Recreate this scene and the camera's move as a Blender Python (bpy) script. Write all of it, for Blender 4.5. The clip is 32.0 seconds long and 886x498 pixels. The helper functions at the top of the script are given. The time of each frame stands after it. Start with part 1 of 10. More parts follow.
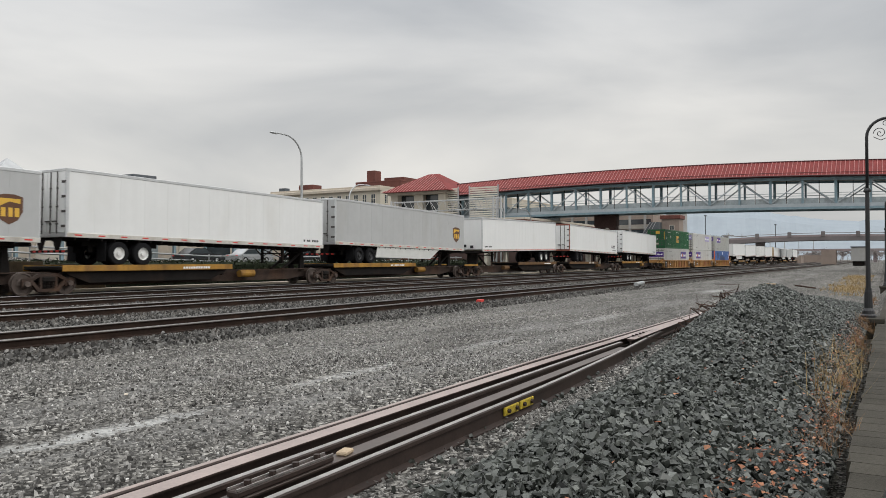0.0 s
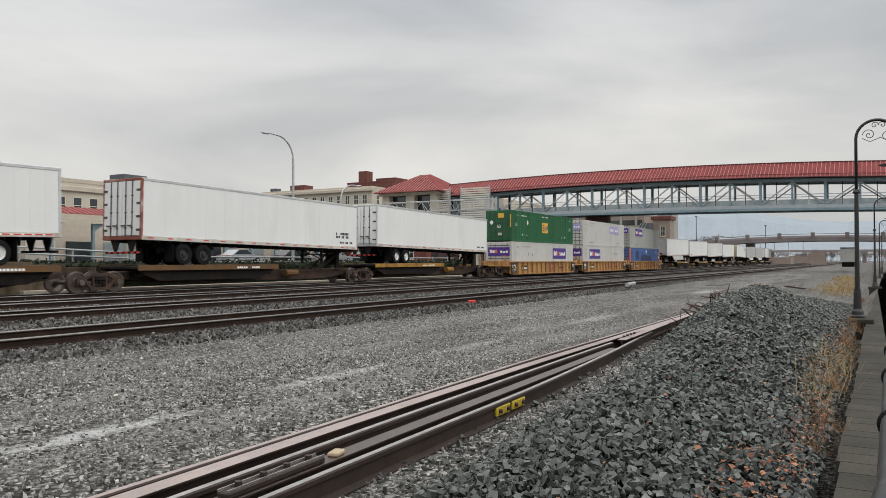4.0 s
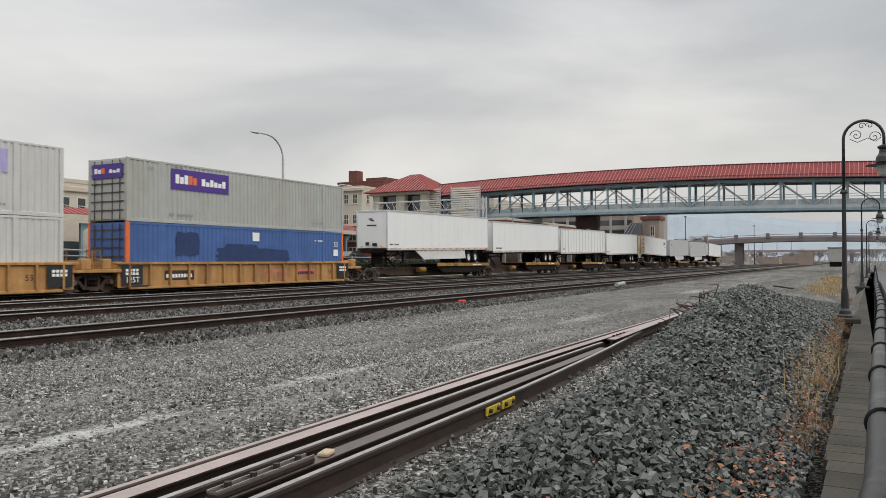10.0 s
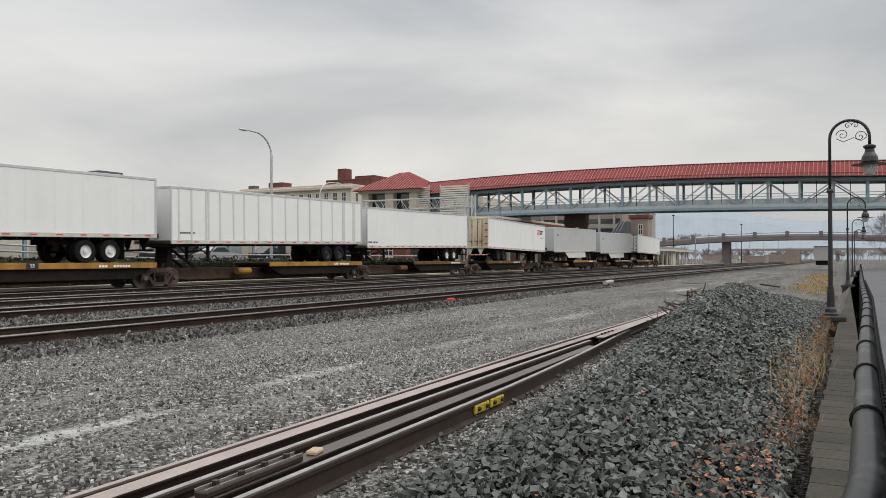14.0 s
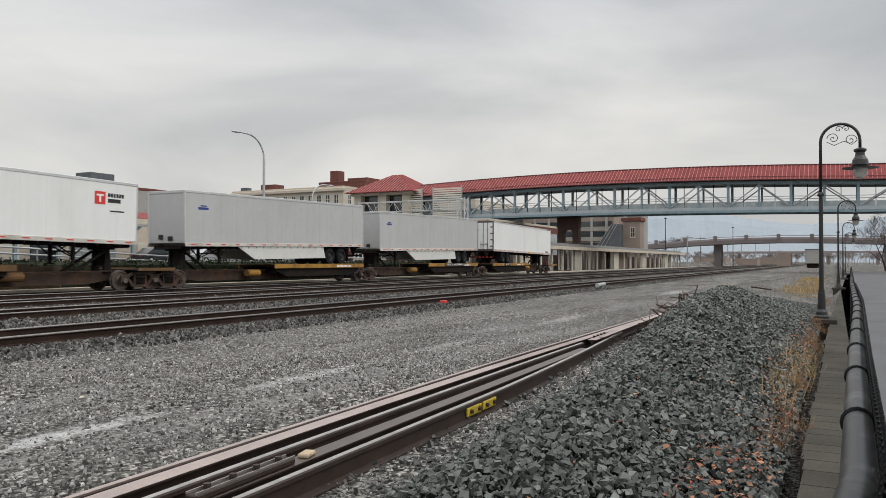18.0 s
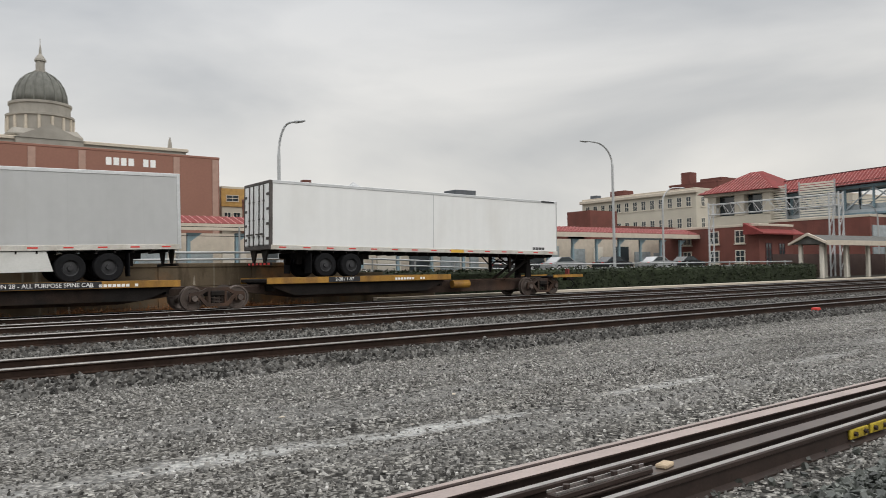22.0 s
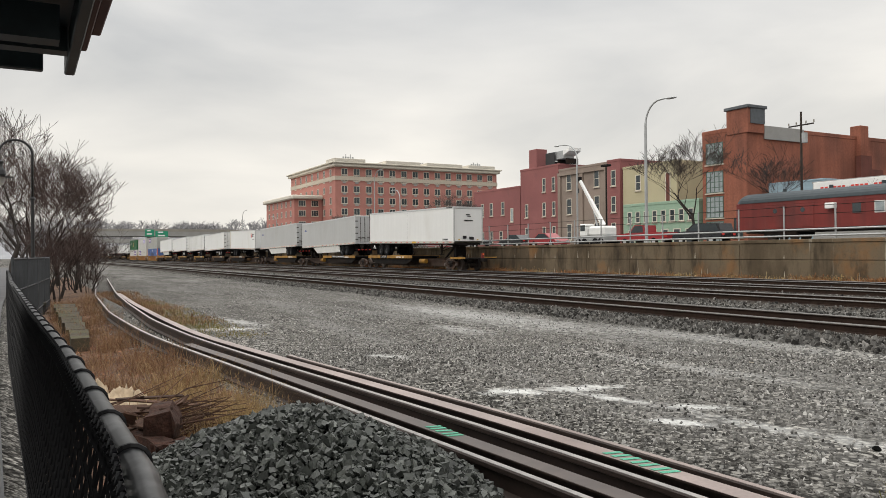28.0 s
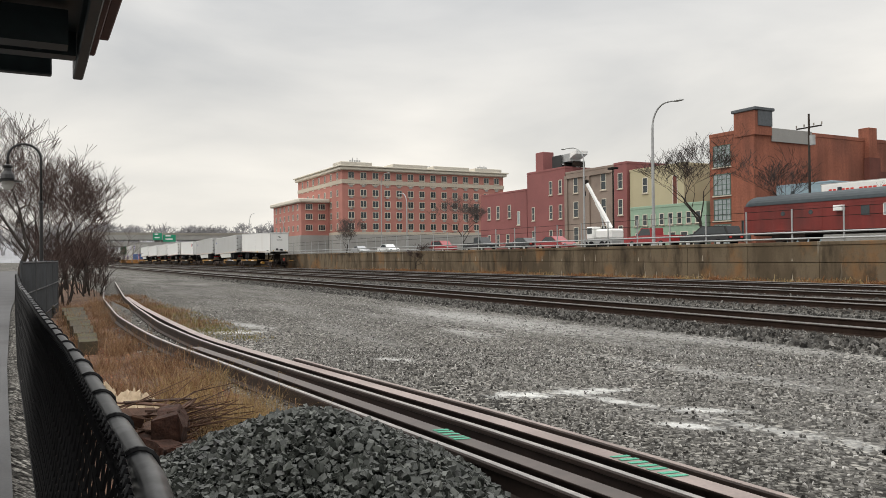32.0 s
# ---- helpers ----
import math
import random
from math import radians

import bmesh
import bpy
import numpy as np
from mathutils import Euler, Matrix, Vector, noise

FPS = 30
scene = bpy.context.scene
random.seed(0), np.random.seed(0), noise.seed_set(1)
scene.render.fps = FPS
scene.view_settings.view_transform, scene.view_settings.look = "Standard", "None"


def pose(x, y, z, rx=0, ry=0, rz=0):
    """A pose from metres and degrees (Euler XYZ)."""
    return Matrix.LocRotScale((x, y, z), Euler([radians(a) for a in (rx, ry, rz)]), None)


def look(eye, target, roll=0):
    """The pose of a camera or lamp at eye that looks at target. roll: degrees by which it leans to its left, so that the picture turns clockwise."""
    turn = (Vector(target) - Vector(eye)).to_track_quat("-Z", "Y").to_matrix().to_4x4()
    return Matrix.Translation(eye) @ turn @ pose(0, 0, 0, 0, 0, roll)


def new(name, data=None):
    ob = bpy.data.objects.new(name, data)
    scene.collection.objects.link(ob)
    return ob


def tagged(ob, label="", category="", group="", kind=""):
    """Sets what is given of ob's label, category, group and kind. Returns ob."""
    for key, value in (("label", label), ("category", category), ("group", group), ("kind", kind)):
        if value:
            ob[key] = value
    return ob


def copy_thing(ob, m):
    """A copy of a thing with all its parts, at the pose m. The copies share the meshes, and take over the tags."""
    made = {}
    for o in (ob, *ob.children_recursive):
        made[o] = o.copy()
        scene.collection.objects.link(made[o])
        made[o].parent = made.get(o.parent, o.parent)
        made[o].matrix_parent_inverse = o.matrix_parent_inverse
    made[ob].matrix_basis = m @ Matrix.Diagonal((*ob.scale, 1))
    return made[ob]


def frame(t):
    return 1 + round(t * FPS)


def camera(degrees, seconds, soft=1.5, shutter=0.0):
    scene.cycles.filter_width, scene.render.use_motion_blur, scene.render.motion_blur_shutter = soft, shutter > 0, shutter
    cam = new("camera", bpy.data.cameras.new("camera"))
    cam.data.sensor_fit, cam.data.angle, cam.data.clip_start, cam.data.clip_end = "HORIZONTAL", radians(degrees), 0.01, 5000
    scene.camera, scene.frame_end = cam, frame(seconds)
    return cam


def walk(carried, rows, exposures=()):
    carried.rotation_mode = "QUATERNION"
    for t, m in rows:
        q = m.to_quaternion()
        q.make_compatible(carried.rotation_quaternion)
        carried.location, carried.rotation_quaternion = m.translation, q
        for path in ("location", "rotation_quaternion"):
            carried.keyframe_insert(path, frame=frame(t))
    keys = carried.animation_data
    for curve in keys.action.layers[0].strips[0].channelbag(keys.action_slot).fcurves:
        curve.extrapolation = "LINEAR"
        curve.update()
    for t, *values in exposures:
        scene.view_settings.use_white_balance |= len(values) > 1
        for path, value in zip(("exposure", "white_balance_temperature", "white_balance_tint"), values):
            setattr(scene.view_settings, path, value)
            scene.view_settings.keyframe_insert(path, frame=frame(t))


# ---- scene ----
# The camera: it stands at a fence and is panned by hand.
EYE = Vector((0.0, 0.0, 1.5))
PAN = (
    (0, -60.01, 0.87, -0.15), (0.5, -60.13, 0.94, -0.09), (1, -60.22, 1.07, -0.08), (1.5, -60.30, 1.07, -0.10), (2, -60.26, 0.92, -0.17),
    (2.5, -60.29, 0.73, -0.26), (3, -60.47, 0.75, -0.21), (3.5, -60.62, 0.94, -0.13), (5.5, -60.83, 0.69, -0.16), (6, -60.93, 0.73, -0.32),
    (6.5, -60.92, 0.79, -0.33), (7, -60.90, 0.86, -0.27), (7.5, -60.94, 0.88, -0.16), (8, -60.97, 0.88, -0.17), (8.5, -61.11, 0.94, -0.18),
    (9, -61.18, 1.01, -0.18), (9.5, -61.25, 0.99, -0.12), (10, -61.37, 0.90, -0.10), (10.5, -61.40, 0.86, -0.02), (11, -61.50, 0.88, -0.03),
    (11.5, -61.63, 0.97, -0.12), (12, -61.75, 1.06, -0.09), (12.5, -61.93, 1.01, -0.08), (13, -62.00, 0.88, -0.04), (13.5, -62.01, 0.82, -0.05),
    (14, -62.20, 0.76, -0.03), (14.5, -62.31, 0.83, -0.04), (16.5, -62.58, 0.85, 0.04), (17, -62.72, 0.94, 0.07), (17.5, -62.78, 0.98, 0.08),
    (18, -62.75, 0.94, 0.04), (18.5, -62.72, 0.83, 0.15), (19, -63.01, 0.61, 0.31), (19.5, -62.69, 0.43, 0.30), (20, -60.60, 0.41, -0.65),
    (20.5, -55.55, 0.74, -0.78), (21, -50.08, 1.26, -0.82), (21.5, -44.11, 1.57, -0.90), (22, -36.88, 1.65, -1.04), (22.5, -28.40, 1.79, -1.29),
    (23, -18.28, 1.78, -0.74), (23.5, -5.98, 1.12, 0.00), (24, 5.63, 0.52, 0.80), (24.5, 16.96, 0.11, 1.63), (25, 31.35, -0.36, 1.82),
    (25.5, 43.54, -0.20, 1.64), (26, 50.04, 0.14, 0.62), (26.5, 55.93, -0.25, -0.03), (28.5, 61.43, 0.39, -0.46), (29, 61.25, 0.55, -0.37),
    (29.5, 61.45, 0.64, -0.24), (30, 61.55, 0.75, -0.37), (30.5, 61.64, 0.68, -0.63), (31, 61.70, 0.67, -0.73), (31.5, 61.70, 0.73, -0.74),
    (32, 61.81, 0.56, -0.57),
)


def aimed(yaw, pitch, roll):
    """Pose at EYE; yaw in degrees to the left of +y, pitch upwards, roll as in look()."""
    ya, pi = radians(yaw), radians(pitch)
    ahead = Vector((-math.sin(ya) * math.cos(pi), math.cos(ya) * math.cos(pi), math.sin(pi)))
    return look(EYE, EYE + ahead, roll)


cam = camera(60.24, 32.0, soft=0.35, shutter=0.14)
walk(cam, [(t, aimed(y, p, r)) for t, y, p, r in PAN], ((0.0, 0.0, 6500, 10), (20.0, 0.0, 6500, 10), (23.0, 0.0, 6600, 10), (26.0, 0.03, 6780, 10), (32.0, 0.03, 6780, 10)))

# ---- world and sun: a bright overcast winter sky ----
SUN_AZ, SUN_EL = 165.0, 38.0
world = bpy.data.worlds.new("overcast_sky")
scene.world = world
world.use_nodes = True
wn, wl = world.node_tree.nodes, world.node_tree.links
wn.clear()


def wnode(kind, **values):
    n = wn.new(kind)
    for key, value in values.items():
        n.inputs[key].default_value = value
    return n


w_sky = wn.new("ShaderNodeTexSky")
w_sky.sky_type = "NISHITA"
w_sky.sun_disc = False
w_sky.sun_elevation, w_sky.sun_rotation = radians(SUN_EL), radians(SUN_AZ)
w_coord = wn.new("ShaderNodeTexCoord")
w_map = wn.new("ShaderNodeMapping")
w_map.inputs["Scale"].default_value = (1.0, 1.0, 3.2)
w_map.inputs["Location"].default_value = (0.35, 1.1, 0.2)
wl.new(w_coord.outputs["Generated"], w_map.inputs["Vector"])
w_noise = wnode("ShaderNodeTexNoise", Scale=1.7, Detail=7.0, Roughness=0.47, Distortion=0.35)
wl.new(w_map.outputs["Vector"], w_noise.inputs["Vector"])
w_ramp = wn.new("ShaderNodeValToRGB")
w_ramp.color_ramp.elements[0].position, w_ramp.color_ramp.elements[1].position = 0.30, 0.66
w_ramp.color_ramp.elements[0].color = (0.43, 0.455, 0.485, 1)
w_ramp.color_ramp.elements[1].color = (0.84, 0.835, 0.82, 1)
wl.new(w_noise.outputs["Fac"], w_ramp.inputs["Fac"])
w_sep = wn.new("ShaderNodeSeparateXYZ")
wl.new(w_coord.outputs["Generated"], w_sep.inputs["Vector"])
w_band = wn.new("ShaderNodeValToRGB")
w_band.color_ramp.elements[0].position, w_band.color_ramp.elements[1].position = 0.0, 0.34
w_band.color_ramp.elements[0].color = (1.0, 0.98, 0.94, 1)
w_band.color_ramp.elements[1].color = (0.88, 0.90, 0.93, 1)
top = w_band.color_ramp.elements.new(0.62)
top.color = (1.0, 1.0, 1.0, 1)
mid = w_band.color_ramp.elements.new(0.12)
mid.color = (1.08, 1.06, 1.02, 1)
wl.new(w_sep.outputs["Z"], w_band.inputs["Fac"])
w_mul = wn.new("ShaderNodeMix")
w_mul.data_type, w_mul.blend_type = "RGBA", "MULTIPLY"
w_mul.inputs["Factor"].default_value = 1.0
wl.new(w_ramp.outputs["Color"], w_mul.inputs["A"])
wl.new(w_band.outputs["Color"], w_mul.inputs["B"])
w_zen = wn.new("ShaderNodeMapRange")        # an overcast sky is brightest overhead
w_zen.interpolation_type = "SMOOTHSTEP"
for key, value in (("From Min", 0.36), ("From Max", 0.85), ("To Min", 1.0), ("To Max", 2.9)):
    w_zen.inputs[key].default_value = value
wl.new(w_sep.outputs["Z"], w_zen.inputs["Value"])
w_side = wn.new("ShaderNodeMapRange")       # the cloud is thinner towards the west
for key, value in (("From Min", 0.8), ("From Max", -0.8), ("To Min", 0.94), ("To Max", 1.16)):
    w_side.inputs[key].default_value = value
wl.new(w_sep.outputs["X"], w_side.inputs["Value"])
w_two = wn.new("ShaderNodeMath")
w_two.operation = "MULTIPLY"
wl.new(w_zen.outputs["Result"], w_two.inputs[0])
wl.new(w_side.outputs["Result"], w_two.inputs[1])
w_str = wn.new("ShaderNodeMath")
w_str.operation = "MULTIPLY"
w_str.inputs[1].default_value = 1.02
wl.new(w_two.outputs[0], w_str.inputs[0])
w_bg1 = wnode("ShaderNodeBackground")
wl.new(w_str.outputs[0], w_bg1.inputs["Strength"])
w_bg2 = wnode("ShaderNodeBackground", Strength=0.05)
wl.new(w_mul.outputs["Result"], w_bg1.inputs["Color"])
wl.new(w_sky.outputs["Color"], w_bg2.inputs["Color"])
w_mix = wnode("ShaderNodeMixShader", Fac=0.06)
wl.new(w_bg1.outputs["Background"], w_mix.inputs[1])
wl.new(w_bg2.outputs["Background"], w_mix.inputs[2])
w_out = wn.new("ShaderNodeOutputWorld")
wl.new(w_mix.outputs["Shader"], w_out.inputs["Surface"])

sun = new("sun", bpy.data.lights.new("sun", "SUN"))
sun.data.energy, sun.data.angle, sun.data.color = 0.85, radians(40), (1.0, 0.97, 0.92)
sun.matrix_world = look((math.sin(radians(SUN_AZ)) * 50, math.cos(radians(SUN_AZ)) * 50, 39), (0, 0, 0))


# ---- materials ----
def material(name, colour, rough=0.6, metal=0.0, vary=0.25, scale=2.0, fine=18.0, bump=0.0, bump_scale=60.0, random_value=0.0,
             dirt=None, dirt_amount=0.0, dirt_scale=0.6, streak=0.0, spec=0.4, coat=0.0, streak_scale=3.0):
    """A procedural surface: base colour with variation at two sizes, stains of a second colour, streaks, relief."""
    m = bpy.data.materials.new(name)
    m.use_nodes = True
    n, k = m.node_tree.nodes, m.node_tree.links
    b = n["Principled BSDF"]
    b.inputs["Roughness"].default_value, b.inputs["Metallic"].default_value = rough, metal
    b.inputs["Specular IOR Level"].default_value = spec
    b.inputs["Coat Weight"].default_value = coat
    co = n.new("ShaderNodeTexCoord")
    base = n.new("ShaderNodeRGB")
    base.outputs[0].default_value = (*colour, 1)
    out = base.outputs[0]

    def tex(size, detail, stretch=None):
        t = n.new("ShaderNodeTexNoise")
        t.inputs["Scale"].default_value, t.inputs["Detail"].default_value = size, detail
        if stretch:
            mp = n.new("ShaderNodeMapping")
            mp.inputs["Scale"].default_value = stretch
            k.new(co.outputs["Object"], mp.inputs["Vector"])
            k.new(mp.outputs["Vector"], t.inputs["Vector"])
        else:
            k.new(co.outputs["Object"], t.inputs["Vector"])
        return t.outputs["Fac"]

    def hsv(colour_out, value_out, low, high):
        r = n.new("ShaderNodeMapRange")
        r.inputs["From Min"].default_value, r.inputs["From Max"].default_value = 0.25, 0.75
        r.inputs["To Min"].default_value, r.inputs["To Max"].default_value = low, high
        k.new(value_out, r.inputs["Value"])
        h = n.new("ShaderNodeHueSaturation")
        k.new(r.outputs["Result"], h.inputs["Value"])
        k.new(colour_out, h.inputs["Color"])
        return h.outputs["Color"]

    if dirt is not None and dirt_amount > 0:
        r = n.new("ShaderNodeValToRGB")
        r.color_ramp.elements[0].position, r.color_ramp.elements[1].position = 0.62 - 0.3 * dirt_amount, 0.80 - 0.15 * dirt_amount
        k.new(tex(dirt_scale, 6.0, (1, 1, 0.35) if streak else None), r.inputs["Fac"])
        mx = n.new("ShaderNodeMix")
        mx.data_type = "RGBA"
        mul = n.new("ShaderNodeMath")
        mul.operation = "MULTIPLY"
        mul.inputs[1].default_value = min(1.0, 0.35 + dirt_amount * 0.65)
        k.new(r.outputs["Color"], mul.inputs[0])
        k.new(mul.outputs[0], mx.inputs["Factor"])
        k.new(out, mx.inputs["A"])
        mx.inputs["B"].default_value = (*dirt, 1)
        out = mx.outputs["Result"]
    if vary > 0:
        out = hsv(out, tex(scale, 4.0), 1 - vary, 1 + vary)
        out = hsv(out, tex(fine, 3.0), 1 - vary * 0.7, 1 + vary * 0.7)
    if streak:
        out = hsv(out, tex(streak_scale, 5.0, (6.0, 6.0, 0.25)), 1 - streak, 1 + streak * 0.5)
    if random_value:
        oi = n.new("ShaderNodeObjectInfo")
        r = n.new("ShaderNodeMapRange")
        r.inputs["To Min"].default_value, r.inputs["To Max"].default_value = 1 - random_value, 1 + random_value
        k.new(oi.outputs["Random"], r.inputs["Value"])
        h = n.new("ShaderNodeHueSaturation")
        k.new(r.outputs["Result"], h.inputs["Value"])
        k.new(out, h.inputs["Color"])
        out = h.outputs["Color"]
    k.new(out, b.inputs["Base Color"])
    if bump:
        bp = n.new("ShaderNodeBump")
        bp.inputs["Strength"].default_value, bp.inputs["Distance"].default_value = bump, 0.02
        k.new(tex(bump_scale, 5.0), bp.inputs["Height"])
        k.new(bp.outputs["Normal"], b.inputs["Normal"])
    return m


def island_material(name, colours, rough=0.85, vary=0.3, spec=0.3):
    """Loose pieces in one mesh: each takes its own tone."""
    m = bpy.data.materials.new(name)
    m.use_nodes = True
    n, k = m.node_tree.nodes, m.node_tree.links
    b = n["Principled BSDF"]
    b.inputs["Roughness"].default_value = rough
    b.inputs["Specular IOR Level"].default_value = spec
    g = n.new("ShaderNodeNewGeometry")
    r = n.new("ShaderNodeValToRGB")
    while len(r.color_ramp.elements) < len(colours):
        r.color_ramp.elements.new(0.5)
    for i, c in enumerate(colours):
        r.color_ramp.elements[i].position = i / (len(colours) - 1)
        r.color_ramp.elements[i].color = (*c, 1)
    k.new(g.outputs["Random Per Island"], r.inputs["Fac"])
    t = n.new("ShaderNodeTexNoise")
    t.inputs["Scale"].default_value, t.inputs["Detail"].default_value = 30.0, 4.0
    co = n.new("ShaderNodeTexCoord")
    k.new(co.outputs["Object"], t.inputs["Vector"])
    mr = n.new("ShaderNodeMapRange")
    mr.inputs["To Min"].default_value, mr.inputs["To Max"].default_value = 1 - vary, 1 + vary
    k.new(t.outputs["Fac"], mr.inputs["Value"])
    h = n.new("ShaderNodeHueSaturation")
    k.new(mr.outputs["Result"], h.inputs["Value"])
    k.new(r.outputs["Color"], h.inputs["Color"])
    k.new(h.outputs["Color"], b.inputs["Base Color"])
    return m


WHITE = material("white_trailer_paint", (0.775, 0.78, 0.765), 0.42, vary=0.02, scale=0.4, fine=3, dirt=(0.60, 0.58, 0.53), dirt_amount=0.08, dirt_scale=0.35, streak=0.03, streak_scale=0.5)
CREAM = material("aged_cream_paint", (0.66, 0.58, 0.42), 0.55, vary=0.14, dirt=(0.36, 0.17, 0.065), dirt_amount=0.68, dirt_scale=0.9, streak=0.25, streak_scale=0.6)
GREY_PAINT = material("grey_trailer_paint", (0.46, 0.465, 0.46), 0.45, vary=0.04, scale=0.5, fine=3, dirt=(0.36, 0.35, 0.32), dirt_amount=0.15, streak=0.04, streak_scale=0.5)
SKIRT = material("skirt_panel", (0.62, 0.62, 0.59), 0.5, vary=0.06, dirt=(0.40, 0.37, 0.32), dirt_amount=0.25)
DIRTY_RAIL = material("grimy_white_rail", (0.56, 0.54, 0.49), 0.5, vary=0.12, scale=1.5, fine=14, dirt=(0.28, 0.23, 0.17), dirt_amount=0.4, dirt_scale=1.2)
DOOR_STEEL = material("dark_door_steel", (0.085, 0.075, 0.07), 0.6, 0.3, vary=0.25)
RUST_FRAME = material("rust_red_frame", (0.24, 0.075, 0.05), 0.7, vary=0.3, dirt=(0.5, 0.47, 0.43), dirt_amount=0.4, dirt_scale=2.0)
ALU = material("aluminium_trim", (0.60, 0.61, 0.61), 0.38, 0.6, vary=0.1)
DARK_STEEL = material("dark_oily_steel", (0.013, 0.011, 0.010), 0.75, 0.0, vary=0.4, dirt=(0.045, 0.026, 0.017), dirt_amount=0.35, spec=0.15)
BROWN_STEEL = material("brown_dusty_steel", (0.045, 0.029, 0.022), 0.8, 0.1, vary=0.4, dirt=(0.085, 0.043, 0.024), dirt_amount=0.5)
WHEEL_STEEL = material("wheel_steel", (0.13, 0.105, 0.092), 0.5, 0.35, vary=0.3, dirt=(0.07, 0.045, 0.034), dirt_amount=0.4)
YELLOW_STEEL = material("yellow_car_paint", (0.36, 0.185, 0.03), 0.6, vary=0.22, scale=1.2, dirt=(0.12, 0.06, 0.028), dirt_amount=0.5, dirt_scale=1.4, streak=0.2, streak_scale=0.6)
DULL_YELLOW = material("worn_brown_yellow_paint", (0.15, 0.078, 0.028), 0.75, vary=0.3, scale=1.2, dirt=(0.045, 0.028, 0.018), dirt_amount=0.65, dirt_scale=1.2)
WELL_YELLOW = material("faded_yellow_well_paint", (0.44, 0.235, 0.08), 0.65, vary=0.2, dirt=(0.17, 0.085, 0.045), dirt_amount=0.5, streak=0.3, streak_scale=0.6)
RUBBER = material("tyre_rubber", (0.013, 0.013, 0.014), 0.9, vary=0.3, spec=0.12)
RIM = material("painted_rim", (0.036, 0.036, 0.038), 0.55, 0.2, vary=0.2)
RIM_WHITE = material("white_rim", (0.72, 0.72, 0.70), 0.5, vary=0.15, dirt=(0.3, 0.25, 0.2), dirt_amount=0.3)
GREEN_BOX = material("green_container_paint", (0.015, 0.115, 0.042), 0.5, vary=0.12, dirt=(0.025, 0.055, 0.03), dirt_amount=0.25, streak=0.1, streak_scale=0.5)
GREY_BOX = material("light_grey_container_paint", (0.56, 0.555, 0.53), 0.5, vary=0.05, dirt=(0.42, 0.37, 0.30), dirt_amount=0.22, streak=0.08)
GREY_BOX_B = material("mid_grey_container_paint", (0.40, 0.405, 0.38), 0.5, vary=0.06, dirt=(0.33, 0.29, 0.23), dirt_amount=0.22, streak=0.08)
BLUE_BOX = material("blue_container_paint", (0.065, 0.135, 0.34), 0.5, vary=0.10, dirt=(0.045, 0.09, 0.24), dirt_amount=0.3, streak=0.10)
BLUE_STAIN = material("dark_blue_stain", (0.022, 0.045, 0.13), 0.55, vary=0.2, streak=0.2)
PURPLE = material("purple_panel", (0.075, 0.035, 0.235), 0.5, vary=0.08)
ORANGE = material("orange_paint", (0.75, 0.16, 0.035), 0.5, vary=0.1)
RED = material("red_paint", (0.62, 0.045, 0.035), 0.5, vary=0.1)
PLAIN_WHITE = material("white_mark_paint", (0.82, 0.82, 0.80), 0.55, vary=0.04)
BLACK = material("black_mark_paint", (0.02, 0.02, 0.022), 0.55, vary=0.1)
AMBER = material("amber_mark_paint", (0.70, 0.42, 0.06), 0.5, vary=0.08)
SHIELD_BROWN = material("brown_shield_paint", (0.12, 0.055, 0.03), 0.5, vary=0.08)
LILAC = material("faded_lilac_panel", (0.40, 0.36, 0.60), 0.55, vary=0.12, streak=0.2)

RAIL_STEEL = material("worn_rail_head", (0.25, 0.24, 0.23), 0.42, 0.85, vary=0.25, scale=6)
RAIL_RUST = material("rail_web_rust", (0.026, 0.016, 0.012), 0.85, 0.0, vary=0.35, spec=0.15, dirt=(0.06, 0.032, 0.02), dirt_amount=0.3)
TIE_WOOD = material("weathered_tie_wood", (0.042, 0.033, 0.027), 0.9, vary=0.35, bump=0.6, random_value=0.4)
KERB = material("wet_concrete_coping", (0.062, 0.057, 0.047), 0.85, vary=0.25, scale=1.5, fine=30, dirt=(0.030, 0.027, 0.020), dirt_amount=0.5, bump=0.4, random_value=0.18, spec=0.12)
PATH = material("damp_concrete_path", (0.115, 0.115, 0.118), 0.75, vary=0.12, scale=0.8, fine=40, dirt=(0.075, 0.072, 0.068), dirt_amount=0.35, bump=0.15, spec=0.15)
BLACK_METAL = material("black_lamp_paint", (0.018, 0.018, 0.019), 0.42, vary=0.15, spec=0.5)
PIPE_BLACK = material("pale_patched_black_pipe", (0.013, 0.014, 0.015), 0.34, vary=0.3, scale=5, fine=30, dirt=(0.24, 0.24, 0.24), dirt_amount=0.30, dirt_scale=9, spec=0.35)
VINYL = material("black_vinyl_wire", (0.007, 0.007, 0.008), 0.5, vary=0.2, spec=0.2)
GALV = material("galvanised_steel", (0.42, 0.43, 0.43), 0.45, 0.5, vary=0.12)
TEAL = material("teal_truss_paint", (0.20, 0.285, 0.32), 0.6, vary=0.15, dirt=(0.15, 0.18, 0.19), dirt_amount=0.3)
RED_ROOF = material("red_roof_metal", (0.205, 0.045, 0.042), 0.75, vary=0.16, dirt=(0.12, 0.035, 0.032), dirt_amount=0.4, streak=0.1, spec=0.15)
# ribs paler than the roof: their highlight is painted in
ROOF_RIB = material("highlight_roof_rib", (0.40, 0.16, 0.15), 0.6, vary=0.15)
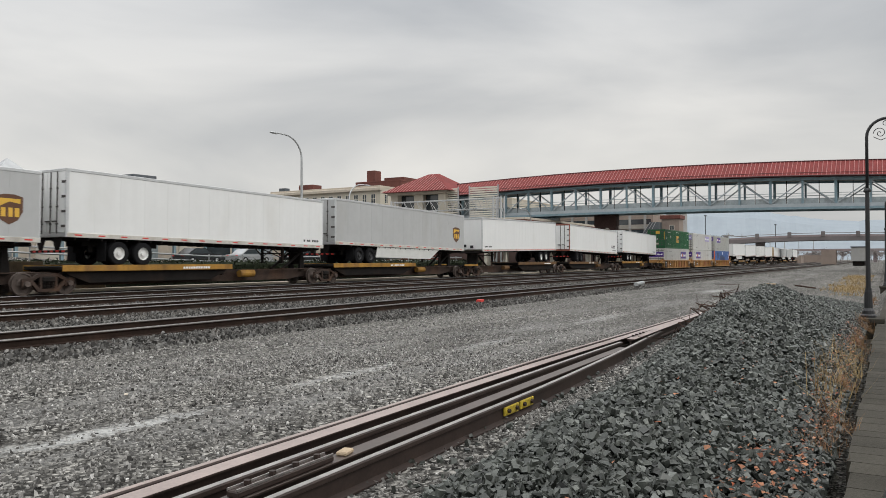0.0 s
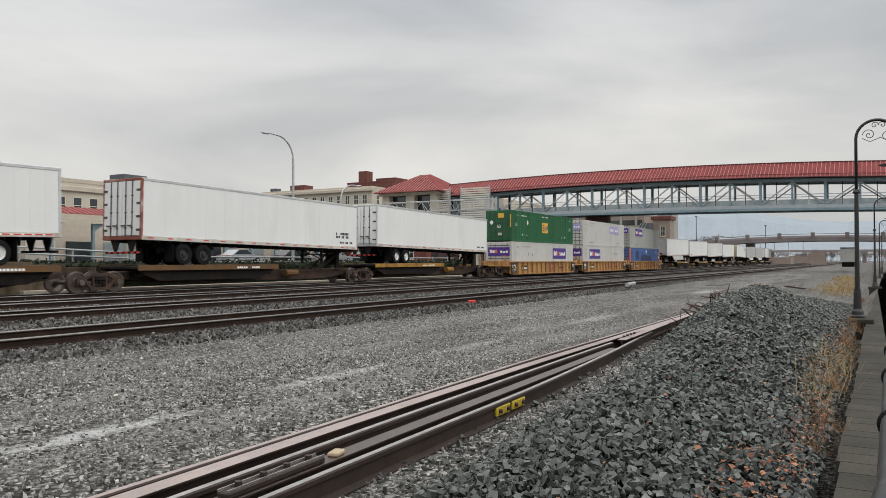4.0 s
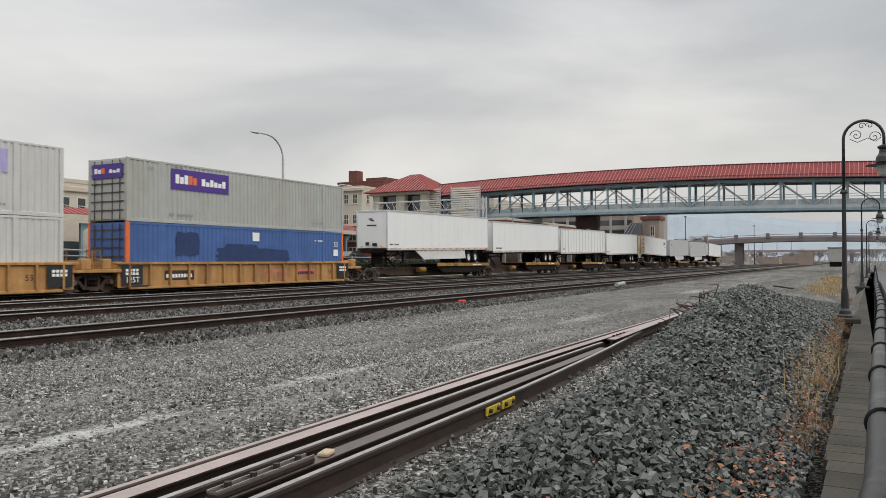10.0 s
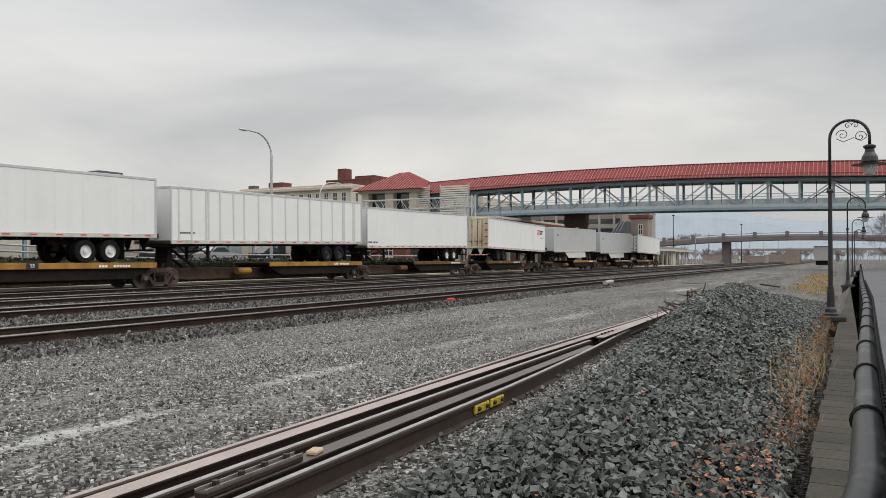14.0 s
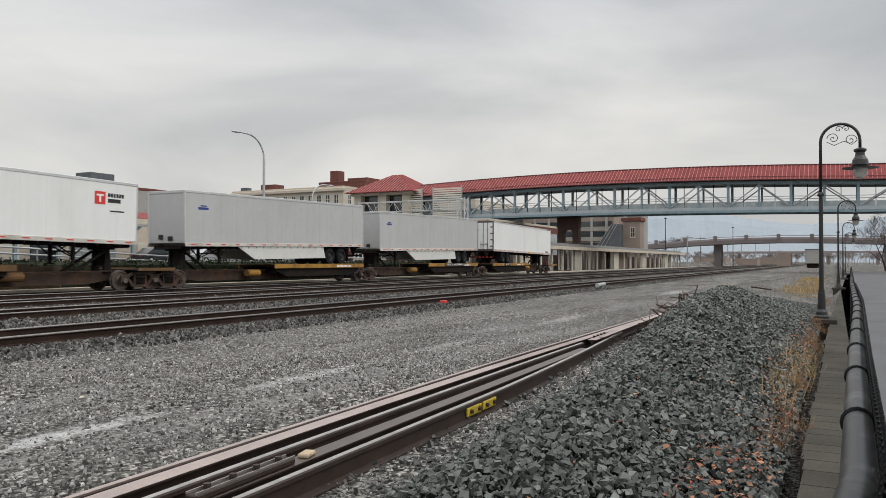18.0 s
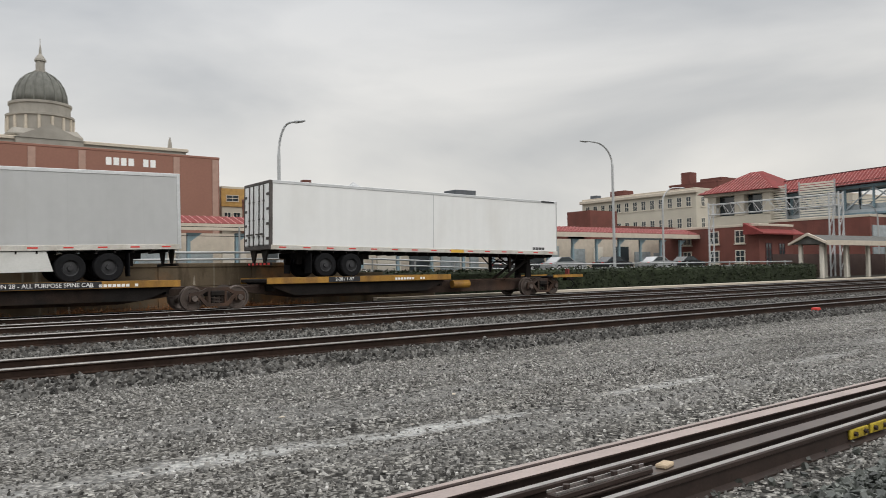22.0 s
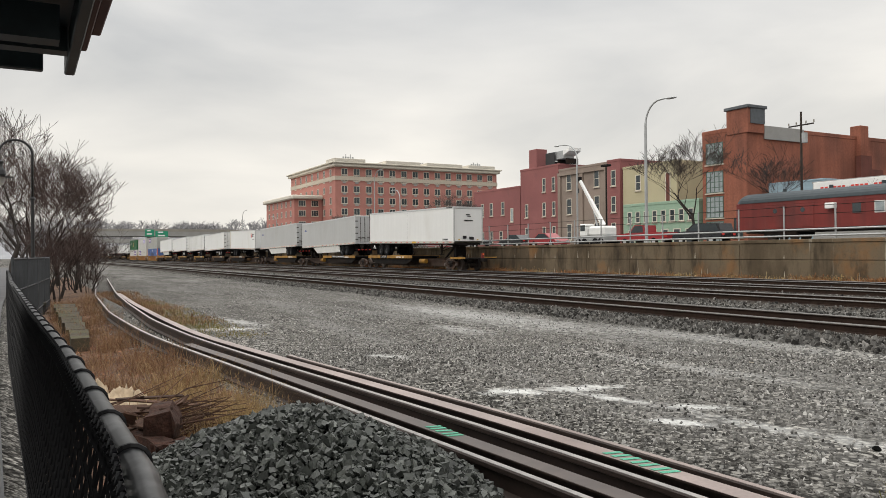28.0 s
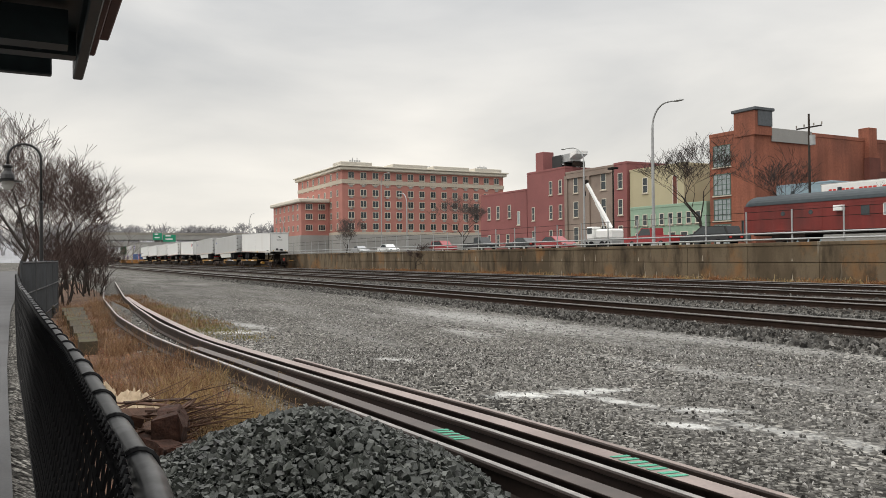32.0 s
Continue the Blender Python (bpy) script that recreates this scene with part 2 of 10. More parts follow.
BRICK = material("red_brick", (0.155, 0.056, 0.043), 0.9, vary=0.18, scale=0.5, fine=8, dirt=(0.10, 0.045, 0.037), dirt_amount=0.4, streak=0.08, bump=0.3, streak_scale=0.5)
DARK_BRICK = material("dark_brown_brick", (0.064, 0.038, 0.032), 0.9, vary=0.25, scale=0.6, fine=8)
BRICK_ORANGE = material("orange_brick", (0.29, 0.105, 0.066), 0.9, vary=0.25, scale=0.25, fine=5, dirt=(0.13, 0.062, 0.05), dirt_amount=0.5, dirt_scale=0.3, streak=0.15, streak_scale=0.4)
# salmon paled further: distance haze is put into this brick colour
HOTEL_BRICK = material("hazed_salmon_brick", (0.43, 0.19, 0.158), 0.9, vary=0.1, scale=0.3, fine=6)
MAROON = material("maroon_render", (0.265, 0.10, 0.096), 0.85, vary=0.14, scale=0.3, dirt=(0.17, 0.075, 0.072), dirt_amount=0.3)
BANK_BRICK = material("pink_brown_brick", (0.27, 0.135, 0.10), 0.9, vary=0.08, scale=0.2, fine=4)
STONE_BAND = material("pale_stone_band", (0.50, 0.44, 0.36), 0.85, vary=0.1)
STONE = material("grey_limestone", (0.29, 0.27, 0.235), 0.85, vary=0.18, scale=0.3)
COPPER_GREEN = material("green_spire_copper", (0.13, 0.19, 0.17), 0.7, vary=0.2)
COPPER = material("weathered_dome_copper", (0.15, 0.15, 0.132), 0.8, vary=0.25, scale=0.4, streak=0.3, streak_scale=0.3)
CREAM_WALL = material("cream_stucco", (0.50, 0.46, 0.38), 0.9, vary=0.1, scale=0.3)
YELLOW_WALL = material("pale_yellow_siding", (0.46, 0.41, 0.27), 0.85, vary=0.08, scale=0.3)
MINT = material("mint_green_siding", (0.28, 0.40, 0.30), 0.8, vary=0.08)
TAN_GREY = material("weathered_tan_grey_brick", (0.27, 0.215, 0.18), 0.9, vary=0.16, scale=0.3, dirt=(0.17, 0.13, 0.11), dirt_amount=0.4)
GREY_WALL = material("grey_render", (0.32, 0.315, 0.30), 0.9, vary=0.12, scale=0.3, dirt=(0.2, 0.19, 0.17), dirt_amount=0.3)
SLATE = material("slate_roof", (0.10, 0.11, 0.12), 0.7, vary=0.2)
GLASS = material("dark_window_glass", (0.035, 0.045, 0.05), 0.08, vary=0.2, scale=0.6, spec=0.6)
PALE_GLASS = material("pale_glazing", (0.30, 0.34, 0.35), 0.12, vary=0.2, spec=0.6)
WINDOW_TRIM = material("window_trim", (0.62, 0.58, 0.50), 0.7, vary=0.06)
COACH_RED = material("faded_coach_red", (0.20, 0.032, 0.027), 0.6, vary=0.2, scale=0.5, dirt=(0.10, 0.035, 0.032), dirt_amount=0.5, streak=0.15, streak_scale=0.5)
COACH_ROOF = material("dark_blue_coach_roof", (0.045, 0.058, 0.066), 0.6, vary=0.15)
BARK = material("dark_bark", (0.035, 0.028, 0.024), 0.95, vary=0.3, bump=0.5)
TWIG = material("grey_twig", (0.085, 0.070, 0.064), 0.95, vary=0.3)
DARK_TWIG = material("dark_brown_twig", (0.046, 0.036, 0.032), 0.95, vary=0.3)
REDTWIG = material("reddish_twig", (0.066, 0.044, 0.038), 0.95, vary=0.3)
HEDGE = material("dark_hedge_leaf", (0.022, 0.030, 0.013), 0.9, vary=0.4, fine=10)
STRAW = island_material("dead_grass", [(0.26, 0.135, 0.062), (0.15, 0.075, 0.042), (0.42, 0.28, 0.15), (0.085, 0.045, 0.028), (0.20, 0.095, 0.05), (0.30, 0.19, 0.10)])
RUST_GRASS = island_material("rusty_orange_grass", [(0.30, 0.13, 0.05), (0.22, 0.085, 0.034), (0.38, 0.21, 0.095), (0.16, 0.065, 0.03)])
SHOULDER_STONES = island_material("dark_shoulder_stone", [(0.035, 0.033, 0.031), (0.10, 0.096, 0.09), (0.19, 0.185, 0.175), (0.016, 0.015, 0.014), (0.05, 0.047, 0.043), (0.24, 0.23, 0.215)], rough=0.8, spec=0.15)
STRAW_PALE = island_material("pale_dead_grass", [(0.38, 0.27, 0.12), (0.28, 0.18, 0.075), (0.44, 0.34, 0.18)])
GREEN_GRASS = island_material("green_grass", [(0.10, 0.12, 0.03), (0.20, 0.16, 0.055), (0.26, 0.19, 0.08)])
LEAVES = island_material("fallen_leaves", [(0.33, 0.095, 0.04), (0.17, 0.06, 0.035), (0.42, 0.20, 0.11), (0.10, 0.05, 0.035), (0.26, 0.11, 0.06)])
DARK_STONES = island_material("dark_crushed_stone", [(0.024, 0.027, 0.023), (0.050, 0.055, 0.048), (0.080, 0.087, 0.076), (0.012, 0.0135, 0.0115), (0.16, 0.170, 0.152), (0.036, 0.040, 0.035), (0.105, 0.113, 0.100)], rough=0.42, spec=0.45, vary=0.4)
BED_STONES = island_material("oily_bed_stone", [(0.032, 0.026, 0.022), (0.060, 0.051, 0.043), (0.020, 0.017, 0.014), (0.11, 0.098, 0.085)])
# mound nearly black: shade between the stones is put into its colour
HEAP_CORE = material("black_heap_gap_shade", (0.006, 0.0065, 0.006), 0.95, vary=0.4, scale=8, fine=40, bump=0.8, spec=0.05)
GREY_STONES = island_material("grey_ballast_stone", [(0.070, 0.067, 0.063), (0.19, 0.184, 0.173), (0.36, 0.348, 0.328), (0.024, 0.0230, 0.0215), (0.14, 0.135, 0.126), (0.54, 0.525, 0.50), (0.042, 0.040, 0.0375), (0.26, 0.251, 0.236)], spec=0.2)
SIGN_GREEN = material("green_sign", (0.02, 0.28, 0.16), 0.5, vary=0.05)
CLOTH = material("dirty_cream_cloth", (0.45, 0.35, 0.24), 0.95, vary=0.25, bump=0.5)
OLD_WOOD = material("old_split_wood", (0.085, 0.046, 0.031), 0.9, vary=0.4, bump=0.5, random_value=0.45)
SHELTER_DARK = material("dark_green_shelter_steel", (0.022, 0.034, 0.038), 0.5, vary=0.2)
SHELTER_RED = material("maroon_fascia", (0.075, 0.022, 0.022), 0.55, vary=0.15)
LAMP_GLASS = material("frosted_lamp_glass", (0.55, 0.55, 0.52), 0.3, vary=0.05)


def weathered_wall():
    """Cast concrete with dark runs, pale mineral veils and rust-brown bloom, laid out over the whole wall."""
    m = bpy.data.materials.new("stained_cast_concrete")
    m.use_nodes = True
    n, k = m.node_tree.nodes, m.node_tree.links
    b = n["Principled BSDF"]
    b.inputs["Roughness"].default_value, b.inputs["Specular IOR Level"].default_value = 0.88, 0.15
    geo = n.new("ShaderNodeNewGeometry")
    out = n.new("ShaderNodeRGB").outputs[0]
    out.default_value = (0.165, 0.128, 0.086, 1)
    for scale, stretch, lo, hi, amount, colour in ((0.35, (1, 1, 0.5), 0.42, 0.60, 0.75, (0.070, 0.052, 0.034)), (1.3, (1, 1, 0.28), 0.48, 0.68, 0.75, (0.036, 0.027, 0.019)),
                                                   (0.5, (1, 1, 0.8), 0.52, 0.70, 0.7, (0.27, 0.135, 0.055)), (2.6, (1, 1, 0.07), 0.63, 0.72, 0.7, (0.40, 0.36, 0.29)), (14.0, (1, 1, 1), 0.5, 0.8, 0.4, (0.05, 0.04, 0.03))):
        mp = n.new("ShaderNodeMapping")
        mp.inputs["Scale"].default_value, mp.inputs["Location"].default_value = stretch, (scale * 7.3, 0, scale * 1.9)
        k.new(geo.outputs["Position"], mp.inputs["Vector"])
        t = n.new("ShaderNodeTexNoise")
        t.inputs["Scale"].default_value, t.inputs["Detail"].default_value, t.inputs["Roughness"].default_value = scale, 6.0, 0.6
        k.new(mp.outputs["Vector"], t.inputs["Vector"])
        r = n.new("ShaderNodeMapRange")
        r.interpolation_type = "SMOOTHSTEP"
        for key, value in (("From Min", lo), ("From Max", hi), ("To Min", 0.0), ("To Max", amount)):
            r.inputs[key].default_value = value
        k.new(t.outputs["Fac"], r.inputs["Value"])
        x = n.new("ShaderNodeMix")
        x.data_type = "RGBA"
        k.new(r.outputs["Result"], x.inputs["Factor"])
        k.new(out, x.inputs["A"])
        x.inputs["B"].default_value = (*colour, 1)
        out = x.outputs["Result"]
    k.new(out, b.inputs["Base Color"])
    return m


WALL_CONCRETE = weathered_wall()


# ---- mesh tools ----
class Geo:
    """Collects vertices and faces of one mesh."""

    def __init__(self):
        self.v, self.f, self.smooth = [], [], False

    def add(self, verts, faces):
        o = len(self.v)
        self.v.extend(verts)
        self.f.extend([tuple(o + i for i in face) for face in faces])
        return self

    def box(self, x0, x1, y0, y1, z0, z1, c=0.0):
        if c <= 0:
            return self.add([(x0, y0, z0), (x1, y0, z0), (x1, y1, z0), (x0, y1, z0), (x0, y0, z1), (x1, y0, z1), (x1, y1, z1), (x0, y1, z1)],
                            [(3, 2, 1, 0), (4, 5, 6, 7), (0, 1, 5, 4), (1, 2, 6, 5), (2, 3, 7, 6), (3, 0, 4, 7)])
        c = min(c, (x1 - x0) * 0.45, (y1 - y0) * 0.45, (z1 - z0) * 0.45)
        ring = lambda z, d: [(x0 + c, y0 + d, z), (x1 - c, y0 + d, z), (x1 - d, y0 + c, z), (x1 - d, y1 - c, z), (x1 - c, y1 - d, z), (x0 + c, y1 - d, z), (x0 + d, y1 - c, z), (x0 + d, y0 + c, z)]
        vs = ring(z0, c) + ring(z0 + c, 0) + ring(z1 - c, 0) + ring(z1, c)
        fs = [tuple(range(7, -1, -1)), tuple(range(24, 32))]
        for r in range(3):
            fs += [(r * 8 + i, r * 8 + (i + 1) % 8, r * 8 + 8 + (i + 1) % 8, r * 8 + 8 + i) for i in range(8)]
        return self.add(vs, fs)

    def cyl(self, p0, p1, r0, r1=None, n=10, caps=True):
        return self.tube([p0, p1], [r0, r0 if r1 is None else r1], n, caps)

    def tube(self, pts, radii, n=8, caps=True):
        pts = [Vector(p) for p in pts]
        if not isinstance(radii, (list, tuple)):
            radii = [radii] * len(pts)
        vs, side = [], None
        for i, p in enumerate(pts):
            d = (pts[min(i + 1, len(pts) - 1)] - pts[max(i - 1, 0)]).normalized()
            if side is None:
                side = d.orthogonal().normalized()
            else:
                side = (side - d * side.dot(d)).normalized()
            up = d.cross(side)
            vs += [tuple(p + (side * math.cos(a) + up * math.sin(a)) * radii[i]) for a in (2 * math.pi * j / n for j in range(n))]
        fs = [(i * n + j, i * n + (j + 1) % n, (i + 1) * n + (j + 1) % n, (i + 1) * n + j) for i in range(len(pts) - 1) for j in range(n)]
        if caps:
            fs += [tuple(range(n - 1, -1, -1)), tuple((len(pts) - 1) * n + j for j in range(n))]
        return self.add(vs, fs)

    def prism(self, outline, axis, a, b):
        """A closed outline of 2D points drawn out along an axis from a to b."""
        put = {"x": lambda p, d: (d, p[0], p[1]), "y": lambda p, d: (p[0], d, p[1]), "z": lambda p, d: (p[0], p[1], d)}[axis]
        n = len(outline)
        vs = [put(p, a) for p in outline] + [put(p, b) for p in outline]
        return self.add(vs, [tuple(range(n)), tuple(range(2 * n - 1, n - 1, -1))] + [(i, n + i, n + (i + 1) % n, (i + 1) % n) for i in range(n)])

    def lathe(self, profile, centre, n=16):
        """A profile of (radius, height) turned round the vertical through centre."""
        cx, cy, cz = centre
        vs = [(cx + r * math.cos(2 * math.pi * j / n), cy + r * math.sin(2 * math.pi * j / n), cz + z) for r, z in profile for j in range(n)]
        fs = [(i * n + j, i * n + (j + 1) % n, (i + 1) * n + (j + 1) % n, (i + 1) * n + j) for i in range(len(profile) - 1) for j in range(n)]
        fs += [tuple(range(n - 1, -1, -1)), tuple((len(profile) - 1) * n + j for j in range(n))]
        return self.add(vs, fs)

    def mesh(self, name):
        me = bpy.data.meshes.new(name)
        me.from_pydata(self.v, [], self.f)
        bm = bmesh.new()
        bm.from_mesh(me)
        bmesh.ops.recalc_face_normals(bm, faces=bm.faces)
        bm.to_mesh(me)
        bm.free()
        if self.smooth:
            me.polygons.foreach_set("use_smooth", [True] * len(me.polygons))
        return me


def part(name, geo, mat, parent=None, label="", at=None):
    me = geo if isinstance(geo, bpy.types.Mesh) else geo.mesh(name)
    if not me.materials:
        me.materials.append(mat)
    ob = new(name, me)
    if parent is not None:
        ob.parent = parent
    if at is not None:
        ob.matrix_basis = at if isinstance(at, Matrix) else Matrix.Translation(at)
    if label:
        tagged(ob, label)
    return ob


def thing(name, label, category, at=(0, 0, 0), group="", kind=""):
    ob = new(name)
    ob.matrix_basis = at if isinstance(at, Matrix) else Matrix.Translation(at)
    ob.empty_display_size = 0.2
    return tagged(ob, label, category, group, kind)


def box(*a, c=0.0):
    return Geo().box(*a, c=c)


def quick_mesh(name, verts, faces, mat, smooth=False):
    """A mesh from numpy arrays, for many loose pieces."""
    me = bpy.data.meshes.new(name)
    verts, faces = np.asarray(verts, np.float32), np.asarray(faces, np.int32)
    k = faces.shape[1]
    me.vertices.add(len(verts))
    me.vertices.foreach_set("co", verts.ravel())
    me.loops.add(faces.size)
    me.loops.foreach_set("vertex_index", faces.ravel())
    me.polygons.add(len(faces))
    me.polygons.foreach_set("loop_start", np.arange(0, faces.size, k, dtype=np.int32))
    me.update(calc_edges=True)
    me.validate()
    if not smooth:
        me.shade_flat()
    me.materials.append(mat)
    return me


def polar(az, r):
    """A place on the plan: degrees to the left of +y, metres from the camera."""
    return -math.sin(radians(az)) * r, math.cos(radians(az)) * r


def on_line(az, y):
    return -math.tan(radians(az)) * y


def pieces(name, mesh, mat, parent, places, label=""):
    """Alike pieces, each an object of its own on one mesh."""
    return [part(name, mesh, mat, parent, label, at=p) for p in places]


# ---- the ground: one sheet, with the yard, the ditch by the fence and the street terrace ----
def smooth_step(a, b, t):
    t = min(1.0, max(0.0, (t - a) / (b - a)))
    return t * t * (3 - 2 * t)


def street_z(x):
    return 2.0 - 0.75 * smooth_step(14, 32, x)


def ground_z(x, y):
    z = 0.025 * noise.noise((x * 0.35, y * 0.5, 0.0)) if -60 < x < 90 and 2 < y < 30 else 0.0
    if y < 2.6:
        z -= 0.38 * smooth_step(2.5, 1.0, y) * smooth_step(-0.1, 0.1, y) * (0.55 + 0.45 * smooth_step(-3, 8, x))
    if y > 32.6:
        t = street_z(x)
        if 60 < x < 230 and y < 46:
            t = 0.0
        elif x > 17 and y < 35.4:
            t = 0.04
        z = t + 0.012 * max(0, min(y, 260) - 120) * (1 if abs(x) < 400 else 0)
    if y > 700:
        z += (y - 700) * 0.02
    return z


def grid_lines(spans):
    out = []
    for a, b, n in spans:
        out += [a + (b - a) * i / n for i in range(n)]
    return out + [spans[-1][1]]


gx = grid_lines([(-3000, -400, 8), (-400, -60, 24), (-60, 60, 120), (60, 230, 40), (230, 3000, 12)])
gy = grid_lines([(-600, -20, 5), (-20, -0.2, 6), (-0.2, 3.0, 16), (3.0, 32.5, 40), (32.5, 32.8, 1), (32.8, 46, 12), (46, 130, 12), (130, 3000, 14)])
gv = [(x, y, ground_z(x, y)) for y in gy for x in gx]
gf = [(j * len(gx) + i, j * len(gx) + i + 1, (j + 1) * len(gx) + i + 1, (j + 1) * len(gx) + i) for j in range(len(gy) - 1) for i in range(len(gx) - 1)]


# spilled lime and dust: centre, half size, strength, turn
LIME = ((-6.9, 4.66, 0.42, 0.24, 1.0, 62), (-6.72, 5.35, 0.62, 0.22, 0.9, 78), (-6.05, 5.3, 0.50, 0.14, 0.85, 12), (-5.3, 5.62, 0.46, 0.17, 0.8, 40),
        (-4.87, 5.02, 0.34, 0.16, 0.95, 40), (-4.4, 5.5, 0.9, 0.16, 0.45, 10), (-3.2, 5.7, 1.3, 0.22, 0.42, 6), (-1.0, 6.1, 2.2, 0.36, 0.36, 0),
        (-10.1, 4.62, 0.5, 0.2, 0.6, 30), (-15.8, 3.6, 0.75, 0.42, 0.95, 60), (-17.2, 4.2, 1.6, 0.3, 0.5, 10), (-13.0, 7.5, 1.4, 0.35, 0.4, 0), (-15.5, 9.4, 6.5, 1.1, 0.42, 0), (-9.5, 10.3, 4.5, 0.7, 0.3, 3), (-7.2, 7.5, 2.4, 0.36, 0.3, 4),
        (-2.2, 7.3, 2.6, 0.45, 0.25, 0), (4.4, 5.98, 1.5, 0.20, 0.5, 0), (2.4, 6.1, 1.4, 0.20, 0.42, 0), (8.2, 6.15, 1.8, 0.2, 0.36, 0), (12.6, 6.2, 1.8, 0.22, 0.26, 0),
        (19.0, 6.3, 2.4, 0.35, 0.25, 0), (38.0, 7.0, 3.6, 0.4, 0.4, 0))


def ground_material():
    m = bpy.data.materials.new("gravel_yard")
    m.use_nodes = True
    n, k = m.node_tree.nodes, m.node_tree.links
    b = n["Principled BSDF"]
    b.inputs["Roughness"].default_value = 0.9
    b.inputs["Specular IOR Level"].default_value = 0.08
    co = n.new("ShaderNodeTexCoord")

    def noise_tex(scale, detail, stretch=(1, 1, 1), offset=(0, 0, 0)):
        mp = n.new("ShaderNodeMapping")
        mp.inputs["Scale"].default_value, mp.inputs["Location"].default_value = stretch, offset
        k.new(co.outputs["Object"], mp.inputs["Vector"])
        t = n.new("ShaderNodeTexNoise")
        t.inputs["Scale"].default_value, t.inputs["Detail"].default_value, t.inputs["Roughness"].default_value = scale, detail, 0.62
        k.new(mp.outputs["Vector"], t.inputs["Vector"])
        return t.outputs["Fac"]

    def ramp(value, a, c, ca, cc):
        r = n.new("ShaderNodeValToRGB")
        r.color_ramp.elements[0].position, r.color_ramp.elements[1].position = a, c
        r.color_ramp.elements[0].color, r.color_ramp.elements[1].color = (*ca, 1), (*cc, 1)
        k.new(value, r.inputs["Fac"])
        return r.outputs["Color"]

    def mix(fac, a, c, mode="MIX", amount=None):
        x = n.new("ShaderNodeMix")
        x.data_type, x.blend_type = "RGBA", mode
        if amount is not None:
            x.inputs["Factor"].default_value = amount
        else:
            k.new(fac, x.inputs["Factor"])
        for sock, val in (("A", a), ("B", c)):
            if isinstance(val, tuple):
                x.inputs[sock].default_value = (*val, 1)
            else:
                k.new(val, x.inputs[sock])
        return x.outputs["Result"]

    vor = n.new("ShaderNodeTexVoronoi")
    vor.inputs["Scale"].default_value = 18.0
    k.new(co.outputs["Object"], vor.inputs["Vector"])
    vor2 = n.new("ShaderNodeTexVoronoi")
    vor2.inputs["Scale"].default_value = 38.0
    k.new(co.outputs["Object"], vor2.inputs["Vector"])
    stone = ramp(vor.outputs["Color"], 0.25, 0.78, (0.026, 0.0250, 0.0235), (0.50, 0.483, 0.452))
    fine = ramp(vor2.outputs["Color"], 0.25, 0.78, (0.030, 0.0288, 0.027), (0.44, 0.425, 0.398))
    # shade in the gaps between the stones is painted as a dark tone
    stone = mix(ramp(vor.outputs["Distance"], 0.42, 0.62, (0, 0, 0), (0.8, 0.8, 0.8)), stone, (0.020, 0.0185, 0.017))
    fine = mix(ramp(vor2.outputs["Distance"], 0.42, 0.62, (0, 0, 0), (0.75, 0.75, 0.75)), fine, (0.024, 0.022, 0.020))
    base = mix(ramp(noise_tex(0.8, 5), 0.42, 0.6, (0, 0, 0), (1, 1, 1)), stone, fine)
    patch = ramp(noise_tex(0.5, 8, (0.35, 1, 1)), 0.3, 0.7, (0.60, 0.595, 0.585), (1.22, 1.21, 1.18))
    base = mix(None, base, patch, "MULTIPLY", 1.0)
    sep = n.new("ShaderNodeSeparateXYZ")
    k.new(co.outputs["Object"], sep.inputs["Vector"])
    band = n.new("ShaderNodeMapRange")
    band.interpolation_type = "SMOOTHSTEP"
    band.inputs["From Min"].default_value, band.inputs["From Max"].default_value = 10.6, 8.6
    k.new(sep.outputs["Y"], band.inputs["Value"])
    band2 = n.new("ShaderNodeMapRange")
    band2.interpolation_type = "SMOOTHSTEP"
    band2.inputs["From Min"].default_value, band2.inputs["From Max"].default_value = 4.4, 5.4
    k.new(sep.outputs["Y"], band2.inputs["Value"])
    bb = n.new("ShaderNodeMath")
    bb.operation = "MULTIPLY"
    k.new(band.outputs["Result"], bb.inputs[0])
    k.new(band2.outputs["Result"], bb.inputs[1])
    # fine dust worn into streaks along the tracks
    dust = n.new("ShaderNodeMath")
    dust.operation = "MULTIPLY"
    k.new(bb.outputs[0], dust.inputs[0])
    k.new(ramp(noise_tex(1.0, 9, (0.16, 0.95, 1), (3.1, 0.4, 0)), 0.47, 0.66, (0, 0, 0), (0.6, 0.6, 0.6)), dust.inputs[1])
    base = mix(dust.outputs[0], base, (0.27, 0.265, 0.255))
    # spilled lime in patches with ragged edges: centre, half size, strength
    ragged = n.new("ShaderNodeTexNoise")
    ragged.inputs["Scale"].default_value, ragged.inputs["Detail"].default_value, ragged.inputs["Roughness"].default_value = 4.5, 9.0, 0.75
    k.new(co.outputs["Object"], ragged.inputs["Vector"])
    total = None
    for cx, cy, rx, ry, amount, turn in LIME:
        mp = n.new("ShaderNodeMapping")
        mp.vector_type = "TEXTURE"
        mp.inputs["Location"].default_value, mp.inputs["Scale"].default_value = (cx, cy, 0), (rx * 1.5, ry * 1.6, 50)
        mp.inputs["Rotation"].default_value = (0, 0, radians(turn))
        k.new(co.outputs["Object"], mp.inputs["Vector"])
        dist = n.new("ShaderNodeVectorMath")
        dist.operation = "LENGTH"
        k.new(mp.outputs["Vector"], dist.inputs[0])
        rag_add = n.new("ShaderNodeMath")
        rag_add.operation = "MULTIPLY_ADD"
        k.new(ragged.outputs["Fac"], rag_add.inputs[0])
        rag_add.inputs[1].default_value = 2.6
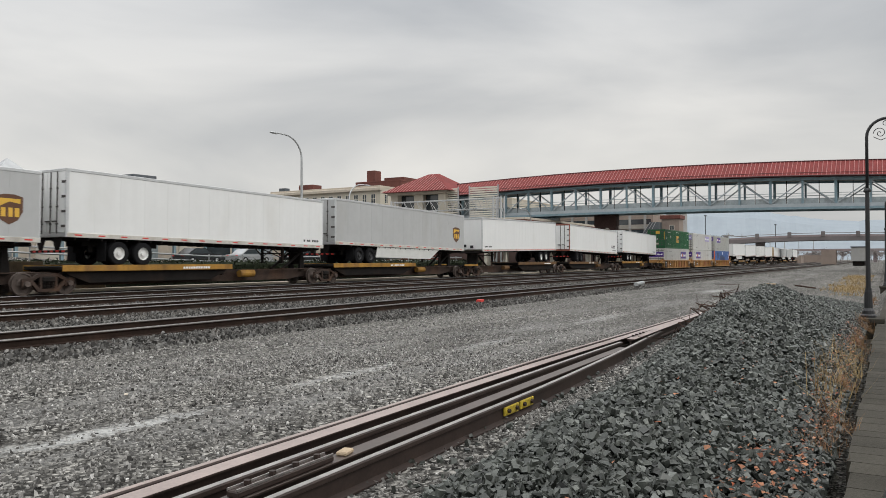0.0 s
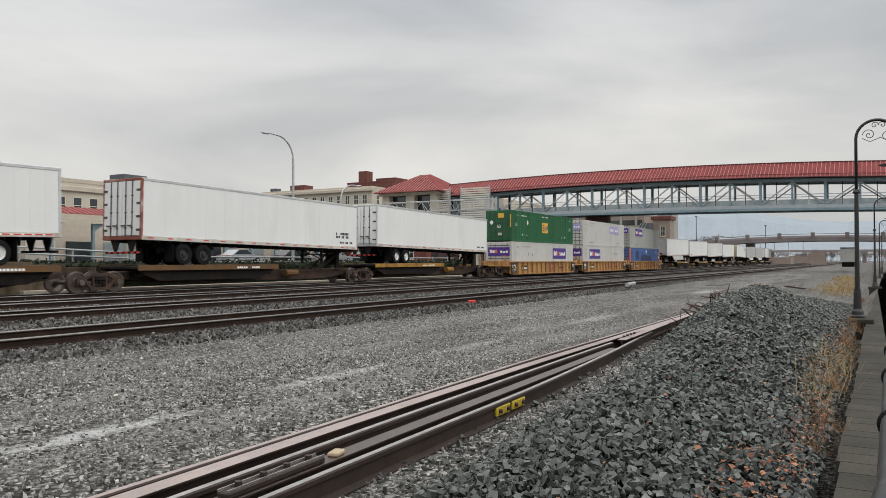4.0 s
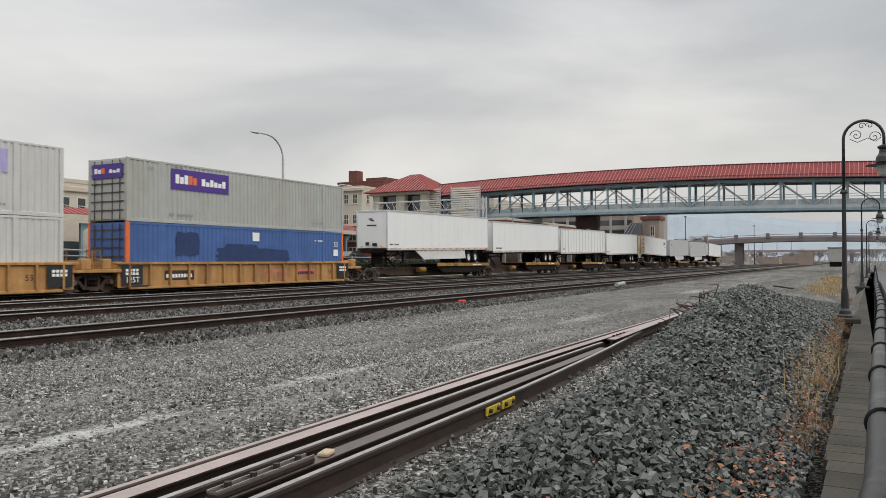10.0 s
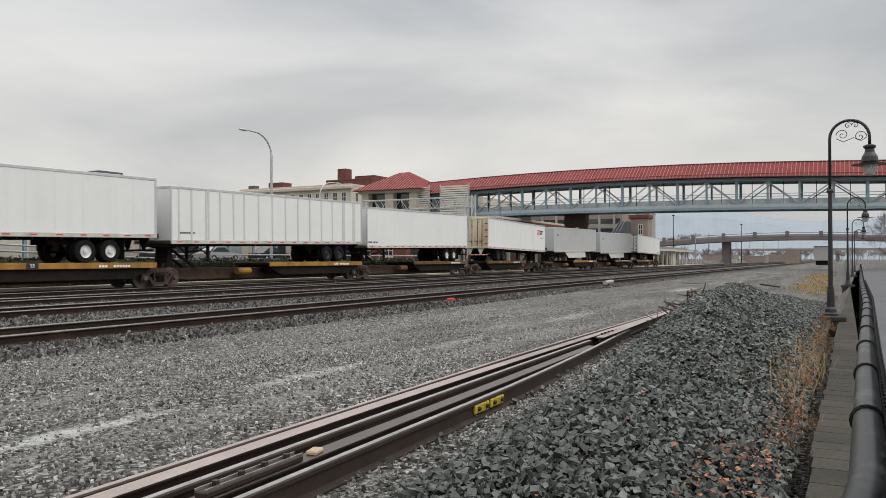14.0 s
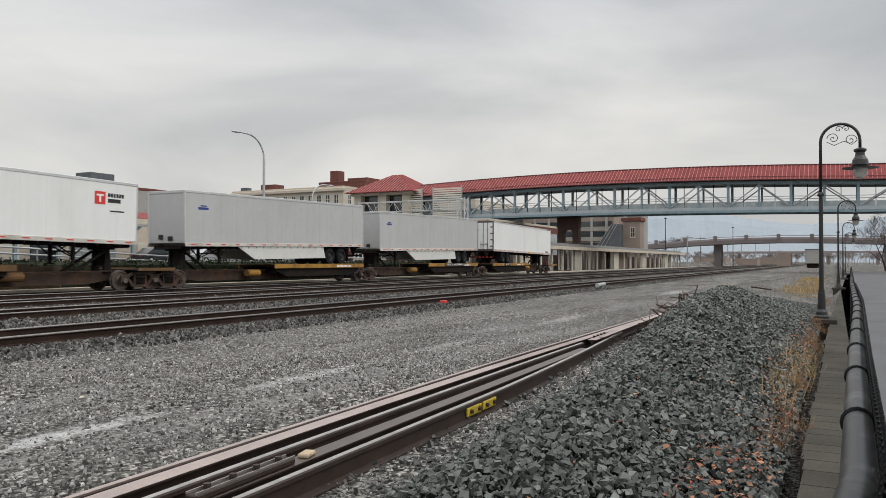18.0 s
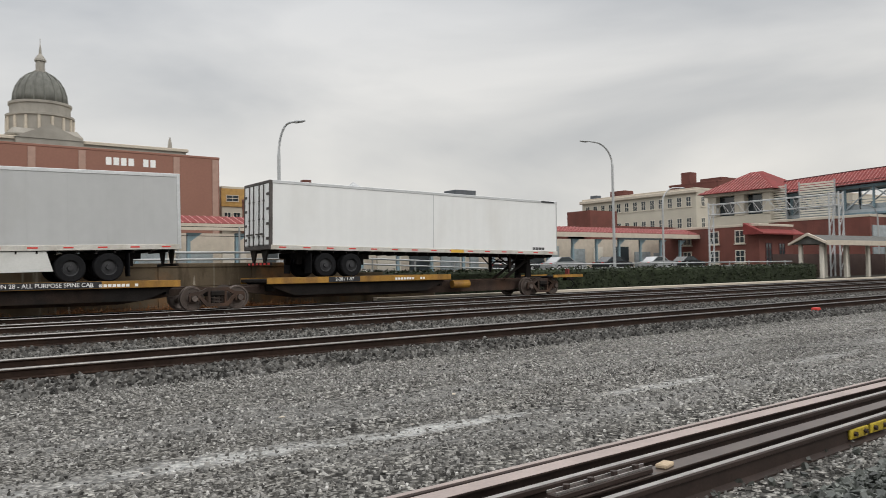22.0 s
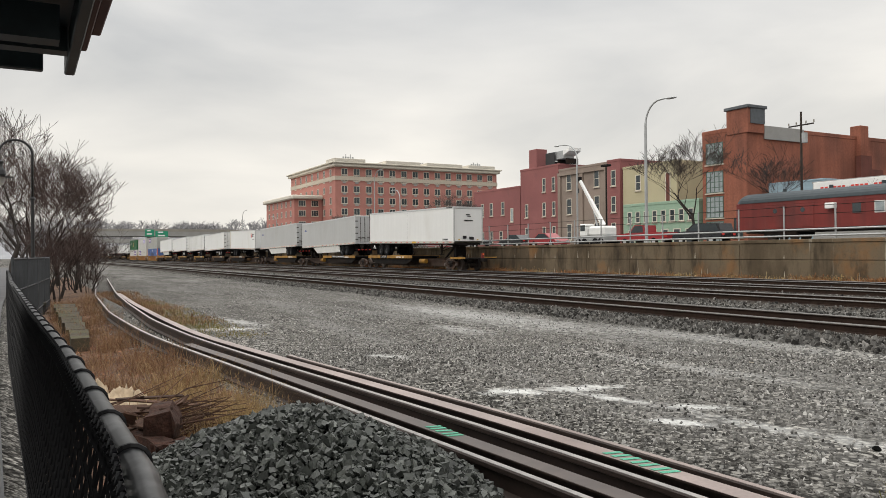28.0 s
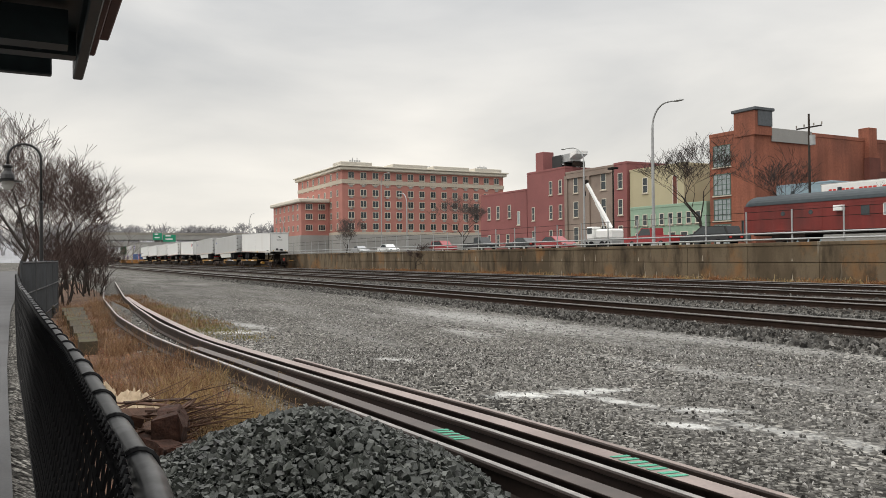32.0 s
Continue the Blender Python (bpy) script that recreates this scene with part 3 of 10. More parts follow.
        k.new(dist.outputs["Value"], rag_add.inputs[2])
        r = n.new("ShaderNodeMapRange")
        r.interpolation_type = "SMOOTHSTEP"
        for key, value in (("From Min", 2.05), ("From Max", 1.35), ("To Min", 0.0), ("To Max", amount)):
            r.inputs[key].default_value = value
        k.new(rag_add.outputs[0], r.inputs["Value"])
        if total is None:
            total = r.outputs["Result"]
        else:
            both = n.new("ShaderNodeMath")
            both.operation = "MAXIMUM"
            k.new(total, both.inputs[0])
            k.new(r.outputs["Result"], both.inputs[1])
            total = both.outputs[0]
    base = mix(total, base, (0.66, 0.66, 0.64))
    # oily brown bed of each track
    bed = None
    for ty in (13.78, 19.78, 24.70, 29.78):
        off = n.new("ShaderNodeMath")
        off.operation = "SUBTRACT"
        k.new(sep.outputs["Y"], off.inputs[0])
        off.inputs[1].default_value = ty
        away = n.new("ShaderNodeMath")
        away.operation = "ABSOLUTE"
        k.new(off.outputs[0], away.inputs[0])
        r = n.new("ShaderNodeMapRange")
        r.interpolation_type = "SMOOTHSTEP"
        for key, value in (("From Min", 3.0), ("From Max", 1.2), ("To Min", 0.0), ("To Max", 0.88)):
            r.inputs[key].default_value = value
        k.new(away.outputs[0], r.inputs["Value"])
        if bed is None:
            bed = r.outputs["Result"]
        else:
            both = n.new("ShaderNodeMath")
            both.operation = "MAXIMUM"
            k.new(bed, both.inputs[0])
            k.new(r.outputs["Result"], both.inputs[1])
            bed = both.outputs[0]
    base = mix(bed, base, (0.042, 0.034, 0.028))
    k.new(base, b.inputs["Base Color"])
    bp = n.new("ShaderNodeBump")
    bp.inputs["Strength"].default_value, bp.inputs["Distance"].default_value = 1.0, 0.05
    k.new(vor.outputs["Distance"], bp.inputs["Height"])
    bp.invert = True
    k.new(bp.outputs["Normal"], b.inputs["Normal"])
    return m


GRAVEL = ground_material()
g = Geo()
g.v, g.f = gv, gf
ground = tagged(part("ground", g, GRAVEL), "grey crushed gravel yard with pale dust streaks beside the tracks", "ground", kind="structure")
ground.data.polygons.foreach_set("use_smooth", [True] * len(ground.data.polygons))

# ---- four tracks ----
RAIL_TOP = 0.169
TRACKS = (13.78, 19.78, 24.70, 29.78)
GAUGE = 1.435
web = [(-0.07, 0.0), (0.07, 0.0), (0.07, 0.012), (0.014, 0.03), (0.010, 0.115), (0.034, 0.128), (0.034, 0.14), (-0.034, 0.14), (-0.034, 0.128), (-0.010, 0.115), (-0.014, 0.03), (-0.07, 0.012)]
head = [(-0.034, 0.0), (0.034, 0.0), (0.036, 0.012), (0.030, 0.029), (-0.030, 0.029), (-0.036, 0.012)]
web_mesh = Geo().prism(web, "x", -420, 520).mesh("rail")
head_mesh = Geo().prism(head, "x", -420, 520).mesh("rail_head")
tie_mesh = box(-0.115, 0.115, -1.3, 1.3, -0.16, 0.0, c=0.015).mesh("tie")
rnd = random.Random(3)
track_names = ("nearest main track with bright worn rails on dark ties", "second track with rusty rails on dark ties",
               "third track with worn rails on dark ties", "farthest track with worn rails below the concrete wall")
for n_track, (ty, text) in enumerate(zip(TRACKS, track_names)):
    track = thing("railway_track", text, "railway track", (0, ty, 0), "tracks", "structure")
    for s in (-1, 1):
        r = part("rail", web_mesh, RAIL_RUST, track, at=(0, s * (GAUGE / 2 + 0.035), 0.0))
        part("rail_head", head_mesh, RAIL_STEEL, r, "polished steel rail head", at=(0, 0, 0.14))
    more = Geo()
    x = -190.0
    while x < 260:
        m = pose(x + rnd.uniform(-0.04, 0.04), rnd.uniform(-0.05, 0.05), rnd.uniform(-0.012, 0.012) + 0.0, 0, 0, rnd.uniform(-1.5, 1.5))
        if n_track == 0 and -55 < x < 85:
            part("tie", tie_mesh, TIE_WOOD, track, at=m)
        else:
            more.add([tuple(m @ v.co) for v in tie_mesh.vertices], [tuple(p.vertices) for p in tie_mesh.polygons])
        x += 0.53
    tagged(part("distant_ties", more, TIE_WOOD, track), "dark wooden ties", kind="stuff")


# ---- loose stones ----
def slabs(n, place, size, seed):
    """n broken angular slabs of stone, each a skewed block."""
    rng = np.random.default_rng(seed)
    p = place(rng, n)
    n = len(p)
    base = np.array([(-1, -1, -1), (1, -1, -1), (1, 1, -1), (-1, 1, -1), (-1, -1, 1), (1, -1, 1), (1, 1, 1), (-1, 1, 1)], float)
    faces = np.array([(0, 2, 1), (0, 3, 2), (4, 5, 6), (4, 6, 7), (0, 1, 5), (0, 5, 4), (1, 2, 6), (1, 6, 5), (2, 3, 7), (2, 7, 6), (3, 0, 4), (3, 4, 7)])
    v = base[None] * (0.55 + 0.6 * rng.random((n, 8, 3)))
    v[:, 4:, :2] *= rng.uniform(0.5, 1.0, (n, 1, 2))
    v[:, 4:, :2] += rng.normal(0, 0.22, (n, 1, 2))
    s = size[0] + (size[1] - size[0]) * rng.random(n) ** 1.6
    v *= np.stack([s, s * rng.uniform(0.5, 0.95, n), s * rng.uniform(0.4, 0.85, n)], 1)[:, None]
    q = rng.normal(size=(n, 4))
    q[:, 1:3] *= 0.7
    q /= np.linalg.norm(q, axis=1, keepdims=True)
    w, x, y, z = q.T
    r = np.stack([1 - 2 * (y * y + z * z), 2 * (x * y - w * z), 2 * (x * z + w * y), 2 * (x * y + w * z), 1 - 2 * (x * x + z * z), 2 * (y * z - w * x),
                  2 * (x * z - w * y), 2 * (y * z + w * x), 1 - 2 * (x * x + y * y)], 1).reshape(n, 3, 3)
    v = np.einsum("nij,nkj->nki", r, v) + p[:, None]
    return v.reshape(-1, 3), (faces[None] + 8 * np.arange(n)[:, None, None]).reshape(-1, 3)


def chips(n, place, size, seed, topped=True):
    """n angular chips that stand in the ground: a skewed base ring and, when topped, a smaller broken top."""
    rng = np.random.default_rng(seed)
    p = place(rng, n)
    n = len(p)
    s = size[0] + (size[1] - size[0]) * rng.random(n) ** 1.7
    a = rng.uniform(0, 6.283, n)[:, None] + np.arange(4) * 1.571 + rng.normal(0, 0.3, (n, 4))
    r = s[:, None] * rng.uniform(0.6, 1.25, (n, 4))
    squeeze, turn = rng.uniform(0.5, 1.0, n)[:, None], rng.uniform(0, 3.14, n)[:, None]
    u, w = r * np.cos(a), r * np.sin(a) * squeeze
    ring = np.stack([u * np.cos(turn) - w * np.sin(turn), u * np.sin(turn) + w * np.cos(turn), np.full((n, 4), -0.012)], 2)
    h = s * rng.uniform(0.35, 1.0, n)
    tilt = rng.normal(0, 0.38, (n, 2))
    shift = rng.normal(0, 0.22, (n, 1, 2)) * s[:, None, None]
    if topped:
        cap = ring * rng.uniform(0.4, 0.85, (n, 1, 1))
        cap[:, :, :2] += shift
        cap[:, :, 2] = h[:, None] + cap[:, :, 0] * tilt[:, :1] + cap[:, :, 1] * tilt[:, 1:]
        v = np.concatenate([ring, cap], 1)
        f = np.array([(0, 1, 5), (0, 5, 4), (1, 2, 6), (1, 6, 5), (2, 3, 7), (2, 7, 6), (3, 0, 4), (3, 4, 7), (4, 5, 6), (4, 6, 7)])
    else:
        tip = np.concatenate([shift, h[:, None, None]], 2)
        v = np.concatenate([ring, tip], 1)
        f = np.array([(0, 1, 4), (1, 2, 4), (2, 3, 4), (3, 0, 4)])
    k = v.shape[1]
    return (v + p[:, None]).reshape(-1, 3), (f[None] + k * np.arange(n)[:, None, None]).reshape(-1, 3)


def yard_ring(r0, r1, power):
    """Places on the yard at r0 to r1 from the viewpoint, thinned where dust covers the stones."""
    def place(rng, n):
        r = r0 + (r1 - r0) * rng.random(n * 3) ** power
        a = np.radians(rng.uniform(-84, 84, n * 3))
        x, y = r * np.sin(a), r * np.cos(a)
        ok = (y > 2.2) & (y < 12.9)
        x, y = x[ok][:n], y[ok][:n]
        bare = np.zeros(len(x), bool)
        for cx, cy, rx, ry, amount, turn in LIME:
            c, d = math.cos(radians(turn)), math.sin(radians(turn))
            u, w = (x - cx) * c + (y - cy) * d, (y - cy) * c - (x - cx) * d
            bare |= ((u / rx) ** 2 + (w / ry) ** 2 < 1.0) & (rng.random(len(x)) < 0.35 + 0.45 * amount)
        x, y = x[~bare], y[~bare]
        return np.array([(i, j, 0.025 * noise.noise((i * 0.35, j * 0.5, 0.0))) for i, j in zip(x.tolist(), y.tolist())])
    return place


def ballast_places(rng, n):
    t = np.array(TRACKS)[rng.choice(4, n, p=[0.62, 0.18, 0.1, 0.1])]
    x = rng.normal(0, 1, n) * 26 + 4
    y = t + rng.choice([-1, 1], n) * rng.uniform(1.25, 3.0, n)
    keep = y > 0
    x, y = x[keep], y[keep]
    return np.stack([x, y, 0.008 + 0.02 * rng.random(len(x))], 1)


v, f = chips(72000, yard_ring(4.0, 12.5, 0.75), (0.009, 0.027), 11)
tagged(new("gravel", quick_mesh("gravel", v, f, GREY_STONES)), "loose angular grey gravel lying over the yard", "gravel", kind="stuff")
v, f = chips(110000, yard_ring(10.5, 46.0, 1.15), (0.012, 0.034), 15, topped=False)
tagged(new("gravel", quick_mesh("gravel", v, f, GREY_STONES)), "grey gravel on the farther part of the yard", "gravel", kind="stuff")


def bed_places(rng, n):
    t = np.array(TRACKS)[rng.choice(4, n, p=[0.5, 0.2, 0.15, 0.15])]
    x = rng.normal(0, 1, n) * 28 + 4
    y = t + rng.normal(0, 0.75, n)
    keep = np.abs(np.abs(y - t) - 0.75) > 0.09
    x, y = x[keep], y[keep]
    return np.stack([x, y, -0.012 + 0.02 * rng.random(len(x))], 1)


v, f = chips(40000, bed_places, (0.024, 0.055), 14, topped=False)
tagged(new("oily_ballast", quick_mesh("oily_ballast", v, f, BED_STONES)), "dark oily brown ballast between the rails", "ballast", kind="stuff")
v, f = chips(52000, ballast_places, (0.026, 0.06), 12)
tagged(new("ballast", quick_mesh("ballast", v, f, SHOULDER_STONES)), "coarse grey ballast stones along the tracks", "ballast", kind="stuff")

# ---- concrete retaining wall below the street, in cast panels ----
WALL_Y = 32.5
wall = thing("retaining_wall", "stained concrete retaining wall with cast panels below the street", "wall", (0, WALL_Y, 0), kind="structure")
panel_low = box(-2.04, 2.04, -0.02, 0.22, -0.2, 1.02, c=0.012).mesh("wall_panel")
panel_high = box(-2.04, 2.04, -0.02, 0.22, 1.045, 1.85, c=0.012).mesh("wall_panel")
coping_mesh = box(-2.045, 2.045, -0.06, 0.30, 1.853, 2.03, c=0.02).mesh("coping")
x = -300.0
while x < 16:
    part("wall_panel", panel_low, WALL_CONCRETE, wall, at=(x, 0, 0))
    part("wall_panel", panel_high, WALL_CONCRETE, wall, at=(x, rnd.uniform(-0.008, 0.008), 0))
    part("coping", coping_mesh, WALL_CONCRETE, wall, at=(x, 0, 0))
    x += 4.1
part("backing", box(-302, 15, 0.10, 0.20, -0.2, 1.95), WALL_CONCRETE, wall)
step = Geo()
for i in range(6):
    step.box(14.2 + i * 1.6, 15.8 + i * 1.6, 0.0, 0.22, -0.2, 1.9 - i * 0.13, c=0.01)
part("sloping_end", step, WALL_CONCRETE, wall)
MINERAL = material("pale_mineral_streak", (0.34, 0.30, 0.24), 0.9, vary=0.3, fine=20)
for i in range(70):
    x, h, w = rnd.uniform(-75, 14), rnd.uniform(0.15, 0.55), rnd.uniform(0.02, 0.06)
    z = 0.05 if i % 3 else 1.1
    part("mineral_streak", Geo().prism([(x - w, z), (x + w, z), (x + w * 0.5, z + h * 0.6), (x + w * 0.15, z + h), (x - w * 0.3, z + h * 0.7)], "y", -0.038, -0.034), MINERAL, wall, "pale mineral streak")


# ---- the train: trailers on spine cars, containers in well cars; local x runs along the train ----
SPEED, NOSE_AT_24 = 13.203, 2.474
TRAIN_Y = TRACKS[3]
moving = []          # (thing, offset behind the last trailer's nose, turn about z, tilt)


def on_train(ob, offset, z=0.0, turn=0.0, tilt=0.0):
    moving.append((ob, offset, z, turn, tilt))
    return ob


def tyre_geo(r=0.50, w=0.25):
    g = Geo()
    prof = [(r * 0.56, 0.0), (r * 0.92, 0.01), (r, 0.05), (r, w - 0.05), (r * 0.92, w - 0.01), (r * 0.56, w)]
    n = 20
    vs = [(p * math.cos(2 * math.pi * j / n), h - w / 2, p * math.sin(2 * math.pi * j / n)) for p, h in prof for j in range(n)]
    fs = [(i * n + j, i * n + (j + 1) % n, ((i + 1) % 6) * n + (j + 1) % n, ((i + 1) % 6) * n + j) for i in range(6) for j in range(n)]
    return g.add(vs, fs)


def rim_geo(r=0.29, w=0.2):
    g = Geo()
    prof = [(0.05, -w / 2 - 0.02), (0.09, -w / 2 - 0.02), (0.10, -w / 2 + 0.05), (r * 0.8, -w / 2 + 0.07), (r, -w / 2), (r, w / 2), (r * 0.8, w / 2 - 0.07), (0.10, w / 2 - 0.05), (0.09, w / 2 + 0.02), (0.05, w / 2 + 0.02)]
    n = 14
    vs = [(p * math.cos(2 * math.pi * j / n), h, p * math.sin(2 * math.pi * j / n)) for p, h in prof for j in range(n)]
    fs = [(i * n + j, i * n + (j + 1) % n, (i + 1) * n + (j + 1) % n, (i + 1) * n + j) for i in range(len(prof) - 1) for j in range(n)]
    fs += [tuple(range(n)), tuple((len(prof) - 1) * n + j for j in range(n))]
    return g.add(vs, fs)


TYRE_MESH, RIM_MESH = tyre_geo().mesh("tyre"), rim_geo().mesh("rim")
RIM_MESH_B = rim_geo().mesh("rim")
marks = box(-0.16, 0.16, -0.004, 0.004, -0.025, 0.025).mesh("reflector")


def bars(parent, name, mat, x0, x1, z0, z1, n, side, y, label, rows=1, seed=1):
    """Lettering that cannot be read: plain bars of its size."""
    r2 = random.Random(seed)
    g = Geo()
    for row in range(rows):
        a, b = z0 + (z1 - z0) * row / rows, z0 + (z1 - z0) * (row + 0.72) / rows
        w = (x1 - x0) / n
        for i in range(n):
            if r2.random() < 0.12 and 0 < i < n - 1:
                continue
            g.box(x0 + w * i, x0 + w * (i + 0.74), min(y, y + side * 0.006), max(y, y + side * 0.006), a, b)
    return part(name, g, mat, parent, label)


def writing(text, parent, mat, size, at, turn=0.0, name="lettering"):
    cu = bpy.data.curves.new(name, "FONT")
    cu.body, cu.size, cu.extrude, cu.align_x, cu.align_y = text, size, 0.003, "CENTER", "CENTER"
    cu.materials.append(mat)
    ob = new(name, cu)
    ob.parent = parent
    ob.matrix_basis = Matrix.Translation(at) @ pose(0, 0, 0, 90, 0, turn)
    return ob


FLOOR_BEAM = box(-0.03, 0.03, -1.265, 1.265, -0.10, 0.02).mesh("floor_beam")


def trailer(label, length, mat, nose_right, skirt=False, ribs=False, doors=None, white_rims=False, seams=13, rail_mat=None, top_mat=None, post_mat=None, frame_mat=None, band=False):
    """A semi-trailer; z 0 is the underside of its floor, nose at +x."""
    L, W, H = length / 2, 1.295, 2.80
    near = -1 if nose_right else 1
    root = thing("semi_trailer", label, "semi-trailer", group="trailers on the train")
    body = part("body", box(-L + 0.03, L - 0.02, -W + 0.012, W - 0.012, 0.16, H - 0.07, c=0.03), mat, root)
    pieces("bottom_rail", box(-L, L, -0.02, 0.02, 0.0, 0.19, c=0.012).mesh("bottom_rail"), rail_mat or DIRTY_RAIL, root, [(0, -W, 0), (0, W, 0)], "grimy white bottom rail")
    pieces("top_rail", box(-L, L, -0.022, 0.022, H - 0.13, H, c=0.012).mesh("top_rail"), top_mat or ALU, root, [(0, 0.015 - W, 0), (0, W - 0.015, 0)])
    part("front_header", box(L - 0.035, L + 0.005, -W, W, H - 0.14, H, c=0.01), top_mat or ALU, root)
    part("roof", box(-L + 0.04, L - 0.04, -W + 0.03, W - 0.03, H - 0.075, H - 0.01), PLAIN_WHITE, root)
    if ribs:
        spots = [0.05, 0.06, 0.12, 0.13, 0.20, 0.27, 0.34, 0.41, 0.48, 0.55, 0.62, 0.69, 0.74, 0.80, 0.85, 0.86, 0.92, 0.97]
        pieces("side_post", box(-0.05, 0.05, -0.025, 0.025, 0.2, H - 0.13, c=0.012).mesh("side_post"), SKIRT, root,
               [(-L + 2 * L * u, near * W, 0) for u in spots], "grey riveted outside post")
    else:
        pieces("panel_seam", box(-0.012, 0.012, -0.004, 0.004, 0.2, H - 0.14).mesh("panel_seam"), mat if seams > 2 else GREY_PAINT, root,
               [(-L + 2 * L * i / seams, near * (W - 0.012), 0) for i in range(1, seams)])
    # front wall with corner posts and a few fittings
    pieces("corner_post", box(L - 0.10, L + 0.012, -0.05, 0.05, 0.1, H - 0.02, c=0.03).mesh("corner_post"), post_mat or ALU, root, [(0, 0.05 - W, 0), (0, W - 0.05, 0)])
    pieces("gladhand_box", box(L, L + 0.05, -0.15, 0.15, -0.11, 0.11, c=0.01).mesh("gladhand_box"), BLACK, root, [(0, -0.35, 0.48), (0, 0.3, 0.4)])
    # rear doors
    dm = doors or mat
    for s in (-1, 1):
        d = part("rear_door", box(-L - 0.045, -L + 0.01, min(0.012 * s, s * (W - 0.06)), max(0.012 * s, s * (W - 0.06)), 0.2, H - 0.12, c=0.012), dm, root)
        rod = Geo().cyl((-L - 0.07, 0, 0.15), (-L - 0.07, 0, H - 0.12), 0.024, n=6)
        rod.box(-L - 0.10, -L - 0.07, -0.02, 0.30, 0.62, 0.68)
        for z in (0.55, 1.25, 2.0):
            rod.box(-L - 0.09, -L - 0.04, -0.05, 0.05, z - 0.03, z + 0.03)
        pieces("lock_rod", rod.mesh("lock_rod"), DOOR_STEEL, d, [(0, s * 0.28, 0), (0, s * 0.72, 0)], "dark steel lock rod with handle")
        y0, y1 = sorted((s * (W - 0.30), s * (W - 0.02)))
        pieces("hinge", box(-L - 0.068, -L - 0.04, y0, y1, -0.05, 0.05).mesh("hinge"), DOOR_STEEL, d, [(0, 0, z) for z in (0.45, 1.05, 1.65, 2.25)])
    g = Geo()
    for s in (-1, 1):
        g.box(-L - 0.06, -L + 0.08, s * (W - 0.04) - 0.05, s * (W - 0.04) + 0.05, 0.0, H, c=0.02)
    g.box(-L - 0.06, -L + 0.08, -W, W, H - 0.13, H - 0.001, c=0.02).box(-L - 0.06, -L + 0.08, -W, W, 0.0, 0.18, c=0.02)
    part("rear_frame", g, frame_mat or (ALU if doors is None else dm), root)
    g = Geo()
    for s in (-0.55, 0.55):
        g.prism([(s - 0.30, 0.0), (s + 0.30, 0.0), (s + 0.07, -0.52), (s - 0.07, -0.52)], "x", -L + 0.04, -L + 0.12)
    g.box(-L + 0.02, -L + 0.12, -1.2, 1.2, -0.62, -0.52, c=0.015)
    part("rear_bumper", g, DIRTY_RAIL if doors else DARK_STEEL, root)
    for i in range(6):
        part("bumper_stripe", box(-L + 0.008, -L + 0.018, -1.15 + i * 0.39, -0.96 + i * 0.39, -0.61, -0.53), RED, root)
    # floor beams
    pieces("floor_beam", FLOOR_BEAM, DARK_STEEL, root, [(-L + 0.4 + (2 * L - 0.8) * i / 25, 0, 0) for i in range(26)])
    # running gear
    ax = -L + 3.1
    g = Geo()
    for s in (-1, 1):
        g.box(ax - 1.9, ax + 1.9, s * 0.52 - 0.05, s * 0.52 + 0.05, -0.32, -0.10, c=0.01)
        for dx in (-0.62, 0.62, -1.5, 1.5):
            g.box(ax + dx - 0.12, ax + dx + 0.12, s * 0.52 - 0.07, s * 0.52 + 0.07, -0.58, -0.1, c=0.02)
    for dx in (-0.62, 0.62):
        g.cyl((ax + dx, -1.0, -0.60), (ax + dx, 1.0, -0.60), 0.07, n=8)
    part("suspension", g, DARK_STEEL, root)
    for dx in (-0.62, 0.62):
        for y in (-1.15, -0.84, 0.84, 1.15):
            w = part("wheel", TYRE_MESH, RUBBER, root, at=(ax + dx, y, -0.60))
            if abs(y) > 1:
                part("rim", RIM_MESH_B if white_rims else RIM_MESH, RIM_WHITE if white_rims else RIM, w, "white steel rim" if white_rims else "")
    pieces("mud_flap", box(ax - 1.32, ax - 1.30, -0.3, 0.3, -0.95, -0.12).mesh("mud_flap"), RUBBER, root, [(0, -1.0, 0), (0, 1.0, 0)])
    # landing gear
    lx = L - 2.9
    for s in (-1, 1):
        g = Geo().box(lx - 0.07, lx + 0.07, s * 0.75 - 0.07, s * 0.75 + 0.07, -0.72, 0.0, c=0.012)
        g.box(lx - 0.05, lx + 0.05, s * 0.75 - 0.05, s * 0.75 + 0.05, -0.86, -0.6)
        g.box(lx - 0.16, lx + 0.16, s * 0.75 - 0.13, s * 0.75 + 0.13, -0.90, -0.86)
        part("landing_leg", g, DARK_STEEL, root)
    for s in (-1, 1):
        for dx in (-0.75, 0.75):
            part("leg_brace", Geo().cyl((lx, s * 0.75, -0.55), (lx + dx, s * 0.6, -0.04), 0.035, n=6), DARK_STEEL, root)
    part("cross_brace", Geo().cyl((lx, -0.75, -0.62), (lx, 0.75, -0.1), 0.03, n=6), DARK_STEEL, root)
    part("crank_shaft", Geo().cyl((lx, -0.8, -0.35), (lx, 0.8, -0.35), 0.03, n=6), DARK_STEEL, root)
    part("kingpin_plate", box(L - 1.6, L - 0.1, -0.9, 0.9, -0.14, -0.02, c=0.02), DARK_STEEL, root)
    if skirt:
        for s in (-1, 1):
            o = [(lx - 0.9, -0.02), (ax + 1.35, -0.02), (ax + 1.15, -0.70), (lx - 2.2, -0.70)]
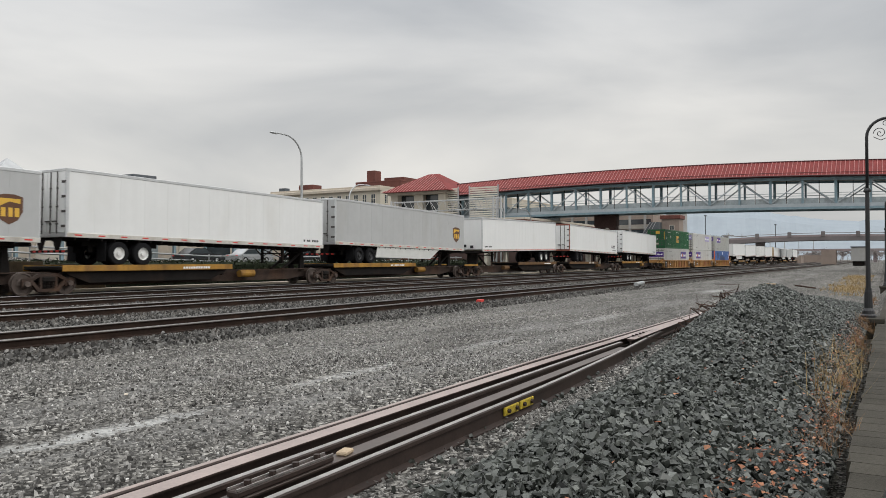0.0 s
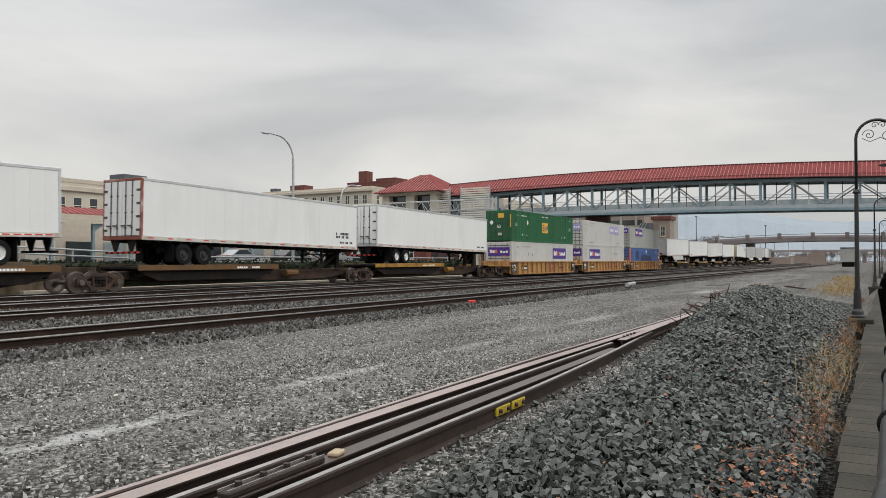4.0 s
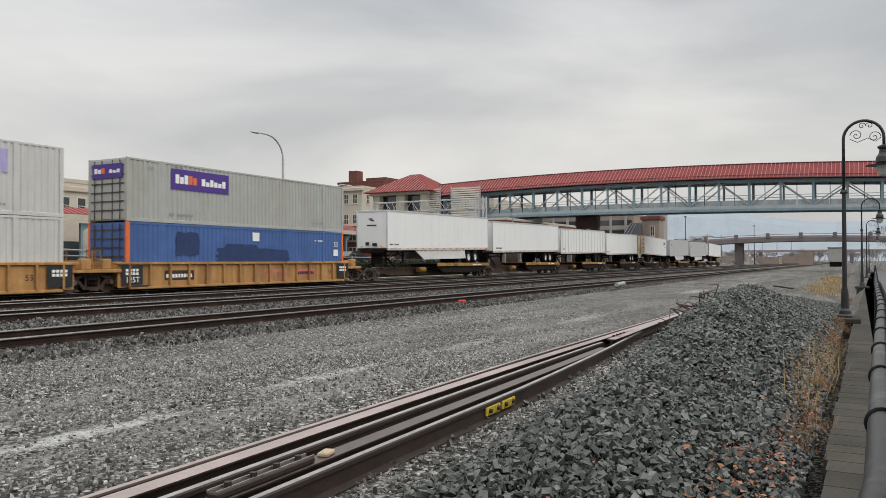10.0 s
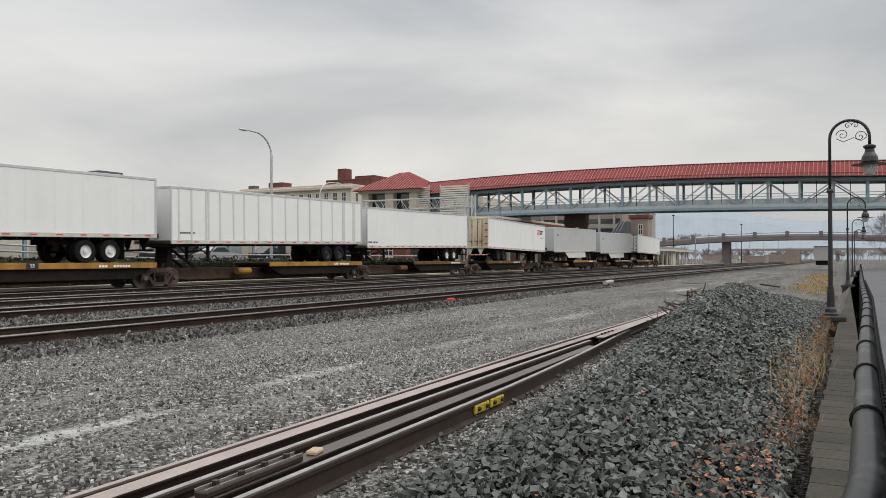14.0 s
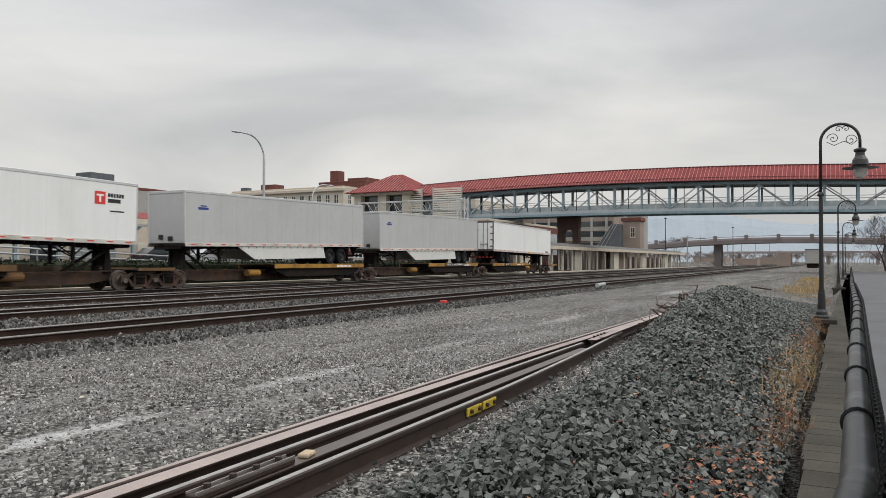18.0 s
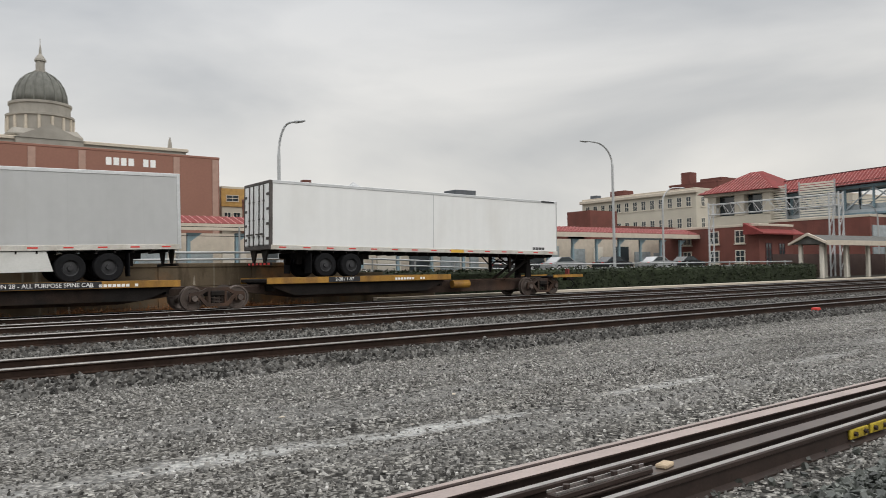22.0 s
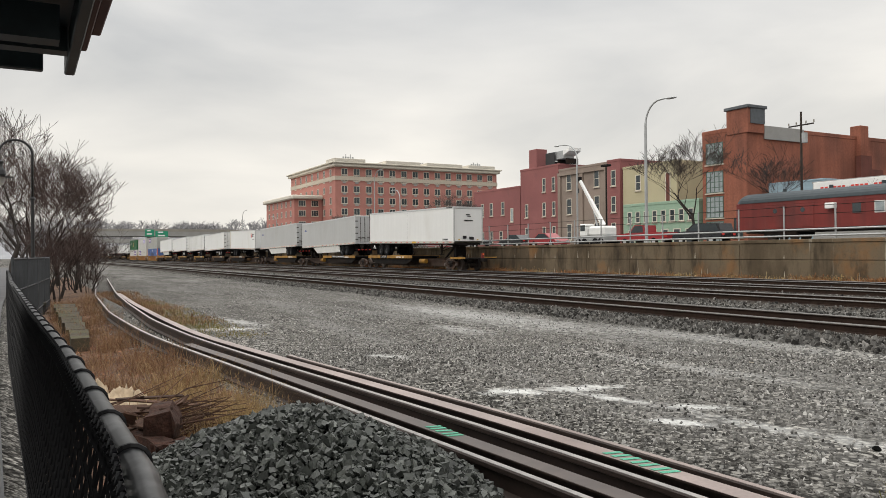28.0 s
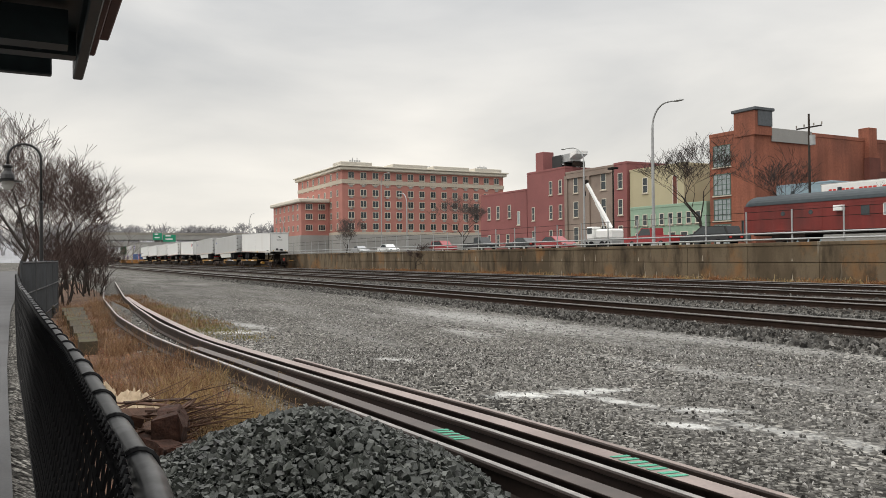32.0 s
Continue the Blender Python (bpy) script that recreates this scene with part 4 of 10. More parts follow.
            part("side_skirt", Geo().prism(o, "y", s * (W - 0.05) - 0.012, s * (W - 0.05) + 0.012), SKIRT, root, "pale plastic side skirt")
    # red and white reflectors along the bottom rail on the near side
    n = 36 if band else 15
    if band:
        part("reflector_band", box(-L + 0.3, L - 0.3, near * (W + 0.020) - 0.002, near * (W + 0.020) + 0.002, 0.07, 0.13), PLAIN_WHITE, root, "white reflector band")
    for i in range(n):
        part("reflector", marks, RED, root, at=(-L + 0.5 + (2 * L - 1.0) * i / (n - 1), near * (W + 0.022), 0.10))
    return root, near, L, W, H


def wheelset_geo(R=0.455):
    """Two flanged wheels with dished plates and lightening holes shown as bosses, on one axle."""
    prof = [(0.1, -0.06), (R * 0.5, -0.02), (R * 0.84, -0.03), (R * 0.86, -0.065), (R, -0.065), (R, 0.055), (R + 0.028, 0.06), (R + 0.028, 0.09), (R * 0.85, 0.09), (R * 0.5, 0.03), (0.1, 0.06)]
    g = Geo().cyl((0, -1.02, 0), (0, 1.02, 0), 0.085, n=10)
    n = 28
    for s in (-1, 1):
        vs = [(p * math.cos(2 * math.pi * j / n), s * (0.755 - h), p * math.sin(2 * math.pi * j / n)) for p, h in prof for j in range(n)]
        fs = [(i * n + j, i * n + (j + 1) % n, (i + 1) * n + (j + 1) % n, (i + 1) * n + j) for i in range(len(prof) - 1) for j in range(n)]
        fs += [tuple(range(n)), tuple((len(prof) - 1) * n + j for j in range(n))]
        g.add(vs, fs)
        for a in (0.4, 2.5, 4.6):
            c, d = 0.62 * R * math.cos(a), 0.62 * R * math.sin(a)
            g.cyl((c, s * 0.75, d), (c, s * 0.80, d), 0.035, n=6)
    return g


WHEELSET = wheelset_geo().mesh("wheelset")
rolling = []


def truck(at_offset, name="rail_truck"):
    root = thing(name, "dark cast steel rail truck with roller bearings", "rail truck", group="trucks of the train")
    R = 0.455
    for dx in (-0.9, 0.9):
        rolling.append(part("wheelset", WHEELSET, WHEEL_STEEL, root, "two worn steel wheels on an axle", at=(dx, 0, R + RAIL_TOP)))
    z = RAIL_TOP
    for s in (-1, 1):
        y0, y1 = sorted((s * 0.95, s * 1.07))
        g = Geo().prism([(-1.10, z + 0.56), (-1.06, z + 0.68), (-0.66, z + 0.72), (-0.40, z + 0.86), (0.40, z + 0.86), (0.66, z + 0.72), (1.06, z + 0.68), (1.10, z + 0.56), (0.62, z + 0.60), (0.36, z + 0.74), (-0.36, z + 0.74), (-0.62, z + 0.60)], "y", y0, y1)
        g.prism([(-0.80, z + 0.58), (-0.66, z + 0.60), (-0.34, z + 0.26), (0.34, z + 0.26), (0.66, z + 0.60), (0.80, z + 0.58), (0.44, z + 0.14), (-0.44, z + 0.14)], "y", y0 + 0.004, y1 - 0.004)
        for dx in (-0.36, 0.27):
            g.box(dx, dx + 0.09, y0 + 0.008, y1 - 0.008, z + 0.22, z + 0.76)
        for dx in (-0.9, 0.9):
            g.prism([(dx - 0.19, z + 0.34), (dx - 0.19, z + 0.62), (dx + 0.19, z + 0.62), (dx + 0.19, z + 0.34), (dx + 0.13, z + 0.34), (dx + 0.13, z + 0.55), (dx - 0.13, z + 0.55), (dx - 0.13, z + 0.34)], "y", y0 - 0.004, y1 + 0.004)
        part("side_frame", g, BROWN_STEEL, root)
        for dx in (-0.9, 0.9):
            part("bearing_cap", Geo().cyl((dx, s * 0.98, z + 0.455), (dx, s * 1.15, z + 0.455), 0.125, 0.11, 14), WHEEL_STEEL, root)
        g = Geo()
        for dx in (-0.18, 0.0, 0.18):
            for i in range(6):
                g.cyl((dx, s * 1.01, z + 0.27 + i * 0.055), (dx, s * 1.01, z + 0.30 + i * 0.055), 0.078, n=10)
        part("spring_group", g, DARK_STEEL, root)
    part("bolster", box(-0.28, 0.28, -1.12, 1.12, RAIL_TOP + 0.52, RAIL_TOP + 0.74, c=0.04), DARK_STEEL, root)
    return on_train(root, at_offset)


CROSS_BEARER = box(-0.05, 0.05, -1.08, 1.08, 0.82, 1.16).mesh("cross_bearer")


def spine_platform(a, b, nose_right, offset_mid, end_truck=False, text=None, edge_mat=None):
    """One platform of an articulated spine car between the trucks at a and b (offsets)."""
    mid, half = (a + b) / 2, (b - a) / 2
    root = thing("spine_car", "rusty brown intermodal spine car platform with yellow deck edge", "rail car", group="spine car platforms")
    s = 1 if nose_right else -1
    sill = [(-half + 0.2, 1.02), (half - 0.2, 1.02), (half - 0.5, 0.80), (half - 3.0, 0.48), (-half + 3.0, 0.48), (-half + 0.5, 0.80)]
    part("centre_sill", Geo().prism(sill, "y", -0.33, 0.33), BROWN_STEEL, root)
    # wheel deck under the trailer's bogie, at the tail end
    x0, x1 = sorted((s * (-half + 1.0), s * (-half + 10.2)))
    part("wheel_deck", box(x0, x1, -1.32, 1.32, 1.16, 1.30, c=0.015), DARK_STEEL, root)
    for y in (-1.33, 1.33):
        part("deck_edge", box(x0, x1, y - 0.02, y + 0.02, 1.10, 1.35, c=0.01), edge_mat or DULL_YELLOW, root, "worn yellow deck edge")
    pieces("cross_bearer", CROSS_BEARER, DARK_STEEL, root, [(x0 + 0.4 + (x1 - x0 - 0.8) * i / 8, 0, 0) for i in range(9)])
    for y in (-1.12, 1.12):
        part("side_sill", Geo().prism([(x0 + 0.15, 1.17), (x1 - 0.15, 1.17), (x1 - 0.4, 0.95), (x1 - 1.3, 0.62), (x0 + 1.3, 0.62), (x0 + 0.4, 0.95)], "y", y - 0.04, y + 0.04), DARK_STEEL, root, "dark tapered side sill")
    for y in (-1.352, 1.352):
        tagged(bars(root, "car_number", PLAIN_WHITE, x0 + (x1 - x0) * 0.66, x0 + (x1 - x0) * 0.84, 1.15, 1.29, 11, 1 if y > 0 else -1, y, "white car number bars", seed=int(abs(a))), "white car number bars", kind="stuff")
    if text:
        part("text_patch", box(x0 + (x1 - x0) * 0.30, x0 + (x1 - x0) * 0.30 + 0.11 * len(text) + 0.3, -1.358, -1.351, 1.12, 1.345), BLACK, root, "black lettering patch")
        writing(text, root, PLAIN_WHITE, 0.20, (x0 + (x1 - x0) * 0.30 + 0.055 * len(text) + 0.15, -1.362, 1.235))
    # hitch at the nose end
    hx = s * (half - 1.9)
    g = Geo().prism([(hx - 0.20, 1.0), (hx + 0.20, 1.0), (hx + 0.10, 2.05), (hx - 0.10, 2.05)], "y", -0.45, -0.33).prism([(hx - 0.20, 1.0), (hx + 0.20, 1.0), (hx + 0.10, 2.05), (hx - 0.10, 2.05)], "y", 0.33, 0.45).box(hx - 0.06, hx + 0.06, -0.33, 0.33, 1.3, 2.02)
    g.box(hx - 0.36, hx + 0.36, -0.5, 0.5, 2.03, 2.16, c=0.03)
    part("hitch", g, DARK_STEEL, root)
    pieces("hitch_strut", Geo().tube([(hx - s * 1.7, 0, 1.05), (hx - s * 0.15, 0, 1.95)], 0.075, 8).mesh("hitch_strut"), DARK_STEEL, root, [(0, -0.42, 0), (0, 0.42, 0)])
    part("air_tank", Geo().cyl((s * (half - 7.2), -0.75, 0.86), (s * (half - 6.2), -0.75, 0.86), 0.19, n=14), edge_mat or DULL_YELLOW, root, "small yellow air tank")
    pieces("brake_pipe", Geo().tube([(-half + 0.5, 0, 1.06), (0, 0, 1.02), (half - 0.5, 0, 1.06)], 0.03, 6).mesh("brake_pipe"), BROWN_STEEL, root, [(0, -0.55, 0), (0, 0.55, 0)])
    if end_truck:
        ex = s * (half + 0.3)
        part("end_platform", box(min(ex - 1.4, ex + 1.0), max(ex - 1.4, ex + 1.0), -1.35, 1.35, 1.05, 1.13, c=0.01), DARK_STEEL, root)
        for y in (-1.36, 1.36):
            part("end_edge", box(ex - 1.3, ex + 0.9, y - 0.02, y + 0.02, 1.06, 1.20), edge_mat or DULL_YELLOW, root, "worn yellow end sill edge")
        part("coupler", box(min(ex + s * 0.9, ex + s * 1.6), max(ex + s * 0.9, ex + s * 1.6), -0.14, 0.14, 0.86, 1.10, c=0.04), DARK_STEEL, root)
        g = Geo()
        for y in (-1.2, -0.9):
            g.tube([(ex + s * 0.95, y, 0.55), (ex + s * 0.95, y, 1.45)], 0.018, 6)
        for z in (0.7, 0.95, 1.2, 1.42):
            g.cyl((ex + s * 0.95, -1.2, z), (ex + s * 0.95, -0.9, z), 0.014, n=6)
        part("end_ladder", g, DARK_STEEL, root)
    return on_train(root, mid)


def corrugated(x0, x1, y, z0, z1, s, pitch=0.28, depth=0.036):
    """A vertically ribbed steel side sheet at y, facing s."""
    g = Geo()
    pts, x = [], x0
    while x < x1 - 0.01:
        for dx, dy in ((0.0, 0), (0.09, 0), (0.13, -1), (0.22, -1), (0.26, 0)):
            if x + dx < x1:
                pts.append((x + dx, y + s * depth * dy))
        x += pitch
    pts.append((x1, y))
    n = len(pts)
    vs = [(px, py, z0) for px, py in pts] + [(px, py, z1) for px, py in pts]
    return g.add(vs, [(i, i + 1, n + i + 1, n + i) for i in range(n - 1)])


def container(label, mat, offset, z, end_mat=None, frame_mat=None, length=16.15, posts=True):
    root = thing("shipping_container", label, "shipping container", group="containers on the train")
    L, W, H = length / 2, 1.295, 2.87
    for s in (-1, 1):
        part("side_sheet", corrugated(-L + 0.12, L - 0.12, s * (W - 0.004), 0.14, H - 0.10, s), mat, root)
    part("core", box(-L + 0.06, L - 0.06, -W + 0.06, W - 0.06, 0.05, H - 0.03), mat, root)
    for s in (-1, 1):
        part("bottom_side_rail", box(-L + 0.1, L - 0.1, s * (W - 0.03) - 0.04, s * (W - 0.03) + 0.04, 0.0, 0.16, c=0.012), mat, root)
        part("top_side_rail", box(-L + 0.1, L - 0.1, s * (W - 0.03) - 0.036, s * (W - 0.03) + 0.036, H - 0.11, H - 0.01, c=0.012), mat, root)
        for e in (-1, 1):
            part("corner_post", box(e * (L - 0.09) - 0.09, e * (L - 0.09) + 0.09, s * (W - 0.05) - 0.07, s * (W - 0.05) + 0.07, 0.0, H, c=0.02), frame_mat or mat, root)
            if posts:
                part("lifting_post", box(e * (L - 2.0) - 0.11, e * (L - 2.0) + 0.11, s * (W - 0.03) - 0.045, s * (W - 0.03) + 0.045, 0.0, H + 0.004, c=0.015), mat, root)
    for e in (-1, 1):
        d = part("end_wall", box(e * (L - 0.05) - 0.03, e * (L - 0.05) + 0.03, -W + 0.1, W - 0.1, 0.1, H - 0.1, c=0.01), end_mat or mat, root)
        g = Geo()
        if e < 0:
            for y in (-0.85, -0.35, 0.35, 0.85):
                g.cyl((-L - 0.01, y, 0.1), (-L - 0.01, y, H - 0.1), 0.022, n=6)
            for z2 in (0.5, 0.9, 1.3, 1.7, 2.1, 2.5):
                g.box(-L - 0.012, -L + 0.0, -1.1, 1.1, z2 - 0.03, z2 + 0.03)
        else:
            for z2 in (0.4, 0.8, 1.2, 1.6, 2.0, 2.4):
                g.box(L - 0.02, L + 0.012, -1.1, 1.1, z2 - 0.06, z2 + 0.06)
        part("end_bars", g, DOOR_STEEL if e < 0 else mat, d)
    return on_train(root, offset, z)


def decal(parent, name, mat, x0, x1, z0, z1, label="", y=-1.302, t=0.006):
    return part(name, box(x0, x1, y - t, y, z0, z1), mat, parent, label)


def well_car(offset, number_seed):
    """A yellow well car unit; the containers stand in it."""
    root = thing("well_car", "faded yellow double-stack well car with black end panels", "rail car", group="well cars")
    half = 8.9
    for s in (-1, 1):
        y0, y1 = sorted((s * 1.30, s * 1.42))
        part("side_sill", box(-half + 0.35, half - 0.35, min(s * 1.30, s * 1.335), max(s * 1.30, s * 1.335), 0.34, 1.36, c=0.015), WELL_YELLOW, root)
        part("top_chord", box(-half + 0.2, half - 0.2, y0 - 0.03, y1 + 0.03, 1.36, 1.48, c=0.02), WELL_YELLOW, root)
        part("bottom_chord", box(-half + 0.9, half - 0.9, y0 - 0.02, y1 + 0.02, 0.26, 0.38, c=0.02), WELL_YELLOW, root)
        for i in range(15):
            x = -half + 0.9 + (2 * half - 1.8) * i / 14
            part("side_stake", box(x - 0.045, x + 0.045, min(s * 1.33, s * 1.47), max(s * 1.33, s * 1.47), 0.38, 1.37, c=0.01), WELL_YELLOW, root)
        for e in (-1, 1):
            part("end_panel", box(e * (half - 1.05) - 0.55, e * (half - 1.05) + 0.55, min(s * 1.42, s * 1.435), max(s * 1.42, s * 1.435), 0.46, 1.33), BLACK, root, "black stencilled end panel")
            tagged(bars(root, "stencil", PLAIN_WHITE, e * (half - 1.05) - 0.36, e * (half - 1.05) + 0.36, 0.90, 1.22, 4, s, s * 1.436, "white stencil bars", rows=2, seed=number_seed + e), "white stencil bars", kind="stuff")
            if s < 0 and e < 0:
                writing("125T", root, PLAIN_WHITE, 0.36, (e * (half - 1.05), -1.440, 0.68))
    for e in (-1, 1):
        part("end_platform", box(e * (half + 0.1) - 0.9, e * (half + 0.1) + 0.9, -1.42, 1.42, 1.02, 1.16, c=0.02), WELL_YELLOW, root)
        part("bulkhead", box(e * (half - 0.55) - 0.05, e * (half - 0.55) + 0.05, -1.3, 1.3, 0.4, 1.5, c=0.01), WELL_YELLOW, root)
        part("end_beam", box(e * (half + 0.55) - 0.25, e * (half + 0.55) + 0.25, -0.6, 0.6, 0.75, 1.55, c=0.04), WELL_YELLOW, root)
        for y in (-1.32, 0.95):
            g = Geo()
            for dy in (0, 0.37):
                g.tube([(e * (half + 0.5), y + dy, 1.12), (e * (half + 0.5), y + dy, 2.0)], 0.02, 6)
            for z in (1.35, 1.62, 1.98):
                g.cyl((e * (half + 0.5), y, z), (e * (half + 0.5), y + 0.37, z), 0.016, n=6)
            part("grab_iron", g, YELLOW_STEEL, root)
        part("brake_box", box(e * (half + 0.2) - 0.22, e * (half + 0.2) + 0.22, -1.36, -1.05, 1.17, 1.62, c=0.03), WELL_YELLOW, root)
    part("floor", box(-half + 0.6, half - 0.6, -1.3, 1.3, 0.26, 0.32), BROWN_STEEL, root)
    writing("53", root, BLACK, 0.34, (half - 2.3, -1.342, 0.86))
    return on_train(root, offset)


Z_FLOOR = 2.36
spec = [   # label, offset of left end, right end, paint, nose to the right, options
    ("grey semi-trailer with a brown and gold shield on its side", -317.6, -301.4, GREY_PAINT, True, {}),
    ("long plain white semi-trailer riding on a spine car", -300.3, -284.05, WHITE, True, dict(white_rims=True)),
    ("grey semi-trailer with shield emblem and pale skirt", -282.9, -266.7, GREY_PAINT, True, dict(skirt=True)),
    ("white semi-trailer with red and white reflector band", -263.5, -247.3, WHITE, False, dict(seams=26, band=True, white_rims=True)),
    ("white semi-trailer with weathered rear doors", -243.4, -227.0, WHITE, True, dict(frame_mat=RUST_FRAME)),
    ("plain white semi-trailer ahead of the well cars", -224.8, -208.3, WHITE, True, dict(white_rims=True)),
    ("white semi-trailer with a low pale skirt", -143.1, -126.9, WHITE, False, dict(skirt=True, white_rims=True)),
    ("smooth white semi-trailer with rounded front corners", -125.9, -109.2, WHITE, False, dict(white_rims=True)),
    ("white semi-trailer with riveted outside posts", -108.3, -92.1, WHITE, False, dict(ribs=True)),
    ("plain white semi-trailer with white wheel rims", -91.4, -76.0, WHITE, False, dict(white_rims=True)),
    ("white semi-trailer with rusty cream rear doors", -71.8, -57.0, WHITE, True, dict(doors=CREAM)),
    ("light grey semi-trailer with a dark emblem and skirt", -54.1, -38.2, GREY_PAINT, False, dict(skirt=True)),
    ("light grey semi-trailer with small emblem and skirt", -36.0, -19.7, GREY_PAINT, False, dict(skirt=True)),
    ("last white semi-trailer with dark-edged rear doors", -16.1, 0.0, WHITE, True, dict(frame_mat=DOOR_STEEL, seams=2, post_mat=GREY_PAINT)),
]
trailers = []
for i, (text, a, b, paint, right, opts) in enumerate(spec):
    made = trailer(text, b - a, paint, right, **opts)
    on_train(made[0], (a + b) / 2, Z_FLOOR, 0 if right else 180, 0.9)
    trailers.append(made)
    lo = a - 1.0 if i and abs(spec[i - 1][2] - a) < 6 else a - 1.6
    hi = b + 1.0
    texts = {6: "53", 7: "53", 10: "53", 12: "TWIN 28 - ALL PURPOSE SPINE CAR", 13: "2-28 / 1-57"}
    spine_platform(a - 1.2, b + (0.6 if i == 13 else 1.0), right, 0, end_truck=(i in (2, 5, 10, 13)), text=texts.get(i), edge_mat=YELLOW_STEEL if i in (1, 2, 5, 6, 7, 8, 11, 12, 13) else None)

for o in (-300.9, -283.5, -266.0, -264.2, -245.3, -226.0, -207.6, -144.8, -126.4, -108.75, -91.8, -74.0, -56.6, -54.9, -37.2, -18.2, -0.85):
    truck(o)
for o in (-205.2, -185.3, -165.9, -146.6):
    truck(o)
for o, sd in ((-195.15, 3), (-175.5, 9), (-156.3, 15)):
    well_car(o, sd)
WELL_Z, TOP_Z = 0.42, 3.30
c_low1 = container("light grey lower container with a purple panel", GREY_BOX, -195.15, WELL_Z)
c_top1 = container("green upper container with a yellow emblem", GREEN_BOX, -195.15, TOP_Z)
c_low2 = container("light grey lower container with a purple panel", GREY_BOX, -175.5, WELL_Z)
c_top2 = container("light grey upper container with a faded lilac panel", GREY_BOX, -175.5, TOP_Z)
c_low3 = container("blue lower container with orange corner posts", BLUE_BOX, -156.3, WELL_Z, frame_mat=ORANGE)
c_top3 = container("mid grey upper container with a purple panel", GREY_BOX_B, -156.3, TOP_Z)


def motions():
    """Everything on the train rolls to the left at one steady speed."""
    for ob, offset, z, turn, tilt in moving:
        rows = []
        for t in (0.0, 8.0, 16.0, 24.0, 32.0):
            x = NOSE_AT_24 - SPEED * (t - 24.0) + offset
            rows.append((t, Matrix.Translation((x, TRAIN_Y, z)) @ pose(0, 0, 0, 0, 0, turn) @ pose(0, 0, 0, 0, tilt, 0)))
        walk(ob, rows)
    # the wheels roll on the rails: radius 0.455 m
    turn_rate = math.degrees(SPEED / 0.455)
    steps = int(32.0 * 22)
    turns = [(32.0 * i / steps, pose(0, 0, 0, 0, -(turn_rate * 32.0 * i / steps) % 360, 0)) for i in range(steps + 1)]
    for ob in rolling:
        base = ob.matrix_basis.copy()
        walk(ob, [(t, base @ m) for t, m in turns])


# ---- beyond the wall: street, buildings, bridge ----
WINDOW_CACHE = {}


def window_meshes(w, h, bars_v, bars_h, t=0.10):
    key = (round(w, 2), round(h, 2), bars_v, bars_h)
    if key not in WINDOW_CACHE:
        cuts = lambda lo, hi, k: sorted([lo, lo + t, hi - t, hi] + [lo + (hi - lo) * i / (k + 1) + d for i in range(1, k + 1) for d in (-0.035, 0.035)])
        us, zs = cuts(-w / 2, w / 2, bars_v), cuts(0.0, h, bars_h)
        solid = lambda i, j: 0 <= i < len(us) - 1 and 0 <= j < len(zs) - 1 and (i % 2 == 0 or j % 2 == 0)
        f = Geo()
        f.v = [(u, y, z) for y in (-0.06, 0.06) for z in zs for u in us]
        at = lambda i, j, k: (k * len(zs) + j) * len(us) + i
        for i in range(len(us) - 1):
            for j in range(len(zs) - 1):
                if not solid(i, j):
                    continue
                f.f += [(at(i, j, 0), at(i + 1, j, 0), at(i + 1, j + 1, 0), at(i, j + 1, 0)), (at(i, j + 1, 1), at(i + 1, j + 1, 1), at(i + 1, j, 1), at(i, j, 1))]
                for di, dj, p, q in ((-1, 0, (i, j + 1), (i, j)), (1, 0, (i + 1, j), (i + 1, j + 1)), (0, -1, (i, j), (i + 1, j)), (0, 1, (i + 1, j + 1), (i, j + 1))):
                    if not solid(i + di, j + dj):
                        f.f.append((at(*p, 0), at(*p, 1), at(*q, 1), at(*q, 0)))
        pane = box(-w / 2 + t * 0.6, w / 2 - t * 0.6, -0.012, 0.05, t * 0.6, h - t * 0.6)
        WINDOW_CACHE[key] = (f.mesh("window"), pane.mesh("pane"), box(-w / 2 - 0.12, w / 2 + 0.12, -0.16, 0.05, -0.14, -0.002).mesh("sill"))
    return WINDOW_CACHE[key]


FACE_TURN = {"S": 0, "E": 90, "N": 180, "W": -90}


def windows(parent, face, plane, cols, rows, w, h, trim=None, glass=None, bv=1, bh=1, sill=True, skip=()):
    fm, pm, sm = window_meshes(w, h, bv, bh)
    for r, z in enumerate(rows):
        for c, u in enumerate(cols):
            if (c, r) in skip:
                continue
            at = (u, plane, z) if face in "SN" else (plane, u, z)
            o = part("window", bpy.data.meshes.get(fm.name), trim or WINDOW_TRIM, parent, at=Matrix.Translation(at) @ pose(0, 0, 0, 0, 0, FACE_TURN[face]))
            o.material_slots[0].link = "OBJECT"
            o.material_slots[0].material = trim or WINDOW_TRIM
            part("pane", pm, glass or GLASS, o)
            if sill:
                part("sill", sm, STONE_BAND, o)


def spaced(a, b, n):
    return [a + (b - a) * (i + 0.5) / n for i in range(n)]


